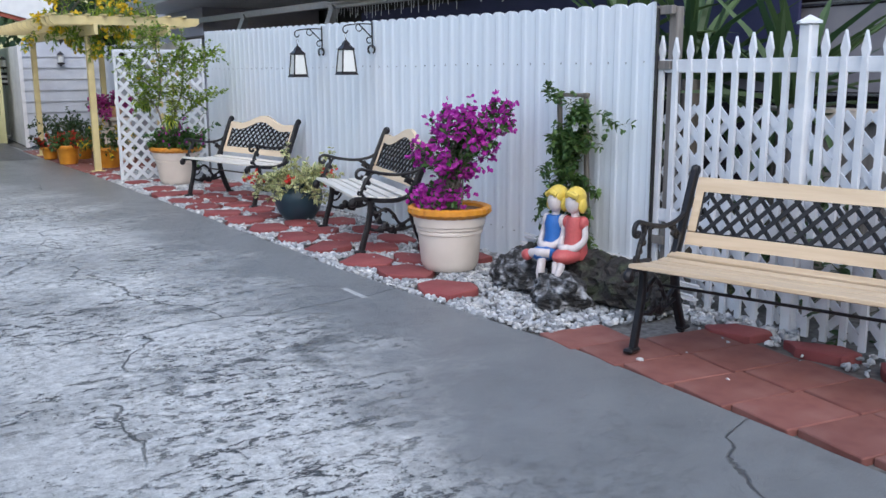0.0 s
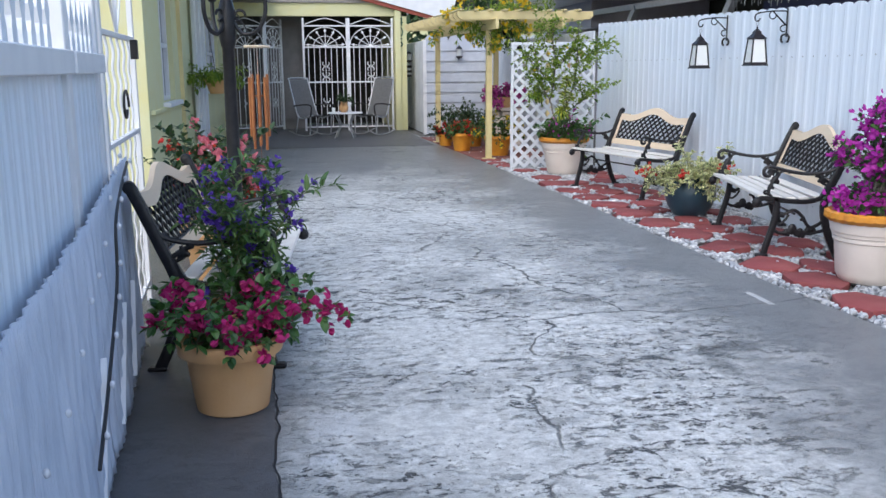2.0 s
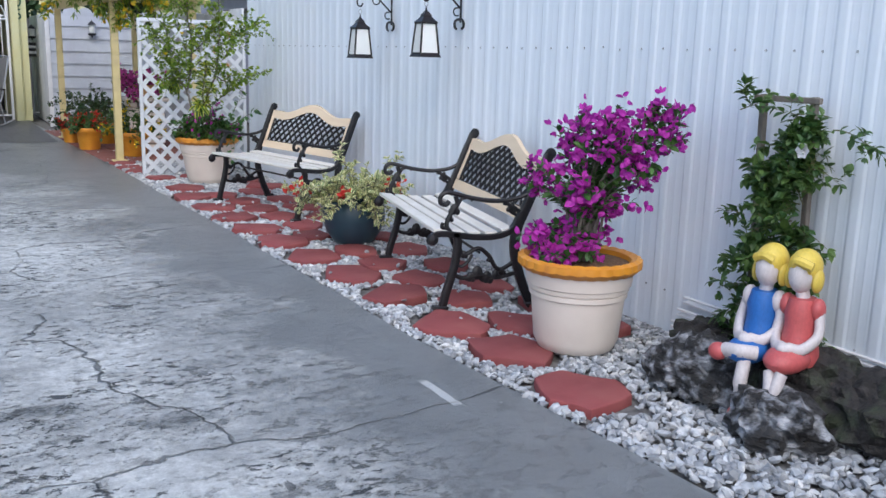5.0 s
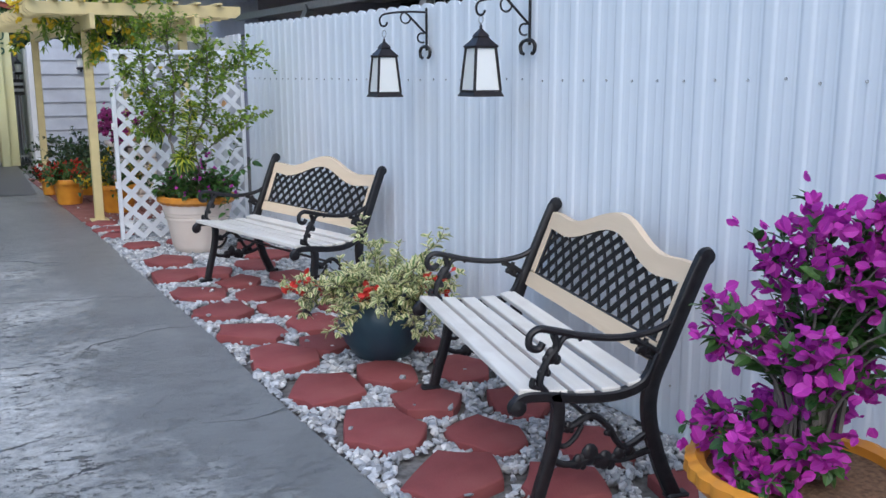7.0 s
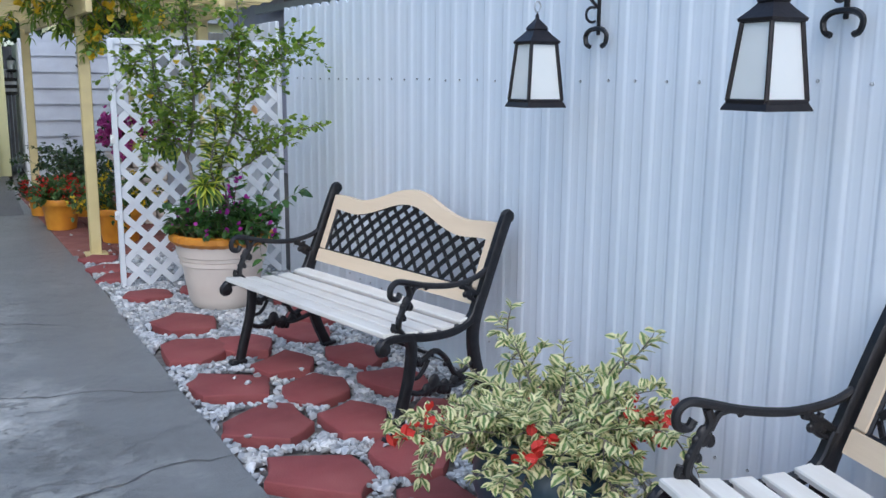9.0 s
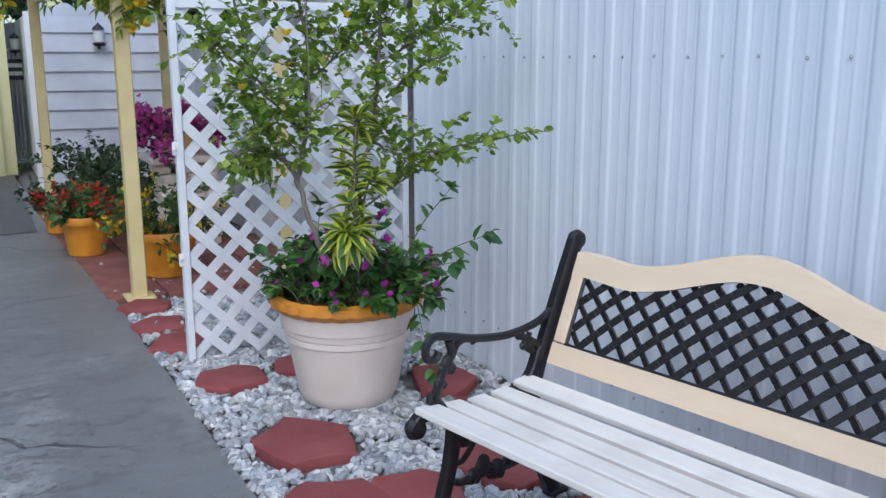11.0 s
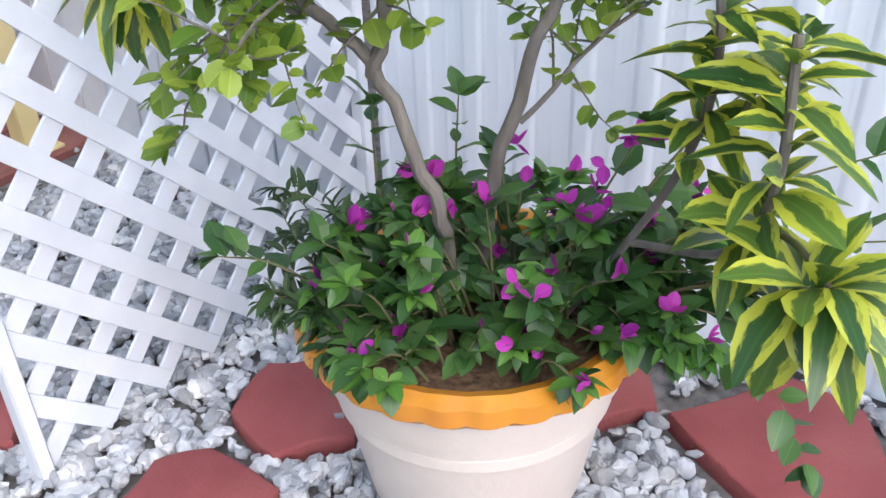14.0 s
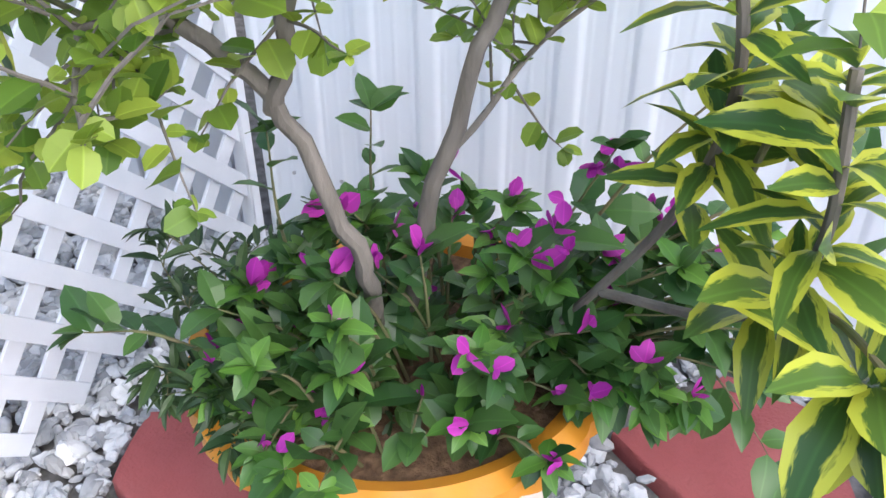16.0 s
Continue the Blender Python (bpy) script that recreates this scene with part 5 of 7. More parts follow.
bushy(pe2, None, fan(14, (0, 0), 0.27, 0.30, 0.30, 0.66, 0.4, 0.8, (0.0, 0), 0.10), OVATE, L_DARK, 0.055, 0.026, PETAL, F_SCAR, 0.034, 0.10, 4, r0=0.005, skip=0.1)
pe2.matrix_world = pose(-0.16, 8.35, 0.006)


# ---------------------------------------------------------------- lanterns on the fence
def lantern_set(y, label, drop=0.0):
    t = thing("hanging_lantern", label, "lantern", "fence lanterns")
    x = fx(y) - 0.024
    br = part("bracket", Geo().bar((x, y, 1.565), (x, y, 1.80), 0.016, 0.010).tube(spline([(x - 0.004, y, 1.775), (x - 0.12, y, 1.775), (x - 0.25, y, 1.76), (x - 0.285, y, 1.735), (x - 0.28, y, 1.70), (x - 0.255, y, 1.695), (x - 0.24, y, 1.715)], 5), 0.006, 6)
              .tube([(x - 0.006, y, 1.66), (x - 0.13, y, 1.772)], 0.006, 6)
              .tube([(x - 0.13 - 0.03 * math.sin(a), y, 1.742 + 0.03 * math.cos(a)) for a in np.linspace(0, 4.6, 18)], 0.005, 6)
              .tube([(x - 0.03 - 0.026 * math.sin(a), y, 1.635 - 0.026 * math.cos(a)) for a in np.linspace(-0.6, 3.6, 16)], 0.005, 6)
              .tube(spline([(x - 0.01, y - 0.035, 1.525), (x - 0.01, y - 0.055, 1.535), (x - 0.01, y - 0.06, 1.565), (x - 0.01, y - 0.03, 1.585), (x - 0.01, y + 0.03, 1.585), (x - 0.01, y + 0.06, 1.565), (x - 0.01, y + 0.055, 1.535), (x - 0.01, y + 0.035, 1.525)], 5), 0.009, 6), IRON, t, "black scrolled wall bracket")
    cx, cz = x - 0.262, 1.60 - drop
    part("hook", Geo().tube([(cx + 0.012 * math.cos(a), y, cz + 0.075 + 0.018 * math.sin(a)) for a in np.linspace(0, 6.28, 14)], 0.003, 5), GREYMETAL, t)
    a0 = radians(-2)

    def ring(h, z):
        return [(cx + 0.70 * h * math.sqrt(2) * math.cos(a0 + math.pi / 4 + math.pi / 2 * k), y + 0.70 * h * math.sqrt(2) * math.sin(a0 + math.pi / 4 + math.pi / 2 * k), z) for k in range(4)]

    def loft(levels):
        v = [p for h, z in levels for p in ring(h, z)]
        f = [(4 * j + k, 4 * j + (k + 1) % 4, 4 * j + 4 + (k + 1) % 4, 4 * j + 4 + k) for j in range(len(levels) - 1) for k in range(4)]
        f += [(3, 2, 1, 0), tuple(4 * (len(levels) - 1) + k for k in range(4))]
        return Geo().add(v, f)

    zb, zt = 1.345 - drop, 1.550 - drop
    part("roof", loft([(0.082, zt), (0.085, zt + 0.008), (0.055, zt + 0.030), (0.037, zt + 0.046), (0.041, zt + 0.050), (0.037, zt + 0.058), (0.014, zt + 0.078), (0.007, zt + 0.085), (0.007, zt + 0.095), (0.001, zt + 0.106)]), IRONB, t, "dark bronze lantern roof")
    part("base", loft([(0.112, zb - 0.012), (0.110, zb - 0.006), (0.100, zb + 0.008), (0.098, zb + 0.012)]), IRONB, t)
    lo, hi = ring(0.096, zb + 0.010), ring(0.071, zt + 0.002)
    g = Geo()
    for k in range(4):
        g.bar(lo[k], hi[k], 0.012, 0.012)
        g.bar(lo[k], lo[(k + 1) % 4], 0.010, 0.014)
        g.bar(hi[k], hi[(k + 1) % 4], 0.010, 0.010)
    part("frame", g, IRONB, t)
    lo, hi = ring(0.0925, zb + 0.014), ring(0.068, zt)
    for k in range(4):
        a, b, c, d = lo[k], lo[(k + 1) % 4], hi[(k + 1) % 4], hi[k]
        inn = [tuple(Vector(p) + (Vector((cx, y, p[2])) - Vector(p)) * 0.04) for p in (a, b, c, d)]
        part("pane", Geo().add([a, b, c, d, *inn], [(0, 1, 2, 3), (7, 6, 5, 4), (0, 4, 5, 1), (1, 5, 6, 2), (2, 6, 7, 3), (3, 7, 4, 0)]), FROST, t, "frosted glass pane", False)
    return t


lantern_set(9.85, "dark bronze lantern with frosted panes on a fence bracket", 0.022)
lantern_set(8.81, "dark bronze lantern with frosted panes on a fence bracket")


def small_sconce(name, x, y, z, label):
    t = thing(name, label, "lantern")
    part("back_plate", Geo().box((x, y, z + 0.12), (0.05, 0.02, 0.10)), IRON, t)
    part("cap", Geo().lathe([(0.07, 0.0), (0.05, 0.03), (0.015, 0.06), (0.0, 0.08)], 12, (x, y - 0.08, z + 0.12)), IRON, t)
    part("glass", Geo().lathe([(0.045, 0.0), (0.055, 0.13)], 12, (x, y - 0.08, z - 0.01)), FROST, t)
    part("tray", Geo().lathe([(0.0, -0.03), (0.05, -0.03), (0.075, 0.0), (0.05, 0.012), (0.0, 0.012)], 12, (x, y - 0.08, z - 0.025)), IRON, t)
    part("arm", Geo().bar((x, y, z - 0.06), (x, y - 0.08, z - 0.06), 0.02, 0.05), IRON, t)


small_sconce("wall_lantern", 3.86, SY - 0.03, 1.58, "black wall lantern on the shed siding")
small_sconce("gate_lantern", 3.12, 22.1, 1.52, "black lantern on the far gate")
sg = thing("hanging_sign", "small dark sign hanging on the far gate", "sign")
part("board", Geo().box((3.12, 22.12, 1.26), (0.30, 0.02, 0.26)), CABLE, sg)
for k in range(2):
    part("writing_bar", Geo().box((3.12, 22.105, 1.31 - 0.1 * k), (0.22, 0.006, 0.05)), GREYMETAL, sg)

# ---------------------------------------------------------------- street-style lamp post
lamp = thing("lamp_post", "black fluted lamp post with three glass lanterns", "lamp")
LX, LY = 0.16, 7.05
part("pole", Geo().lathe([(0.11, 0.0), (0.11, 0.03), (0.075, 0.06), (0.06, 0.22), (0.045, 0.27), (0.040, 0.30), (0.038, 1.0), (0.034, 1.45), (0.042, 1.47), (0.048, 1.50), (0.048, 1.66), (0.036, 1.71), (0.02, 1.73), (0.015, 1.78), (0.0, 1.80)], 20, (LX, LY, 0)), IRON, lamp)
for k, a in enumerate((-0.15, 2.0, 4.2)):
    dx, dy = math.cos(a), math.sin(a)
    arm = spline([(LX + dx * 0.03, LY + dy * 0.03, 1.60), (LX + dx * 0.09, LY + dy * 0.09, 1.53), (LX + dx * 0.17, LY + dy * 0.17, 1.55), (LX + dx * 0.215, LY + dy * 0.215, 1.63), (LX + dx * 0.22, LY + dy * 0.22, 1.72)], 6)
    ao = part("arm", Geo().tube(arm, 0.012, 8).tube([(LX + dx * (0.075 + 0.03 * math.cos(t)), LY + dy * (0.075 + 0.03 * math.cos(t)), 1.63 + 0.03 * math.sin(t)) for t in np.linspace(0, 5, 16)], 0.008, 6), IRON, lamp)
    c = (LX + dx * 0.22, LY + dy * 0.22, 1.72)
    part("lantern_cup", Geo().lathe([(0.0, -0.01), (0.02, 0.0), (0.035, 0.03), (0.075, 0.055), (0.08, 0.065), (0.065, 0.075), (0.0, 0.075)], 16, c), IRON, ao)
    part("lantern_glass", Geo().lathe([(0.058, 0.075), (0.085, 0.15), (0.088, 0.20), (0.075, 0.24)], 16, c), GLASS, ao, "clear lantern glass")
    g = Geo()
    for q in range(6):
        b = 2 * math.pi * q / 6
        g.tube([(c[0] + r * math.cos(b), c[1] + r * math.sin(b), c[2] + z) for r, z in ((0.062, 0.075), (0.090, 0.15), (0.093, 0.20), (0.080, 0.245))], 0.004, 5)
    part("lantern_ribs", g, IRON, ao)
    part("lantern_cap", Geo().lathe([(0.085, 0.24), (0.09, 0.25), (0.05, 0.31), (0.02, 0.33), (0.012, 0.37), (0.0, 0.38)], 16, c), IRON, ao)
    part("bulb", Geo().ball((c[0], c[1], c[2] + 0.15), (0.028, 0.028, 0.05), 10, 8), FROST, ao)
ch = thing("wind_chime", "copper tube wind chime hanging below a wooden disc", "wind chime")
CX, CY = 0.285, 8.05
part("disc", Geo().lathe([(0.0, 0.0), (0.085, 0.0), (0.09, 0.008), (0.085, 0.016), (0.0, 0.016)], 24, (CX, CY, 1.475)), CREAM, ch)
for k in range(8):
    a = 2 * math.pi * k / 8
    x, y = CX + 0.06 * math.cos(a), CY + 0.06 * math.sin(a)
    lt = 0.42 + 0.03 * (k % 4)
    to = part("tube", Geo().tube([(x, y, 1.30 - 0.02 * (k % 3)), (x, y, 1.30 - lt)], 0.010, 8), COPPER, ch)
    part("string", Geo().tube([(x, y, 1.475), (x, y, 1.28)], 0.0018, 4), GREYMETAL, ch)
part("clapper", Geo().lathe([(0.0, 0.0), (0.03, 0.0), (0.03, 0.012), (0.0, 0.012)], 12, (CX, CY, 1.15)).tube([(CX, CY, 1.475), (CX, CY, 0.62)], 0.002, 4).box((CX, CY, 0.62), (0.06, 0.006, 0.10)), COPPER, ch)
part("hanger", Geo().tube([(CX, CY, 1.49), (0.16, 7.6, 1.72), (LX, LY + 0.03, 1.68)], 0.004, 5), IRON, ch)
fern = thing("hanging_fern", "green fern in a hanging brown pot by the house", "potted plant")
part("pot", Geo().lathe([(0.10, 0.0), (0.16, 0.16), (0.17, 0.18), (0.14, 0.17), (0.0, 0.15)], 24, (-0.45, 14.1, 1.02)), TAN, fern)
bushy(fern, None, fan(26, (-0.45, 14.1), 1.18, 0.8, 0.25, 0.42, 1.2, 0.5, (0, 0), 0.1), LANCE, L_LIME, 0.07, 0.022, r0=0.004, skip=0.0)
part("hanger", Geo().tube([(-0.45, 14.1, 1.15), (-0.55, 14.1, 2.0), (-0.55, 14.1, 2.81)], 0.004, 5), IRON, fern)

# pots along the house side
for (x, y, n, fm_, lab) in ((-0.05, 9.0, 16, F_SCAR, "red flowering plant in a tan pot by the house"), (-0.20, 9.9, 14, F_WHITE, "white and red flowering plant in a pot by the house")):
    t = thing("potted_flowers", lab, "potted plant", "pots by the house")
    tan_pot(t, 0.27, 0.18, 0.12)
    bushy(t, None, fan(n, (0, 0), 0.24, 0.6, 0.25, 0.45, 0.4, 0.7, (0, 0), 0.1), OVATE, L_MID, 0.055, 0.028, PETAL, fm_, 0.034, 0.25, 4, r0=0.005, skip=0.1)
    t.matrix_world = pose(x, y, 0.006)


# ---------------------------------------------------------------- porch furniture
def rocker(m, label):
    c = thing("rocking_chair", label, "chair", "porch chairs")
    for sx in (-1, 1):
        x = sx * 0.27
        g = Geo()
        g.tube(spline([(x, -0.42, 0.10), (x, -0.2, 0.025), (x, 0.1, 0.02), (x, 0.42, 0.09)], 6), 0.013, 8)
        part("rocker", g, GREYMETAL, c)
        part("leg", Geo().tube([(x, -0.22, 0.035), (x, -0.25, 0.40)], 0.013, 8), GREYMETAL, c)
        part("leg", Geo().tube([(x, 0.22, 0.045), (x, 0.12, 0.40)], 0.013, 8), GREYMETAL, c)
        part("armrest", Geo().tube(spline([(x * 1.05, -0.27, 0.40), (x * 1.05, -0.30, 0.60), (x * 1.05, -0.1, 0.63), (x * 1.05, 0.24, 0.60)], 6), 0.014, 8), IRONB, c)
    g = Geo()
    g.tube(spline([(-0.25, -0.30, 0.42), (-0.25, 0.12, 0.37), (-0.25, 0.30, 0.75), (-0.24, 0.42, 1.08), (-0.20, 0.45, 1.14), (0.20, 0.45, 1.14), (0.24, 0.42, 1.08), (0.25, 0.30, 0.75), (0.25, 0.12, 0.37), (0.25, -0.30, 0.42)], 6), 0.014, 8)
    part("frame", g, GREYMETAL, c)
    v, f = [], []
    prof = spline([(0, -0.30, 0.42), (0, 0.10, 0.375), (0, 0.16, 0.44), (0, 0.30, 0.75), (0, 0.42, 1.08), (0, 0.44, 1.12)], 5)
    for p in prof:
        v += [(-0.235, p.y, p.z), (0.235, p.y, p.z), (-0.235, p.y + 0.006, p.z - 0.006), (0.235, p.y + 0.006, p.z - 0.006)]
    for i in range(len(prof) - 1):
        a, b = 4 * i, 4 * i + 4
        f += [(a, a + 1, b + 1, b), (a + 2, b + 2, b + 3, a + 3), (a, b, b + 2, a + 2), (a + 1, a + 3, b + 3, b + 1)]
    part("sling", Geo().add(v, f), MESHFAB, c, "grey mesh sling seat")
    c.matrix_world = m
    return c


c1 = rocker(pose(0.92, 20.2, 0.005, 0, 0, 38), "grey metal rocking chair with mesh sling on the porch")
c2 = copy_thing(c1, pose(2.12, 20.25, 0.005, 0, 0, -42))
tb = thing("side_table", "small round white metal table between the rocking chairs", "table")
part("tabletop", Geo().lathe([(0.0, 0.47), (0.33, 0.47), (0.345, 0.48), (0.335, 0.495), (0.0, 0.495)], 32, (1.52, 19.45, 0.005)), WHITE, tb)
for k in range(4):
    a = 0.6 + math.pi / 2 * k
    part("leg", Geo().tube(spline([(1.52 + 0.24 * math.cos(a), 19.45 + 0.24 * math.sin(a), 0.475), (1.52 + 0.14 * math.cos(a), 19.45 + 0.14 * math.sin(a), 0.25), (1.52 + 0.26 * math.cos(a), 19.45 + 0.26 * math.sin(a), 0.01)], 6), 0.013, 8), GREYMETAL, tb)
part("ring", Geo().tube([(1.52 + 0.15 * math.cos(a), 19.45 + 0.15 * math.sin(a), 0.25) for a in np.linspace(0, 6.28, 24)], 0.008, 6), GREYMETAL, tb)
vs = thing("vase", "small orange clay vase with a plant on the table", "vase")
part("body", Geo().lathe([(0.05, 0.0), (0.085, 0.05), (0.09, 0.11), (0.065, 0.17), (0.06, 0.19), (0.075, 0.205), (0.06, 0.2), (0.0, 0.18)], 24, (1.50, 19.45, 0.501)), TAN, vs)
bushy(vs, None, fan(8, (1.50, 19.45), 0.69, 0.7, 0.12, 0.28, 0.4, 0.5, (0, 0), 0.03), LANCE, L_DARK, 0.06, 0.03, r0=0.003)
cup = thing("cup", "white cup on the porch table", "cup")
part("body", Geo().lathe([(0.03, 0.0), (0.035, 0.09), (0.03, 0.085), (0.0, 0.01)], 16, (1.30, 19.40, 0.501)), WHITE, cup)


# ---------------------------------------------------------------- pergola plants and pots behind the lattice
def potted(name, x, y, h, r, label, lm_, lsize, n, ln, fm_=None, frate=0.5, fs=0.03, mat_=None, tmpl=None, spread=0.7, droop=0.6):
    t = thing(name, label, "potted plant", "pots under the pergola")
    tan_pot(t, h, r, r * 0.68, mat_ or ORANGE)
    bushy(t, None, fan(n, (0, 0), h - 0.04, spread, ln * 0.6, ln, droop, 0.4, (0, 0), r * 0.6), tmpl or OVATE, lm_, lsize, 0.026, PETAL if fm_ else None, fm_, fs, frate, 3, r0=0.004, skip=0.0)
    t.matrix_world = pose(x, y, 0.006)
    return t


potted("potted_geranium", 3.22, 16.2, 0.29, 0.19, "red geranium in an orange pot under the pergola", L_MID, 0.055, 16, 0.30, F_SCAR, 0.30, 0.03)
potted("potted_geranium", 3.12, 17.2, 0.20, 0.15, "low red flowers in an orange pot by the drive", L_DARK, 0.05, 14, 0.26, F_SCAR, 0.40, 0.03)
potted("potted_shrub", 3.62, 15.3, 0.30, 0.22, "leafy shrub with yellow flowers in an orange pot", L_MID, 0.05, 22, 0.42, F_YEL, 0.18, 0.028)
potted("potted_dark_shrub", 3.55, 17.0, 0.30, 0.22, "dark green bushy plant in an orange pot", L_DARK, 0.05, 30, 0.75, None)
potted("potted_dark_shrub", 3.50, 18.2, 0.30, 0.20, "dark green bushy plant in an orange pot", L_DARK, 0.05, 20, 0.55, None)
pl = thing("stone_pedestal", "rough stone pedestal holding petunias", "pedestal")
for k in range(9):
    gg = Geo()
    for q in range(4):
        gg.box((3.80 + 0.11 * q + 0.01 * R.normal(), 16.3 + 0.01 * R.normal(), 0.035 + 0.07 * k), (0.105, 0.36, 0.066), ch=0.012)
    part("stone", gg, POTW, pl)
part("cap", Geo().box((3.965, 16.3, 0.665), (0.58, 0.50, 0.05), ch=0.01), POTW, pl)
pt = thing("potted_petunia", "magenta petunias in a low pot on the pedestal", "potted plant")
part("pot", Geo().lathe([(0.12, 0.0), (0.20, 0.16), (0.20, 0.17), (0.0, 0.15)], 24), TAN, pt)
bushy(pt, None, fan(22, (0, 0), 0.14, 1.0, 0.22, 0.36, 0.7, 0.35, (0, 0), 0.14), OVATE, L_DARK, 0.04, 0.03, PETAL, F_PETU, 0.042, 0.85, 4, r0=0.003, skip=0.0)
pt.matrix_world = pose(3.95, 16.3, 0.69)
vine = thing("pergola_vine", "leafy vine with yellow flowers over the pergola", "vine")
tw = []
for k in range(46):
    tw.append(((2.95 + 0.95 * R.random(), 14.3 + 3.2 * R.random() ** 1.5, 2.12), rdir(1.0, 0.5), 0.35 + 0.35 * R.random(), 0.9))
for k in range(10):
    tw.append(((3.34 + 0.04 * R.normal(), 14.73 + 0.03 * R.normal(), 1.75 + 0.2 * R.random()), rdir(1.0, 0.1), 0.18 + 0.12 * R.random(), 1.2))
bushy(vine, None, tw, LANCE, L_LIME, 0.085, 0.03, PETAL, F_YEL, 0.05, 0.20, 4, r0=0.006, stem=BARK, skip=0.0)
for (x, y, z) in ((3.62, 14.75, 1.74), (3.9, 15.2, 1.6)):
    t = thing("hanging_pot", "small dark hanging pot with trailing leaves", "potted plant", "hanging pots")
    part("pot", Geo().lathe([(0.05, 0.0), (0.085, 0.10), (0.09, 0.11), (0.0, 0.10)], 18, (x, y, z)), IRONB, t)
    part("hanger", Geo().tube([(x, y, z + 0.10), (x, y, 2.0)], 0.003, 4), IRON, t)
    bushy(t, None, fan(9, (x, y), z + 0.1, 1.0, 0.12, 0.25, 1.6, 0.2, (0, 0), 0.05), OVATE, L_DARK, 0.04, 0.03, r0=0.003)

# terracotta plaques on the fence behind the lattice
for k, (y, z) in enumerate(((14.0, 1.52), (14.1, 1.12), (14.6, 1.35))):
    t = thing("clay_plaque", "orange clay wall ornament on the shed fence", "ornament", "clay ornaments")
    dd = Geo().lathe([(0.0, 0.0), (0.07, 0.0), (0.08, 0.015), (0.04, 0.03), (0.0, 0.035)], 18)
    part("disc", Geo().add(dd.v[0], dd.f, pose(4.507, y, z, 0, -90, 0)), TAN, t)
bf = thing("back_fence", "weathered pale board fence beside the pergola", "fence", kind="structure")
for k in range(38):
    part("board", Geo().box((4.52, 13.6 + 0.165 * k, 0.9), (0.025, 0.155, 1.8 + 0.02 * R.normal())), WHITEWOOD, bf)


# ---------------------------------------------------------------- potted tree by the lattice
tree = thing("potted_lime_tree", "lime tree, dracaena and bougainvillea together in beige pot with orange rim", "potted plant")
TM = pose(3.868, 12.68, 0.012)
white_pot(tree, 0.445, 0.300, 0.190)
tree.matrix_world = TM


def loc(*p):
    return Vector(p) - Vector((3.868, 12.68, 0.012))


def limb(pts, r0, r1, n=6):
    q = spline([loc(*p) for p in pts], n)
    k = len(q) - 1
    q = [p + Vector(R.normal(size=3)) * 0.003 for p in q]
    return q, [r0 + (r1 - r0) * i / k for i in range(k + 1)]


limbs = [
    ([(3.86, 12.72, 0.41), (3.79, 12.67, 0.57), (3.72, 12.65, 0.74), (3.68, 12.72, 0.94), (3.64, 12.81, 1.03), (3.60, 12.88, 1.14), (3.58, 12.93, 1.32), (3.52, 12.91, 1.62)], 0.014, 0.005),
    ([(3.682, 12.715, 0.92), (3.71, 12.70, 1.05), (3.74, 12.70, 1.35), (3.71, 12.72, 1.75), (3.75, 12.72, 1.95)], 0.012, 0.004),
    ([(3.90, 12.70, 0.41), (3.845, 12.62, 0.70), (3.855, 12.565, 0.92), (3.925, 12.53, 1.10), (3.98, 12.56, 1.40), (3.98, 12.56, 1.85)], 0.014, 0.005),
    ([(3.92, 12.53, 1.09), (4.05, 12.50, 1.03), (4.14, 12.20, 1.09), (4.25, 11.80, 1.17)], 0.007, 0.002),
    ([(4.019, 12.59, 1.25), (4.019, 12.33, 1.36), (3.969, 11.98, 1.41)], 0.006, 0.002),
    ([(3.719, 12.83, 0.975), (3.539, 12.80, 1.05), (3.409, 12.68, 1.02)], 0.006, 0.002),
    ([(3.754, 12.74, 1.1), (3.589, 12.63, 1.22), (3.429, 12.53, 1.36)], 0.006, 0.002),
    ([(3.759, 12.76, 1.3), (3.909, 12.68, 1.48), (3.949, 12.53, 1.66)], 0.006, 0.002),
    ([(3.629, 12.94, 1.3), (3.449, 12.82, 1.42), (3.349, 12.70, 1.52)], 0.006, 0.002),
    ([(4.029, 12.58, 1.4), (4.189, 12.50, 1.52), (4.309, 12.36, 1.62)], 0.006, 0.002),
    ([(3.709, 12.74, 1.7), (3.569, 12.63, 1.8), (3.489, 12.54, 1.88)], 0.005, 0.002),
    ([(3.889, 12.60, 0.8), (4.039, 12.53, 0.92), (4.149, 12.38, 1.02)], 0.005, 0.002),
]
gl, lm, twigs_ = Geo(), [], []
for k, (pts, r0, r1) in enumerate(limbs):
    q, rs = limb(pts, r0, r1)
    ob = part("branch", Geo().tube(q, rs, 9), BARK, tree)
    n = len(q)
    lo_ = 0.55 if k in (0, 2) else 0.2
    for i in range(int(n * lo_), n - 1):
        for w in range(4 if k in (1, 2, 7, 9) else 2):
            if R.random() < 0.85:
                d = (q[min(i + 1, n - 1)] - q[i]).normalized() * 0.5 + rdir(0.9, 0.15)
                ln = (0.10 + 0.16 * R.random()) * (0.45 if k in (3, 4) else 1.0)
                tp = twig(q[i], d, ln, 0.4, 0.2, 5)
                twigs_.append(tp)
                lm += along(tp, 0.0135, 0.030, vary=0.35, up=0.25)
    lm += along(q[int(n * 0.6):], 0.020, 0.030, up=0.2)
for tp in twigs_:
    gl.tube(tp, [0.0024, 0.0022, 0.0019, 0.0016, 0.0012, 0.0008], 4)
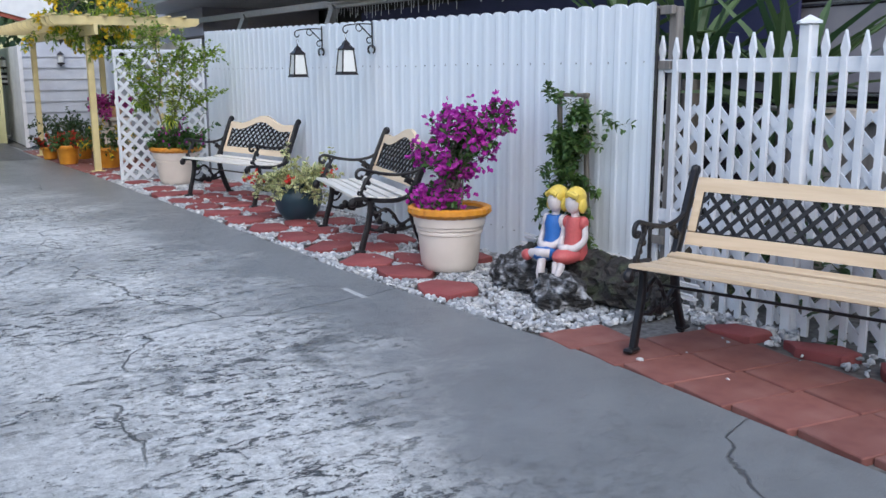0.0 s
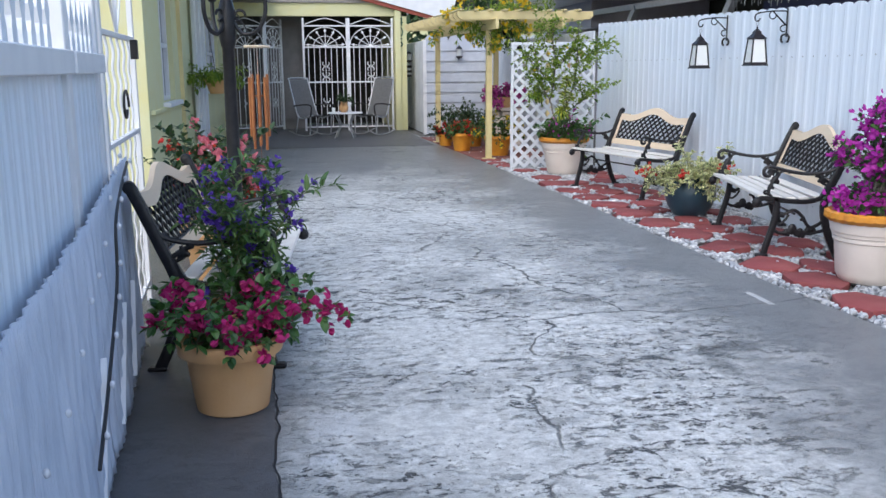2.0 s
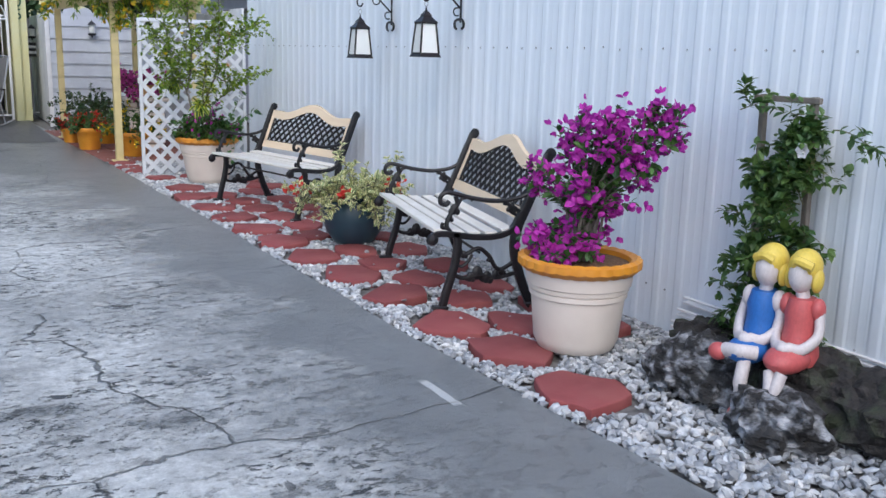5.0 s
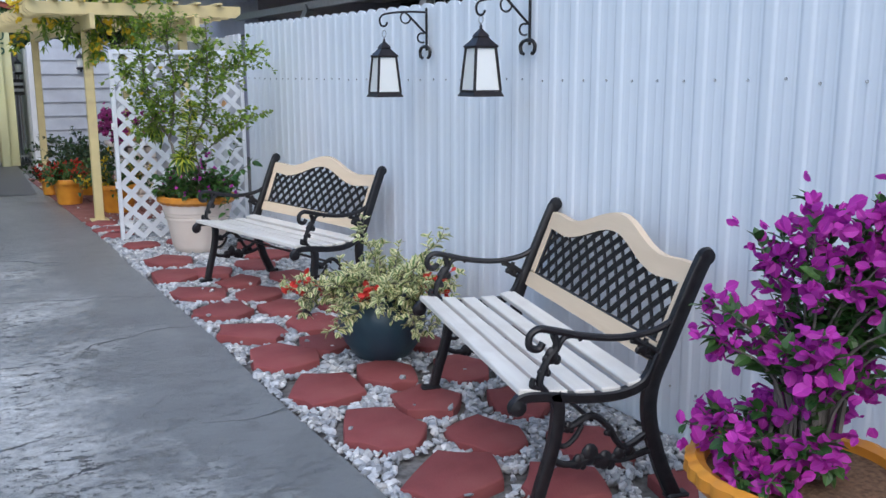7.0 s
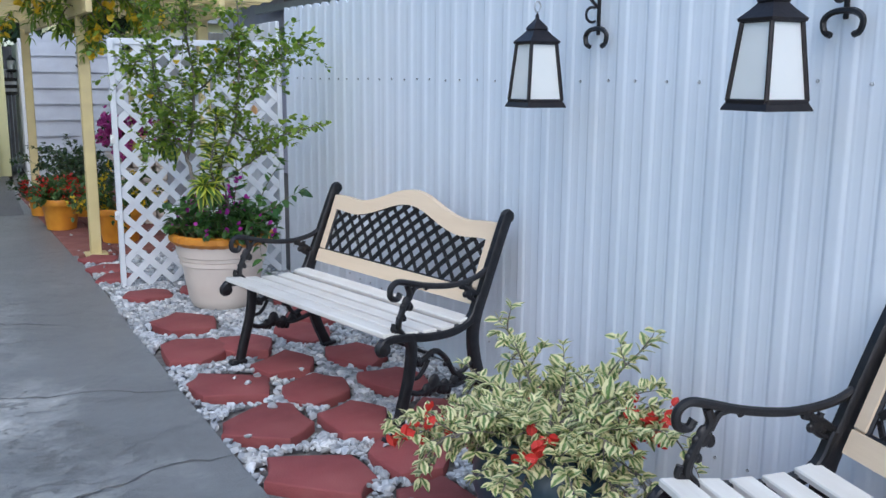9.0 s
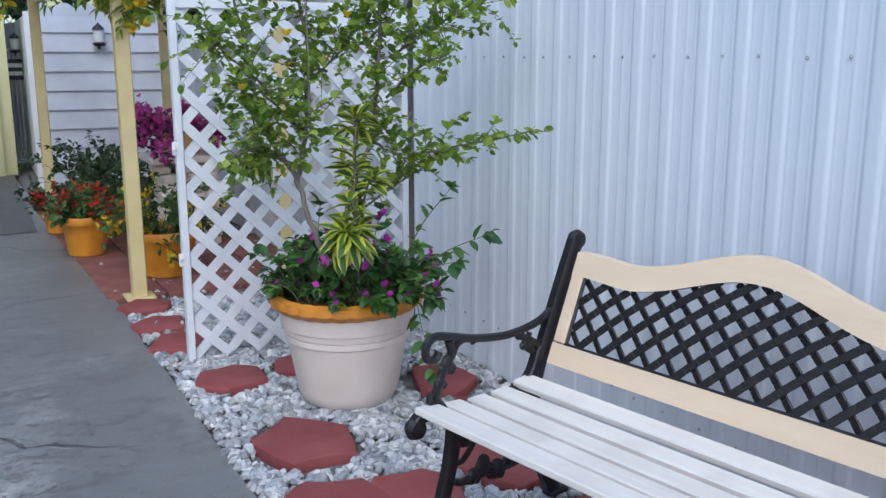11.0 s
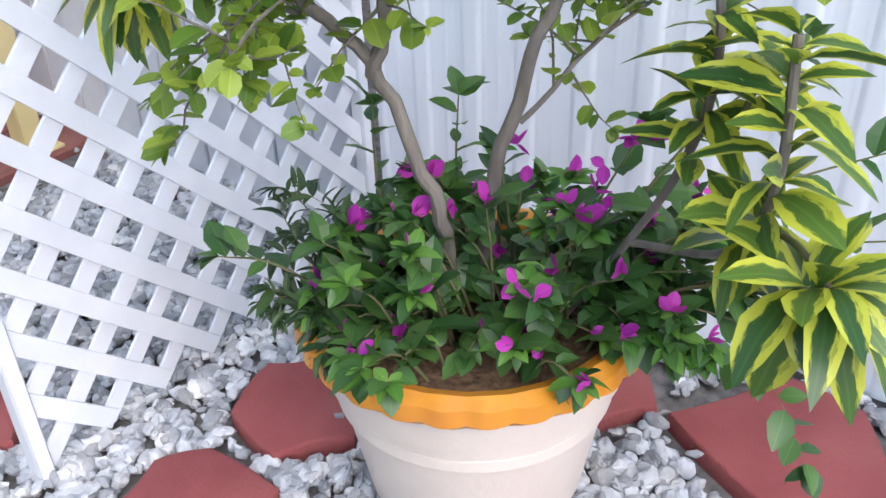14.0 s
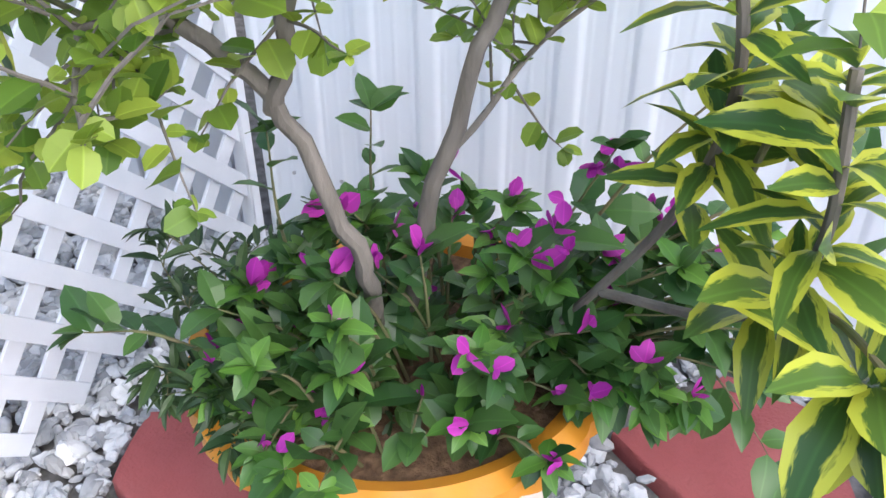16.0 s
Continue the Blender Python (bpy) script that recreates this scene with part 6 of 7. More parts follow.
tagged(part("twig_tangle", gl, BARK, tree), "", "", "", "stuff")
lm = [m_ for m_ in lm if m_.translation.x + 3.868 < fx(12.5) - 0.03]
tagged(part("foliage", leaves(Geo(), ROUND, lm), L_LIME, tree, smooth=False), "", "", "", "stuff")
# a few yellow trumpet flowers
for p in ((3.741, 12.95, 1.359), (3.62, 12.58, 1.48), (3.86, 12.58, 1.55), (3.5, 12.78, 1.28)):
    fm = [aim(loc(*p), (math.cos(a), math.sin(a), 0.7), 0.035, 0) for a in np.linspace(0, 5.1, 5)]
    part("yellow_flower", leaves(Geo(), PETAL, fm), F_YEL, tree, "yellow trumpet flower", False)

# bougainvillea round the foot: each near leaf a piece of its own
BLEAF = [leaves(Geo(), leaf_template(wd, fo, cu), [Matrix.Identity(4)]).mesh("leaf", L_BOUG, True) for wd, fo, cu in ((0.66, 0.25, 0.3), (0.60, 0.4, 0.5), (0.72, 0.15, 0.2))]
TLEAF = [leaves(Geo(), leaf_template(wd, fo, cu), [Matrix.Identity(4)]).mesh("young_leaf", L_YOUNG, True) for wd, fo, cu in ((0.60, 0.3, 0.35), (0.54, 0.4, 0.5))]
BRACT = leaves(Geo(), PETAL, [Matrix.Identity(4)]).mesh("bract", F_MAG, True)
under = thing("bougainvillea_shrub", "low bougainvillea with magenta bracts round the tree's foot", "shrub")
under.matrix_world = TM
gs, lm, fm, tips = Geo(), [], [], []
for k in range(125):
    lobe = ((3.829, 12.63, 0.54), (0.30, 0.29, 0.19)) if k < 88 else ((3.989, 12.30, 0.56), (0.16, 0.20, 0.17))
    v = rdir(1.0, 0.15) * (0.45 + 0.55 * R.random() ** 0.5)
    tgt = Vector([c + r_ * w for c, r_, w in zip(lobe[0], lobe[1], v)])
    tgt.z = max(tgt.z, 0.50)
    aa, rr = 6.28 * R.random(), 0.17 * R.random() ** 0.5
    st = Vector((3.868 + rr * math.cos(aa), 12.62 + rr * math.sin(aa), 0.41))
    st = st * 0.45 + Vector((tgt.x, tgt.y, 0.41)) * 0.55 if k < 88 else Vector((3.919, 12.50, 0.42))
    if (st.xy - Vector((3.868, 12.68))).length > 0.22:
        st.xy = Vector((3.868, 12.68)) + (st.xy - Vector((3.868, 12.68))).normalized() * 0.22
    mid = (st + tgt) / 2 + Vector((0, 0, 0.05))
    pts = spline([loc(*st), loc(*mid), loc(*tgt)], 4)
    gs.tube(pts, [0.0035 * (1 - 0.08 * i) for i in range(len(pts))], 5)
    lm += along(pts[2:], 0.025, 0.054, up=0.35)
    e_, d_ = pts[-1], (pts[-1] - pts[-2]).normalized()
    if R.random() < 0.6:
        for w in range(5):
            s_ = Vector((math.cos(1.26 * w + k), math.sin(1.26 * w + k), 0.25)) + d_ * 0.5
            tips.append(aim(e_, s_, 0.042 * (0.75 + 0.5 * R.random()), 0.3 * R.normal()))
    if R.random() < 0.55:
        bract_tuft(fm, e_ + Vector((R.normal() * 0.012, R.normal() * 0.012, 0.012)), 0.028, 3)
for pts0 in ([(4.0, 12.55, 0.45), (4.06, 12.40, 0.74), (4.124, 12.25, 0.925)], [(4.0, 12.53, 0.45), (4.10, 12.30, 0.66), (4.19, 12.08, 0.775)], [(3.98, 12.50, 0.45), (4.0, 12.26, 0.62), (4.04, 12.04, 0.695)], [(3.90, 12.55, 0.45), (3.90, 12.48, 0.66), (3.905, 12.40, 0.84)], [(3.98, 12.50, 0.45), (4.0, 12.33, 0.52), (3.97, 12.18, 0.42), (3.97, 12.10, 0.28)], [(3.72, 12.80, 0.45), (3.64, 12.92, 0.56), (3.58, 12.99, 0.585)], [(3.78, 12.75, 0.45), (3.80, 12.82, 0.66), (3.82, 12.84, 0.80)], [(3.92, 12.72, 0.45), (3.94, 12.76, 0.64), (3.95, 12.76, 0.79)]):
    q = [p for p in spline([loc(*p) for p in pts0], 6)]
    gs.tube(q, [0.004 * (1 - 0.06 * i) for i in range(len(q))], 5)
    lm += along(q[3:], 0.024, 0.056, up=0.2)
for p in ((3.90, 12.41, 0.82), (3.91, 12.43, 0.78), (3.895, 12.45, 0.75), (3.87, 12.47, 0.72)):
    for w in range(2):
        bract_tuft(fm, loc(*p) + Vector(R.normal(size=3)) * 0.018, 0.026, 3)
part("stem_tangle", gs, GREENSTEM, under)
lm.sort(key=lambda m_: m_.translation.y + m_.translation.x)
for i, m_ in enumerate(lm[:300]):
    o = part("leaf", BLEAF[i % 3], None, under)
    o.matrix_local = m_
if len(lm) > 300:
    tagged(part("foliage", leaves(Geo(), OVATE, lm[300:]), L_BOUG, under, smooth=False), "", "", "", "stuff")
for i, m_ in enumerate(tips):
    o = part("young_leaf", TLEAF[i % 2], None, under)
    o.matrix_local = m_
for m_ in fm[:300]:
    o = part("bract", BRACT, None, under)
    o.matrix_local = m_
dk = thing("small_leaf_shrub", "small dark-leaved shrub in the tree's pot", "shrub")
bushy(dk, None, fan(14, (-0.10, 0.16), 0.41, 0.5, 0.14, 0.26, 0.4, 0.6, (-0.1, 0.1), 0.08), LANCE, L_DARK, 0.042, 0.012, r0=0.003)
dk.matrix_world = TM

# yellow-edged dracaena
dr = thing("dracaena", "yellow-edged dracaena with leaning stems in the tree's pot", "shrub")
dr.matrix_world = TM
DLEAF = [leaves(Geo(), leaf_template(wd, fo, cu, st=(0, 0.15, 0.35, 0.6, 0.82, 1.0), w=(0.0, 0.35, 0.75, 1.0, 0.72, 0.0)), [Matrix.Identity(4)]).mesh("leaf", L_DRAC, True) for wd, fo, cu in ((0.50, 0.30, 0.7), (0.54, 0.22, 0.4), (0.46, 0.35, 1.0))]


def rosette(c, axis, n, size, stem_from):
    ax = Vector(axis).normalized()
    q = spline([loc(*stem_from), (loc(*stem_from) + loc(*c)) / 2 + Vector((0, 0, 0.03)), loc(*c)], 6)
    part("stem", Geo().tube(q, 0.004, 8), GREENSTEM, dr)
    u = ax.orthogonal().normalized()
    w = ax.cross(u)
    for k in range(n):
        a = 2.4 * k
        e = 1.15 - 1.25 * k / n
        d = (u * math.cos(a) + w * math.sin(a)) * math.cos(e) + ax * math.sin(e)
        o = part("leaf", DLEAF[k % 3], None, dr)
        o.matrix_local = aim(loc(*c) - ax * 0.05 * k / n, d + Vector((0, 0, 0.1)), size * (0.75 + 0.25 * k / n) * (1 + 0.08 * R.normal()), 0.2 * R.normal())


def leafy(pts, size, lo):
    """A stem clothed with arching leaves over its upper part."""
    q = spline([loc(*p) for p in pts], 10)
    part("stem", Geo().tube(q, 0.006, 8), BARK, dr)
    for k in range(int(len(q) * lo), len(q)):
        ax = (q[k] - q[k - 1]).normalized()
        u = ax.orthogonal().normalized()
        w = ax.cross(u)
        for j in range(2):
            a = 2.4 * (2 * k + j)
            d = u * math.cos(a) + w * math.sin(a) + ax * 0.75
            o = part("leaf", DLEAF[(k + j) % 3], None, dr)
            o.matrix_local = aim(q[k], d, size * (1 + 0.2 * R.normal()), 0.5 * R.normal())


leafy([(3.90, 12.55, 0.40), (3.86, 12.42, 0.62), (3.79, 12.30, 0.85), (3.75, 12.26, 1.02), (3.77, 12.30, 1.20)], 0.078, 0.52)
leafy([(3.84, 12.38, 0.68), (3.76, 12.22, 0.76), (3.70, 12.16, 0.90), (3.72, 12.17, 1.06)], 0.075, 0.40)
rosette((3.635, 12.07, 0.83), (-0.35, -0.7, 0.40), 22, 0.118, (3.74, 12.20, 0.80))
rosette((3.785, 12.31, 1.19), (-0.2, -0.3, 1.0), 14, 0.086, (3.77, 12.29, 1.08))
rosette((3.80, 12.20, 0.99), (0.35, -0.4, 0.7), 12, 0.080, (3.77, 12.24, 0.90))
rosette((3.656, 13.19, 0.99), (-0.3, -0.35, -0.1), 24, 0.125, (3.66, 12.88, 0.98))
rosette((3.54, 12.98, 1.30), (-0.2, -0.3, 0.6), 16, 0.10, (3.60, 12.92, 1.05))
# young lime shoot hanging in front of the dracaena
q = spline([loc(3.709, 12.74, 1.62), loc(3.649, 12.48, 1.66), loc(3.579, 12.23, 1.45), loc(3.554, 12.17, 1.14)], 6)
part("lime_twig", Geo().tube(q, [0.0028 - 0.0001 * i for i in range(len(q))], 6), BARK, tree)
for k in range(6):
    a = 1.57 * (k % 2) + 3.14 * (k // 2) + 0.3
    part("lime_leaf", leaves(Geo(), OVATE, [aim(q[-1] + Vector((0, 0, 0.022 * (k // 2))), (math.cos(a), math.sin(a), 0.05), 0.052 - 0.003 * k, 0.2 * R.normal())]), L_LIME, tree)

# ---------------------------------------------------------------- climbing plant on its trellis, rocks and statue
tr = thing("trellis", "brown wooden garden trellis against the fence", "trellis")
for y in (6.15, 5.89):
    part("upright", Geo().bar((4.60, y, 0.0), (4.55, y, 1.22), 0.028, 0.028), BARK, tr)
for z in (1.205, 0.9, 0.55):
    part("crossbar", Geo().bar((4.54, 5.85, z), (4.54, 6.19, z), 0.02, 0.025), BARK, tr)
cl = thing("climbing_plant", "dark green climbing plant on the wooden trellis", "vine")
tw = []
for k in range(105):
    z = 0.12 + 1.0 * R.random() ** 0.9
    yy = 5.95 + R.normal() * (0.09 - 0.03 * z)
    tw.append(((4.50, yy, z), (-0.5 * R.random() - 0.05, R.normal() * 0.8, 0.35 * R.normal() + 0.15), 0.09 + 0.12 * R.random(), 0.5))
tw += [((4.50, 5.75, 1.1), (-0.1, -1, 0.2), 0.28, 0.6), ((4.5, 5.83, 0.35), (-0.1, -1, 0.1), 0.30, 0.2), ((4.5, 6.15, 0.7), (-0.1, 1, 0.3), 0.10, 0.4), ((4.5, 6.18, 1.18), (0, 0.3, 1), 0.10, 0.4), ((4.5, 6.23, 1.15), (0, -1, 0.5), 0.22, 0.1), ((4.5, 5.78, 1.15), (0, 1, 0.4), 0.22, 0.1)]
bushy(cl, None, tw, OVATE, L_MID, 0.042, 0.016, r0=0.003, skip=0.0)
part("white_flower", leaves(Geo(), ROUND, [aim((4.40, 5.79, 1.02), (-0.8, math.cos(a), math.sin(a)), 0.038, 0, (-1, 0, 0)) for a in np.linspace(0, 5.2, 6)]), F_WHITE, cl, "pale pink flower", False)


def rock(name, c, s, material, seed, label):
    bm = bmesh.new()
    bmesh.ops.create_icosphere(bm, subdivisions=4, radius=1)
    for v_ in bm.verts:
        p = v_.co.copy()
        k = 1 + 0.28 * noise.noise(p * 1.3 + Vector((seed, 0, 0))) + 0.22 * noise.noise(p * 3.2 + Vector((seed, 3, 0))) + 0.20 * abs(noise.noise(p * 7 + Vector((seed, 7, 0)))) + 0.10 * noise.noise(p * 14)
        v_.co = Vector((p.x * s[0], p.y * s[1], max(p.z, -0.35) * s[2])) * k
    me = bpy.data.meshes.new(name)
    bm.to_mesh(me)
    bm.free()
    me.materials.append(material)
    ob = new(name, me)
    ob.location = c
    return tagged(ob, label, "rock", "rocks under the statue")


rock("rock", (4.14, 5.98, 0.09), (0.17, 0.22, 0.15), ROCKW, 1.0, "dark rock with white wash beside the statue")
rock("rock", (4.04, 5.50, 0.06), (0.15, 0.19, 0.12), ROCKW, 5.0, "black and white striped rock at the statue's feet")
rock("rock", (4.33, 5.62, 0.12), (0.20, 0.26, 0.17), ROCK, 9.0, "dark mossy rock under the statue")
rock("rock", (4.40, 5.26, 0.09), (0.21, 0.27, 0.17), ROCK, 13.0, "dark lava rock beside the statue")
rock("rock", (4.45, 6.25, 0.09), (0.14, 0.16, 0.12), ROCK, 17.0, "dark lava rock near the fence")


def statue():
    """Two seated figures painted blue and red, one mesh."""
    white, blue, red, yel = (0.72, 0.66, 0.66), (0.03, 0.16, 0.52), (0.60, 0.12, 0.12), (0.80, 0.60, 0.10)
    g, cols = Geo(), []

    def put(col, fn):
        n0 = g.n
        fn()
        cols.extend([col] * (g.n - n0))

    for s, dress, y0, hx in ((1, blue, 0.085, 0.0), (-1, red, -0.085, 0.01)):
        put(dress, lambda: g.add(*Geo_t([(0.078, 0.17), (0.086, 0.20), (0.070, 0.25), (0.062, 0.30), (0.066, 0.34), (0.052, 0.385), (0.0, 0.39)], y0)))
        put(dress, lambda: g.ball((-0.07, y0, 0.195), (0.115, 0.085, 0.045), 14, 10))
        put(white, lambda: g.tube([(0, y0, 0.375), (0, y0 - 0.01 * s, 0.42)], [0.028, 0.025], 10))
        put(white, lambda: g.ball((-0.008, y0 - 0.012 * s, 0.462), (0.056, 0.052, 0.062), 16, 12))
        put(yel, lambda: g.ball((0.012, y0 - 0.012 * s, 0.485), (0.068, 0.066, 0.058), 18, 12))
        put(yel, lambda: g.tube(spline([(-0.045, y0 + 0.03, 0.495), (-0.055, y0 - 0.012 * s, 0.51), (-0.045, y0 - 0.05, 0.495)], 5), 0.016, 8))
        for q in (-1, 1):
            put(yel, lambda: g.ball((0.01, y0 + q * 0.058 - 0.012 * s, 0.445), (0.035, 0.022, 0.040), 10, 8))
            put(dress if s < 0 else white, lambda: g.ball((0, y0 + q * 0.066, 0.355), (0.034, 0.030, 0.038), 10, 8))
            put(white, lambda: g.tube(spline([(0, y0 + q * 0.075, 0.345), (-0.02, y0 + q * 0.088, 0.275), (-0.075, y0 + q * 0.055, 0.235), (-0.105, y0 + q * 0.01, 0.238)], 5), 0.020, 10))
        put(white, lambda: g.ball((-0.11, y0, 0.236), (0.026, 0.034, 0.020), 10, 8))
    # legs: one figure crosses its leg
    put(white, lambda: g.tube(spline([(-0.14, 0.06, 0.175), (-0.165, 0.055, 0.10), (-0.155, 0.06, 0.01)], 5), [0.028] * 6 + [0.022] * 5, 10))
    put(white, lambda: g.tube(spline([(-0.12, 0.02, 0.20), (-0.16, 0.07, 0.205), (-0.15, 0.15, 0.195)], 5), 0.024, 10))
    put(red, lambda: g.ball((-0.155, 0.175, 0.185), (0.030, 0.042, 0.030), 12, 8))
    put(red, lambda: g.ball((-0.17, 0.06, 0.0), (0.045, 0.028, 0.032), 12, 8))
    put(white, lambda: g.tube(spline([(-0.15, -0.06, 0.165), (-0.175, -0.08, 0.10), (-0.165, -0.07, 0.05)], 5), 0.024, 10))
    put(white, lambda: g.tube(spline([(-0.15, -0.11, 0.165), (-0.18, -0.10, 0.10), (-0.175, -0.055, 0.06)], 5), 0.024, 10))
    put(red, lambda: g.ball((-0.185, -0.05, 0.035), (0.045, 0.026, 0.032), 12, 8))
    put(red, lambda: g.ball((-0.19, -0.085, 0.045), (0.045, 0.026, 0.030), 12, 8))
    me = g.mesh("garden_statue", STATUE, True)
    at = me.color_attributes.new("paint", "FLOAT_COLOR", "POINT")
    at.data.foreach_set("color", np.array([(*c, 1) for c in cols]).ravel())
    return me


def Geo_t(prof, y0):
    q = Geo().lathe(prof, 20, (0, y0, 0))
    return q.v[0], q.f


st = tagged(new("garden_statue", statue()), "painted garden statue of two seated figures on rocks", "statue")
st.matrix_world = pose(4.21, 5.66, 0.045, 0, 0, 14) @ Matrix.Diagonal((1.08, 0.90, 1.17, 1.0))

# ---------------------------------------------------------------- behind the fences: neighbour's house, car, greenery
nb = thing("neighbour_house", "low mauve neighbouring house with grey flat roof", "house", kind="structure")
part("wall", Geo().box((8.0, 22.0, 1.35), (2.6, 3.6, 2.7)), MAUVE, nb)
# long wall coloured near black for the shade under the neighbour's roof
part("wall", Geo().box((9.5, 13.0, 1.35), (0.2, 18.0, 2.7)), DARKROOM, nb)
part("roof", Geo().box((8.6, 14.9, 2.78), (6.0, 16.0, 0.14), ch=0.02), ROOF, nb)
part("soffit", Geo().box((7.3, 14.9, 2.69), (3.3, 15.9, 0.02)), WHITE, nb)
part("fascia", Geo().box((5.58, 14.9, 2.73), (0.03, 16.0, 0.13)), GREYMETAL, nb, "pale metal roof fascia")
part("beam", Geo().bar((6.5, 13.7, 2.32), (6.5, 20.9, 2.40), 0.08, 0.10), GREYMETAL, nb)
part("beam", Geo().bar((6.5, 6.0, 2.22), (6.5, 13.7, 2.30), 0.08, 0.10), GREYMETAL, nb)
for (ya, za, yb, zb) in ((17.1, 2.33, 17.9, 1.7), (13.5, 2.28, 14.0, 1.7)):
    part("brace", Geo().bar((6.48, ya, za), (6.48, yb, zb), 0.10, 0.12), GREYMETAL, nb)
part("awning_panel", Geo().bar((6.55, 17.7, 2.05), (6.55, 20.8, 2.05), 0.02, 0.7, up=(1, 0, 0)), GREYWOOD, nb)
part("awning", Geo().box((6.7, 9.8, 2.40), (1.6, 7.6, 0.05)), ROOF, nb)
part("tarp", Geo().box((6.75, 9.6, 1.75), (0.03, 7.2, 0.85)), TARP, nb, "dark blue tarp")
ic = thing("icicle_lights", "clear icicle string lights hanging under the eave", "lights")
g = Geo()
for k in range(90):
    y = 6.2 + 0.083 * k
    g.tube([(6.42, y, 2.24 + 0.01 * y * 0.1), (6.42 + 0.01 * R.normal(), y + 0.01 * R.normal(), 2.24 - 0.04 - 0.15 * R.random())], 0.004, 4)
g.tube([(6.42, 6.0, 2.27), (6.42, 13.7, 2.30)], 0.006, 5)
tagged(part("strands", g, BULB, ic), "", "", "", "stuff")

car = thing("parked_car", "dark parked van with chrome window trim behind the fence", "car")
prof = [(8.6, 0.35), (8.7, 0.7), (8.45, 1.02), (7.9, 1.15), (7.45, 1.62), (7.1, 1.86), (6.4, 1.96), (4.6, 1.96), (3.9, 1.90), (3.6, 1.5), (3.5, 0.9), (3.55, 0.35)]
n = len(prof)
v = []
for x, sh in ((7.0, 0.0), (6.92, 0.02), (6.92, 0.02), (8.7, 0.02), (8.6, 0.0)):
    v += [(x, y, z) for y, z in prof]
f = []
for j in range(4):
    f += [(j * n + k, j * n + (k + 1) % n, (j + 1) * n + (k + 1) % n, (j + 1) * n + k) for k in range(n)]
f += [tuple(range(n - 1, -1, -1)), tuple(4 * n + k for k in range(n))]
bodyc = part("body", Geo().add(v, f), CARPAINT, car)
wpoly = [(7.75, 1.18), (7.35, 1.60), (7.05, 1.76), (6.4, 1.82), (4.7, 1.82), (4.2, 1.74), (4.0, 1.2)]
part("window", Geo().add([(6.912, y, z) for y, z in wpoly] + [(6.905, y, z) for y, z in wpoly], [tuple(range(7)), tuple(range(13, 6, -1))] + [(k, k + 7, (k + 1) % 7 + 7, (k + 1) % 7) for k in range(7)]), PANE, bodyc)
part("chrome_trim", Geo().tube(spline([(6.90, y, z + 0.02) for y, z in wpoly[:6]], 5), 0.018, 6), CHROME, bodyc)
part("chrome_trim", Geo().tube([(6.90, 7.7, 1.16), (6.90, 4.1, 1.18)], 0.012, 6), CHROME, bodyc)
for y in (7.75, 4.5):
    wg = Geo().lathe([(0.0, -0.1), (0.30, -0.1), (0.34, -0.06), (0.34, 0.06), (0.30, 0.1), (0.0, 0.1)], 28)
    part("wheel", Geo().add(wg.v[0], wg.f, pose(6.98, y, 0.29, 0, 90, 0)), TYRE, car)
ledge = thing("concrete_ledge", "low grey block wall with a ledge behind the fence", "wall", kind="structure")
part("wall", Geo().box((5.9, 3.6, 0.5), (0.15, 4.2, 1.1)), GREYWOOD, ledge)
part("cap", Geo().box((5.88, 3.6, 1.08), (0.24, 4.2, 0.07)), POTW, ledge)
yc = thing("yucca", "spiky green yucca behind the picket fence", "shrub")
lm = []
for (x, y, z, n_) in ((5.35, 5.75, 1.15, 60), (5.5, 5.1, 1.0, 50), (5.3, 6.4, 1.3, 40)):
    for k in range(n_):
        lm.append(aim((x + 0.03 * R.normal(), y + 0.03 * R.normal(), z + 0.25 * R.random()), rdir(1.0, 0.7), 0.75 + 0.25 * R.random(), 0.3 * R.normal()))
lm = [m_ for m_ in lm if (m_ @ Vector((1, 0, 0))).x > 4.95]
part("trunk", Geo().tube([(5.35, 5.75, -0.05), (5.35, 5.75, 1.3)], 0.07, 10), BARK, yc)
part("trunk", Geo().tube([(5.5, 5.1, -0.05), (5.5, 5.1, 1.15)], 0.07, 10), BARK, yc)
part("trunk", Geo().tube([(5.3, 6.4, -0.05), (5.3, 6.4, 1.4)], 0.06, 10), BARK, yc)
tagged(part("leaves", leaves(Geo(), BLADE, lm), L_YUCCA, yc, smooth=False), "", "", "", "stuff")
hd = thing("shrub_bed", "dark low shrubs behind the picket lattice", "shrub")
tw = [((5.05 + 0.25 * R.random(), 2.0 + 3.2 * R.random(), -0.03), rdir(0.6, 1.0), 0.35 + 0.5 * R.random(), 0.3) for k in range(60)]
bushy(hd, None, tw, OVATE, L_DARK, 0.06, 0.03, r0=0.005, skip=0.0)

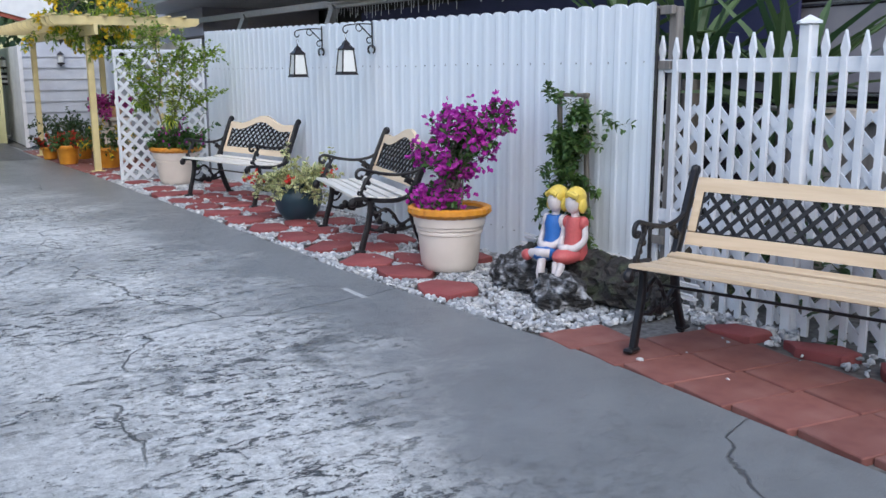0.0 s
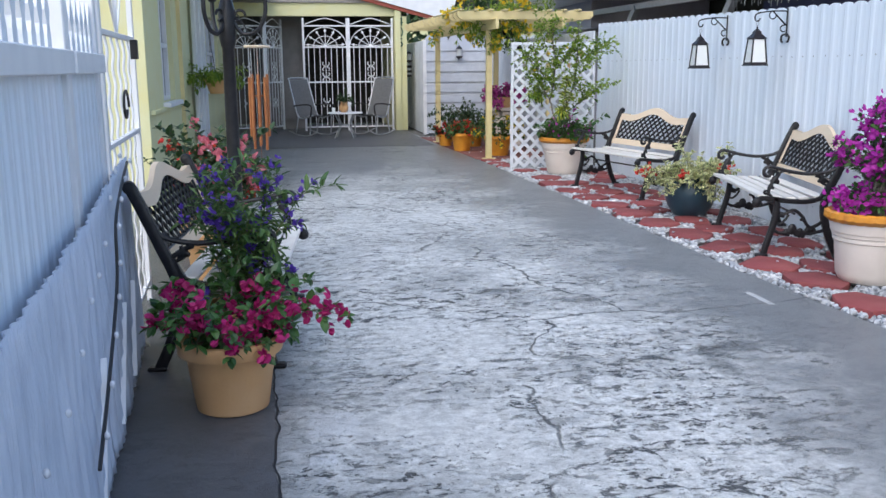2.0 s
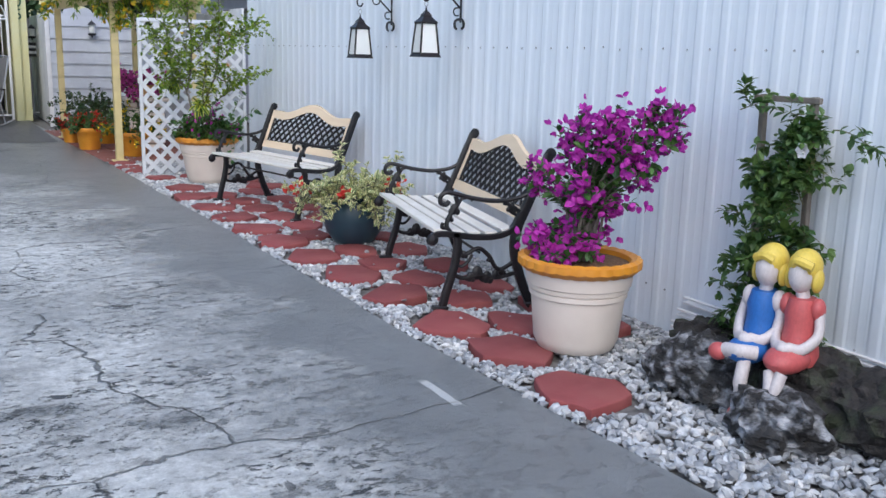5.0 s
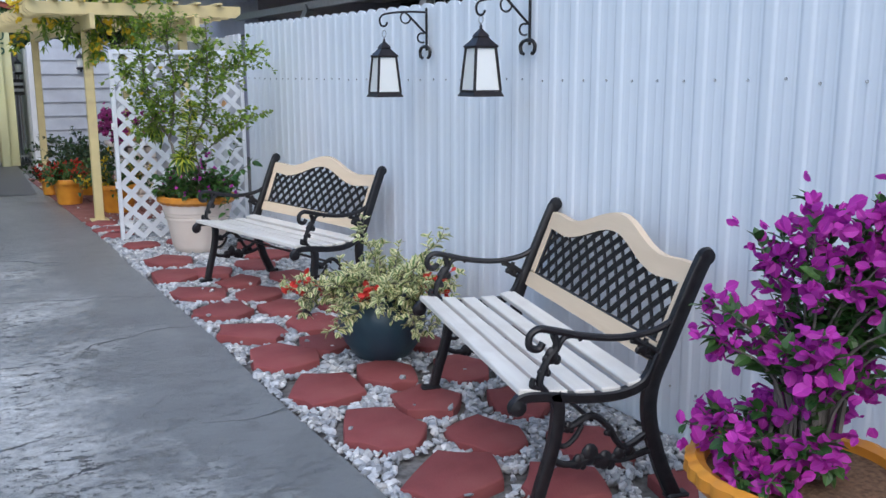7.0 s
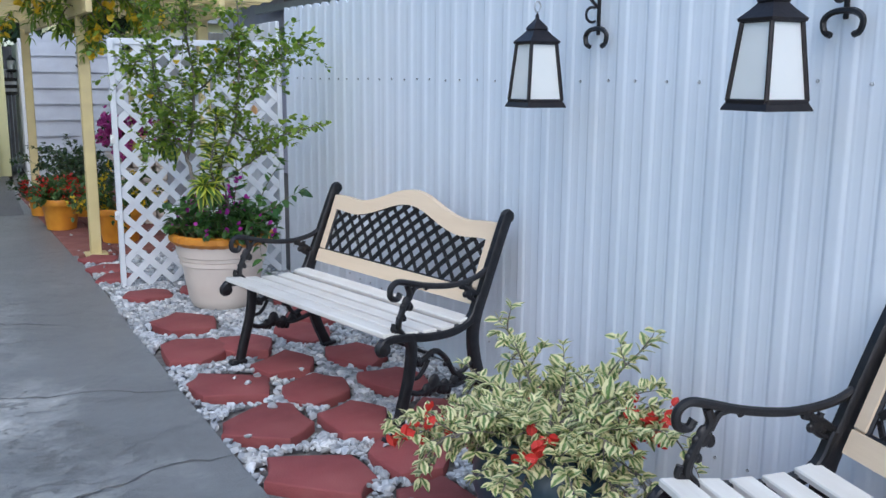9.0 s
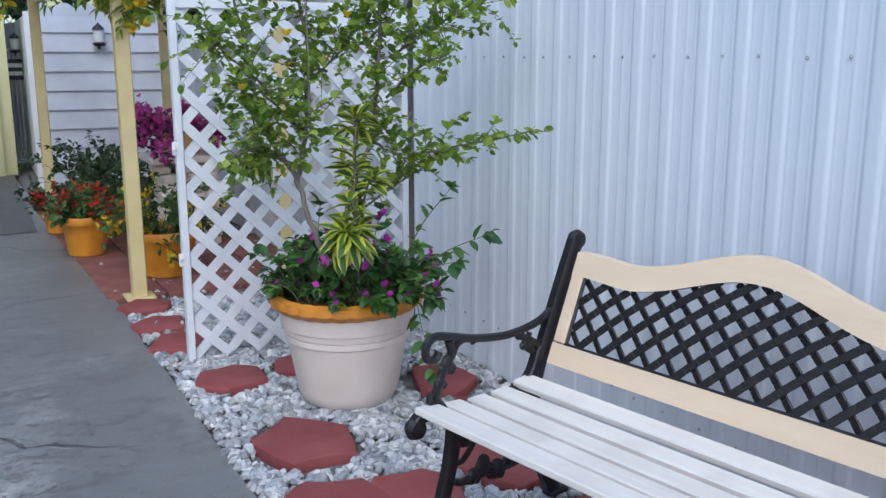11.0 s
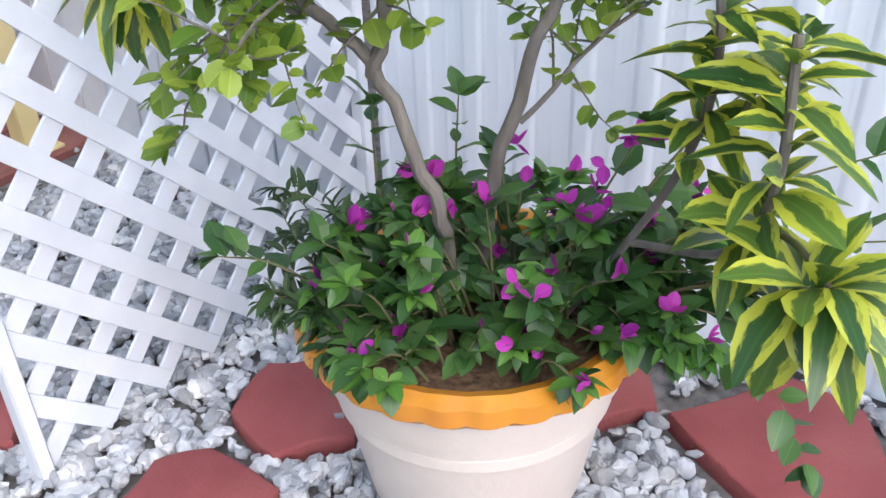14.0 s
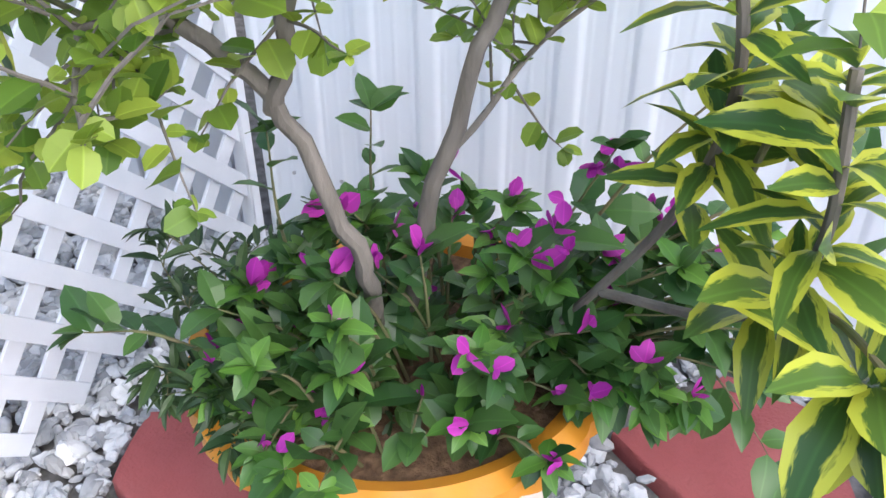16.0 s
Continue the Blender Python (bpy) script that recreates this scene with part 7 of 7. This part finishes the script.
# trees and buildings far behind
def far_tree(x, y, h, r, seed):
    t = thing("tree", "dark green leafy tree in the distance", "tree", "trees behind the house")
    q = twig((x, y, -0.06), (0.03, 0, 1), h * 0.6, 0.15, 0, 6)
    part("trunk", Geo().tube(q, [0.22 * (1 - 0.12 * i) for i in range(7)], 9), BARK, t)
    gl_, lm_ = Geo(), []
    for k in range(16):
        a = 2 * math.pi * R.random()
        tip = Vector((x + r * math.cos(a) * R.random() ** 0.5, y + r * math.sin(a) * R.random() ** 0.5, h * (0.45 + 0.5 * R.random())))
        gl_.tube(spline([q[4], (q[5] + tip) / 2 + Vector((0, 0, 0.3)), tip], 4), [0.08 - 0.008 * i for i in range(9)], 6)
        for w in range(110):
            p = tip + Vector(R.normal(size=3)) * r * 0.26
            lm_.append(aim(p, rdir(1.0, -0.2), 0.20 + 0.10 * R.random(), R.random() * 3))
    part("limbs", gl_, BARK, t)
    tagged(part("crown", leaves(Geo(), OVATE, lm_), L_DARK, t, smooth=False), "", "", "", "stuff")


for k, (x, y, h, r) in enumerate(((3.6, 30.0, 5.2, 1.8), (6.0, 33.0, 5.6, 2.2), (9.5, 37.0, 5.2, 2.4), (1.5, 34.0, 6.0, 2.2), (-4, 36, 7, 3), (13.5, 40.0, 5.0, 2.6))):
    far_tree(x, y, h, r, k)
ap = thing("apartment_building", "cream apartment building far behind the trees", "building", kind="structure")
part("wall", Geo().box((21.0, 84.0, 5.0), (26.0, 8.0, 10.2)), HOUSE, ap)
part("roof", Geo().box((21.0, 84.0, 10.2), (26.6, 8.6, 0.3)), ROOF, ap)
for k in range(9):
    for z in (2.5, 5.5, 8.3):
        w_ = part("window", Geo().box((10.0 + 2.7 * k, 79.98, z), (1.2, 0.12, 1.3)), PANE, ap)
fh = thing("far_house", "pale yellow house beyond the pergola", "house", kind="structure")
part("wall", Geo().box((7.2, 27.5, 1.25), (3.4, 0.3, 2.6)), HOUSE, fh)
part("roof", Geo().box((7.2, 27.5, 2.62), (3.8, 0.9, 0.14)), ROOF, fh)

# street end behind the camera
sw = thing("street_wall", "pale rendered wall across the street", "wall", kind="structure")
part("wall", Geo().box((1.5, -12.0, 0.9), (16, 0.2, 1.9)), MAUVE, sw)
part("cap", Geo().box((1.5, -12.0, 1.88), (16, 0.28, 0.08)), WHITE, sw)

# ---------------------------------------------------------------- red stepping stones, pavers and gravel, last
def flagstone(x, y, a, b, rot, seed):
    rs = np.random.default_rng(seed)
    n = 5 + seed % 2
    k0 = rs.random() * 6.28
    pts = []
    for k in range(n):
        t_ = k0 + 2 * math.pi * (k + 0.25 * rs.normal() * 0.6) / n
        r_ = 0.93 + 0.14 * rs.random()
        pts.append((r_ * math.cos(t_), r_ * math.sin(t_)))
    pts.sort(key=lambda q: math.atan2(q[1], q[0]))
    poly = []
    for k in range(n):
        p, q = np.array(pts[k]), np.array(pts[(k + 1) % n])
        for s in np.linspace(0, 1, 7)[:-1]:
            m_ = p + (q - p) * s
            m_ = m_ * (1 + 0.05 * math.sin(math.pi * s) * (1 if k % 3 else -1.3))
            poly.append(m_ * np.array([a, b]))
    c, s = math.cos(rot), math.sin(rot)
    poly = [(q[0] * c - q[1] * s, q[0] * s + q[1] * c) for q in poly]
    g_ = Geo().prism(poly, -0.03, 0.020, 0.008)
    ob = tagged(new("stepping_stone", g_.mesh("stepping_stone", STONE, True)), "red stained concrete stepping stone set in gravel", "stepping stone", "stepping stones")
    ob.location = (x, y, 0.004 * rs.random())
    ob.rotation_euler = (0.012 * rs.normal(), 0.012 * rs.normal(), 0)
    return ob


row1 = [(3.345, 14.50), (3.36, 14.10), (3.37, 13.74), (3.48, 13.10), (3.55, 12.30), (3.46, 11.75), (3.515, 11.12), (3.53, 10.60), (3.55, 10.04), (3.56, 9.50), (3.58, 8.97), (3.62, 8.40), (3.66, 7.86), (3.66, 7.24), (3.72, 6.74), (3.69, 6.18)]
row2 = [(4.29, 12.66), (3.83, 13.12), (4.31, 12.19), (3.74, 11.73), (3.83, 11.33), (3.85, 10.90), (3.87, 10.47), (3.92, 10.05), (3.84, 9.66), (3.93, 9.02), (3.93, 8.60), (3.96, 8.14), (3.98, 7.62), (3.99, 7.10), (4.35, 6.9)]
row3 = [(4.10, 11.82), (4.20, 11.30), (4.22, 10.85), (4.22, 10.38), (4.27, 9.92), (4.28, 9.45), (4.27, 8.92), (4.29, 8.40), (4.27, 7.88), (4.31, 7.36)]
SPOTS = []
for i, (x, y) in enumerate(row1):
    sm = i < 3
    SPOTS.append((x, y, 0.155 if sm else 0.165 if i == 3 else 0.195, 0.165 if sm else 0.175 if i == 3 else 0.248))
for i, (x, y) in enumerate(row2):
    SPOTS.append((x, y, *((0.17, 0.21), (0.16, 0.18), (0.21, 0.25))[i]) if i < 3 else (x, y, 0.155, 0.21))
for i, (x, y) in enumerate(row3):
    SPOTS.append((x, y, 0.155, 0.21))
SPOTS += [(4.45, 4.52, 0.11, 0.18), (4.52, 4.08, 0.11, 0.19), (4.53, 3.62, 0.11, 0.2), (4.54, 3.15, 0.11, 0.2)]
for i, (x, y, a, b) in enumerate(SPOTS):
    flagstone(x, y, a, b, 0.25 * R.normal(), 100 + i)

# pavers under the straight-backed bench
pv = thing("paver_patch", "red-brown square concrete pavers under the bench", "paving", kind="structure")
ang = radians(-8)
for i in range(2):
    for j in range(12):
        if i == 1 and j == 0:
            continue
        w = 0.385
        cx = 3.56 + 0.20 + 0.395 * i + 0.03 * (4.8 - 0.31 * j - 3.0) * -0.4
        cy = 4.91 - 0.313 * j - 0.055 * i
        if cx - w / 2 < ex(cy) - 0.02:
            cx += (ex(cy) - 0.0) - (cx - w / 2) if i == 0 else 0
        o = part("paver", Geo().box((0, 0, -0.012), (w, 0.305, 0.05), ch=0.005), PAVER, pv)
        o.matrix_local = pose(cx, cy, -0.008 + 0.003 * R.random(), 0.2 * R.normal(), 0.2 * R.normal(), -8 + 0.5 * R.normal())
pv2 = thing("paver_patch", "red-brown square pavers under the pergola", "paving", kind="structure")
for i in range(4):
    for j in range(13):
        o = part("paver", Geo().box((0, 0, -0.014), (0.335, 0.335, 0.04), ch=0.005), PAVER, pv2)
        o.matrix_local = pose(3.34 + 0.345 * i - 0.055 * j * 0.3, 14.95 + 0.345 * j, 0.003 * R.random(), 0, 0, 2)

# gravel: near chips with more facets
def icos(sub):
    bm = bmesh.new()
    bmesh.ops.create_icosphere(bm, subdivisions=sub, radius=1)
    v_ = np.array([p.co[:] for p in bm.verts])
    f_ = [tuple(q.index for q in p.verts) for p in bm.faces]
    bm.free()
    return v_, f_


def gravel(name, n, y0, y1, sub, size, label):
    v0, f0 = icos(sub)
    rg = np.random.default_rng(int(y0 * 10) + 3)
    V, F, off = [], [], 0
    f0 = np.array(f0)
    made = 0
    while made < n:
        y = y0 + (y1 - y0) * rg.random()
        lo, hi = ex(y) + 0.012, fx(y) - 0.02
        if y < 5.3:
            hi = 4.70
        x = lo + (hi - lo) * rg.random()
        s = size * (0.6 + 0.8 * rg.random() ** 1.5)
        z = 0.0
        hit = False
        for sx, sy, a, b in SPOTS:
            d = ((x - sx) / (a * 1.02)) ** 2 + ((y - sy) / (b * 1.02)) ** 2
            if d < 1.0:
                hit = True
                break
        if hit and rg.random() > 0.004:
            made += 0.35
            continue
        if 3.5 < x < 4.42 and y < 5.06 - 0.1 * (x - 3.6) and rg.random() > 0.01:
            made += 0.2
            continue
        if hit:
            z = 0.025
        k = np.array([1.0, 0.55 + 0.45 * rg.random(), 0.35 + 0.35 * rg.random()]) * s
        q = rg.normal(size=4)
        q /= np.linalg.norm(q)
        w_, a_, b_, c_ = q
        M = np.array([[1 - 2 * (b_ * b_ + c_ * c_), 2 * (a_ * b_ - c_ * w_), 2 * (a_ * c_ + b_ * w_)], [2 * (a_ * b_ + c_ * w_), 1 - 2 * (a_ * a_ + c_ * c_), 2 * (b_ * c_ - a_ * w_)], [2 * (a_ * c_ - b_ * w_), 2 * (b_ * c_ + a_ * w_), 1 - 2 * (a_ * a_ + b_ * b_)]])
        rr = 1 + 0.22 * rg.normal(size=(len(v0), 1)) * (0.6 if sub > 1 else 0.9)
        v_ = (v0 * rr * k) @ M.T
        v_[:, 2] *= 0.8
        v_ += (x, y, z - 0.008 + 0.014 * rg.random())
        V.append(v_)
        F.append(f0 + off)
        off += len(v0)
        made += 1
    me = bpy.data.meshes.new(name)
    me.from_pydata(np.concatenate(V).tolist(), [], np.concatenate(F).tolist())
    me.materials.append(GRAVEL)
    return tagged(new(name, me), label, "gravel", "", "stuff")


gravel("gravel", 8200, 11.6, 14.6, 2, 0.022, "white and grey marble chips by the lattice")
gravel("gravel", 9800, 6.4, 11.6, 1, 0.021, "white and grey marble chips between the stepping stones")
gravel("gravel", 2600, 4.3, 6.4, 1, 0.023, "white marble chips round the rocks")
gravel("gravel", 500, 1.0, 4.3, 1, 0.021, "white marble chips along the picket fence")
gravel("gravel", 300, 14.6, 19.6, 1, 0.022, "white marble chips along the drive edge")
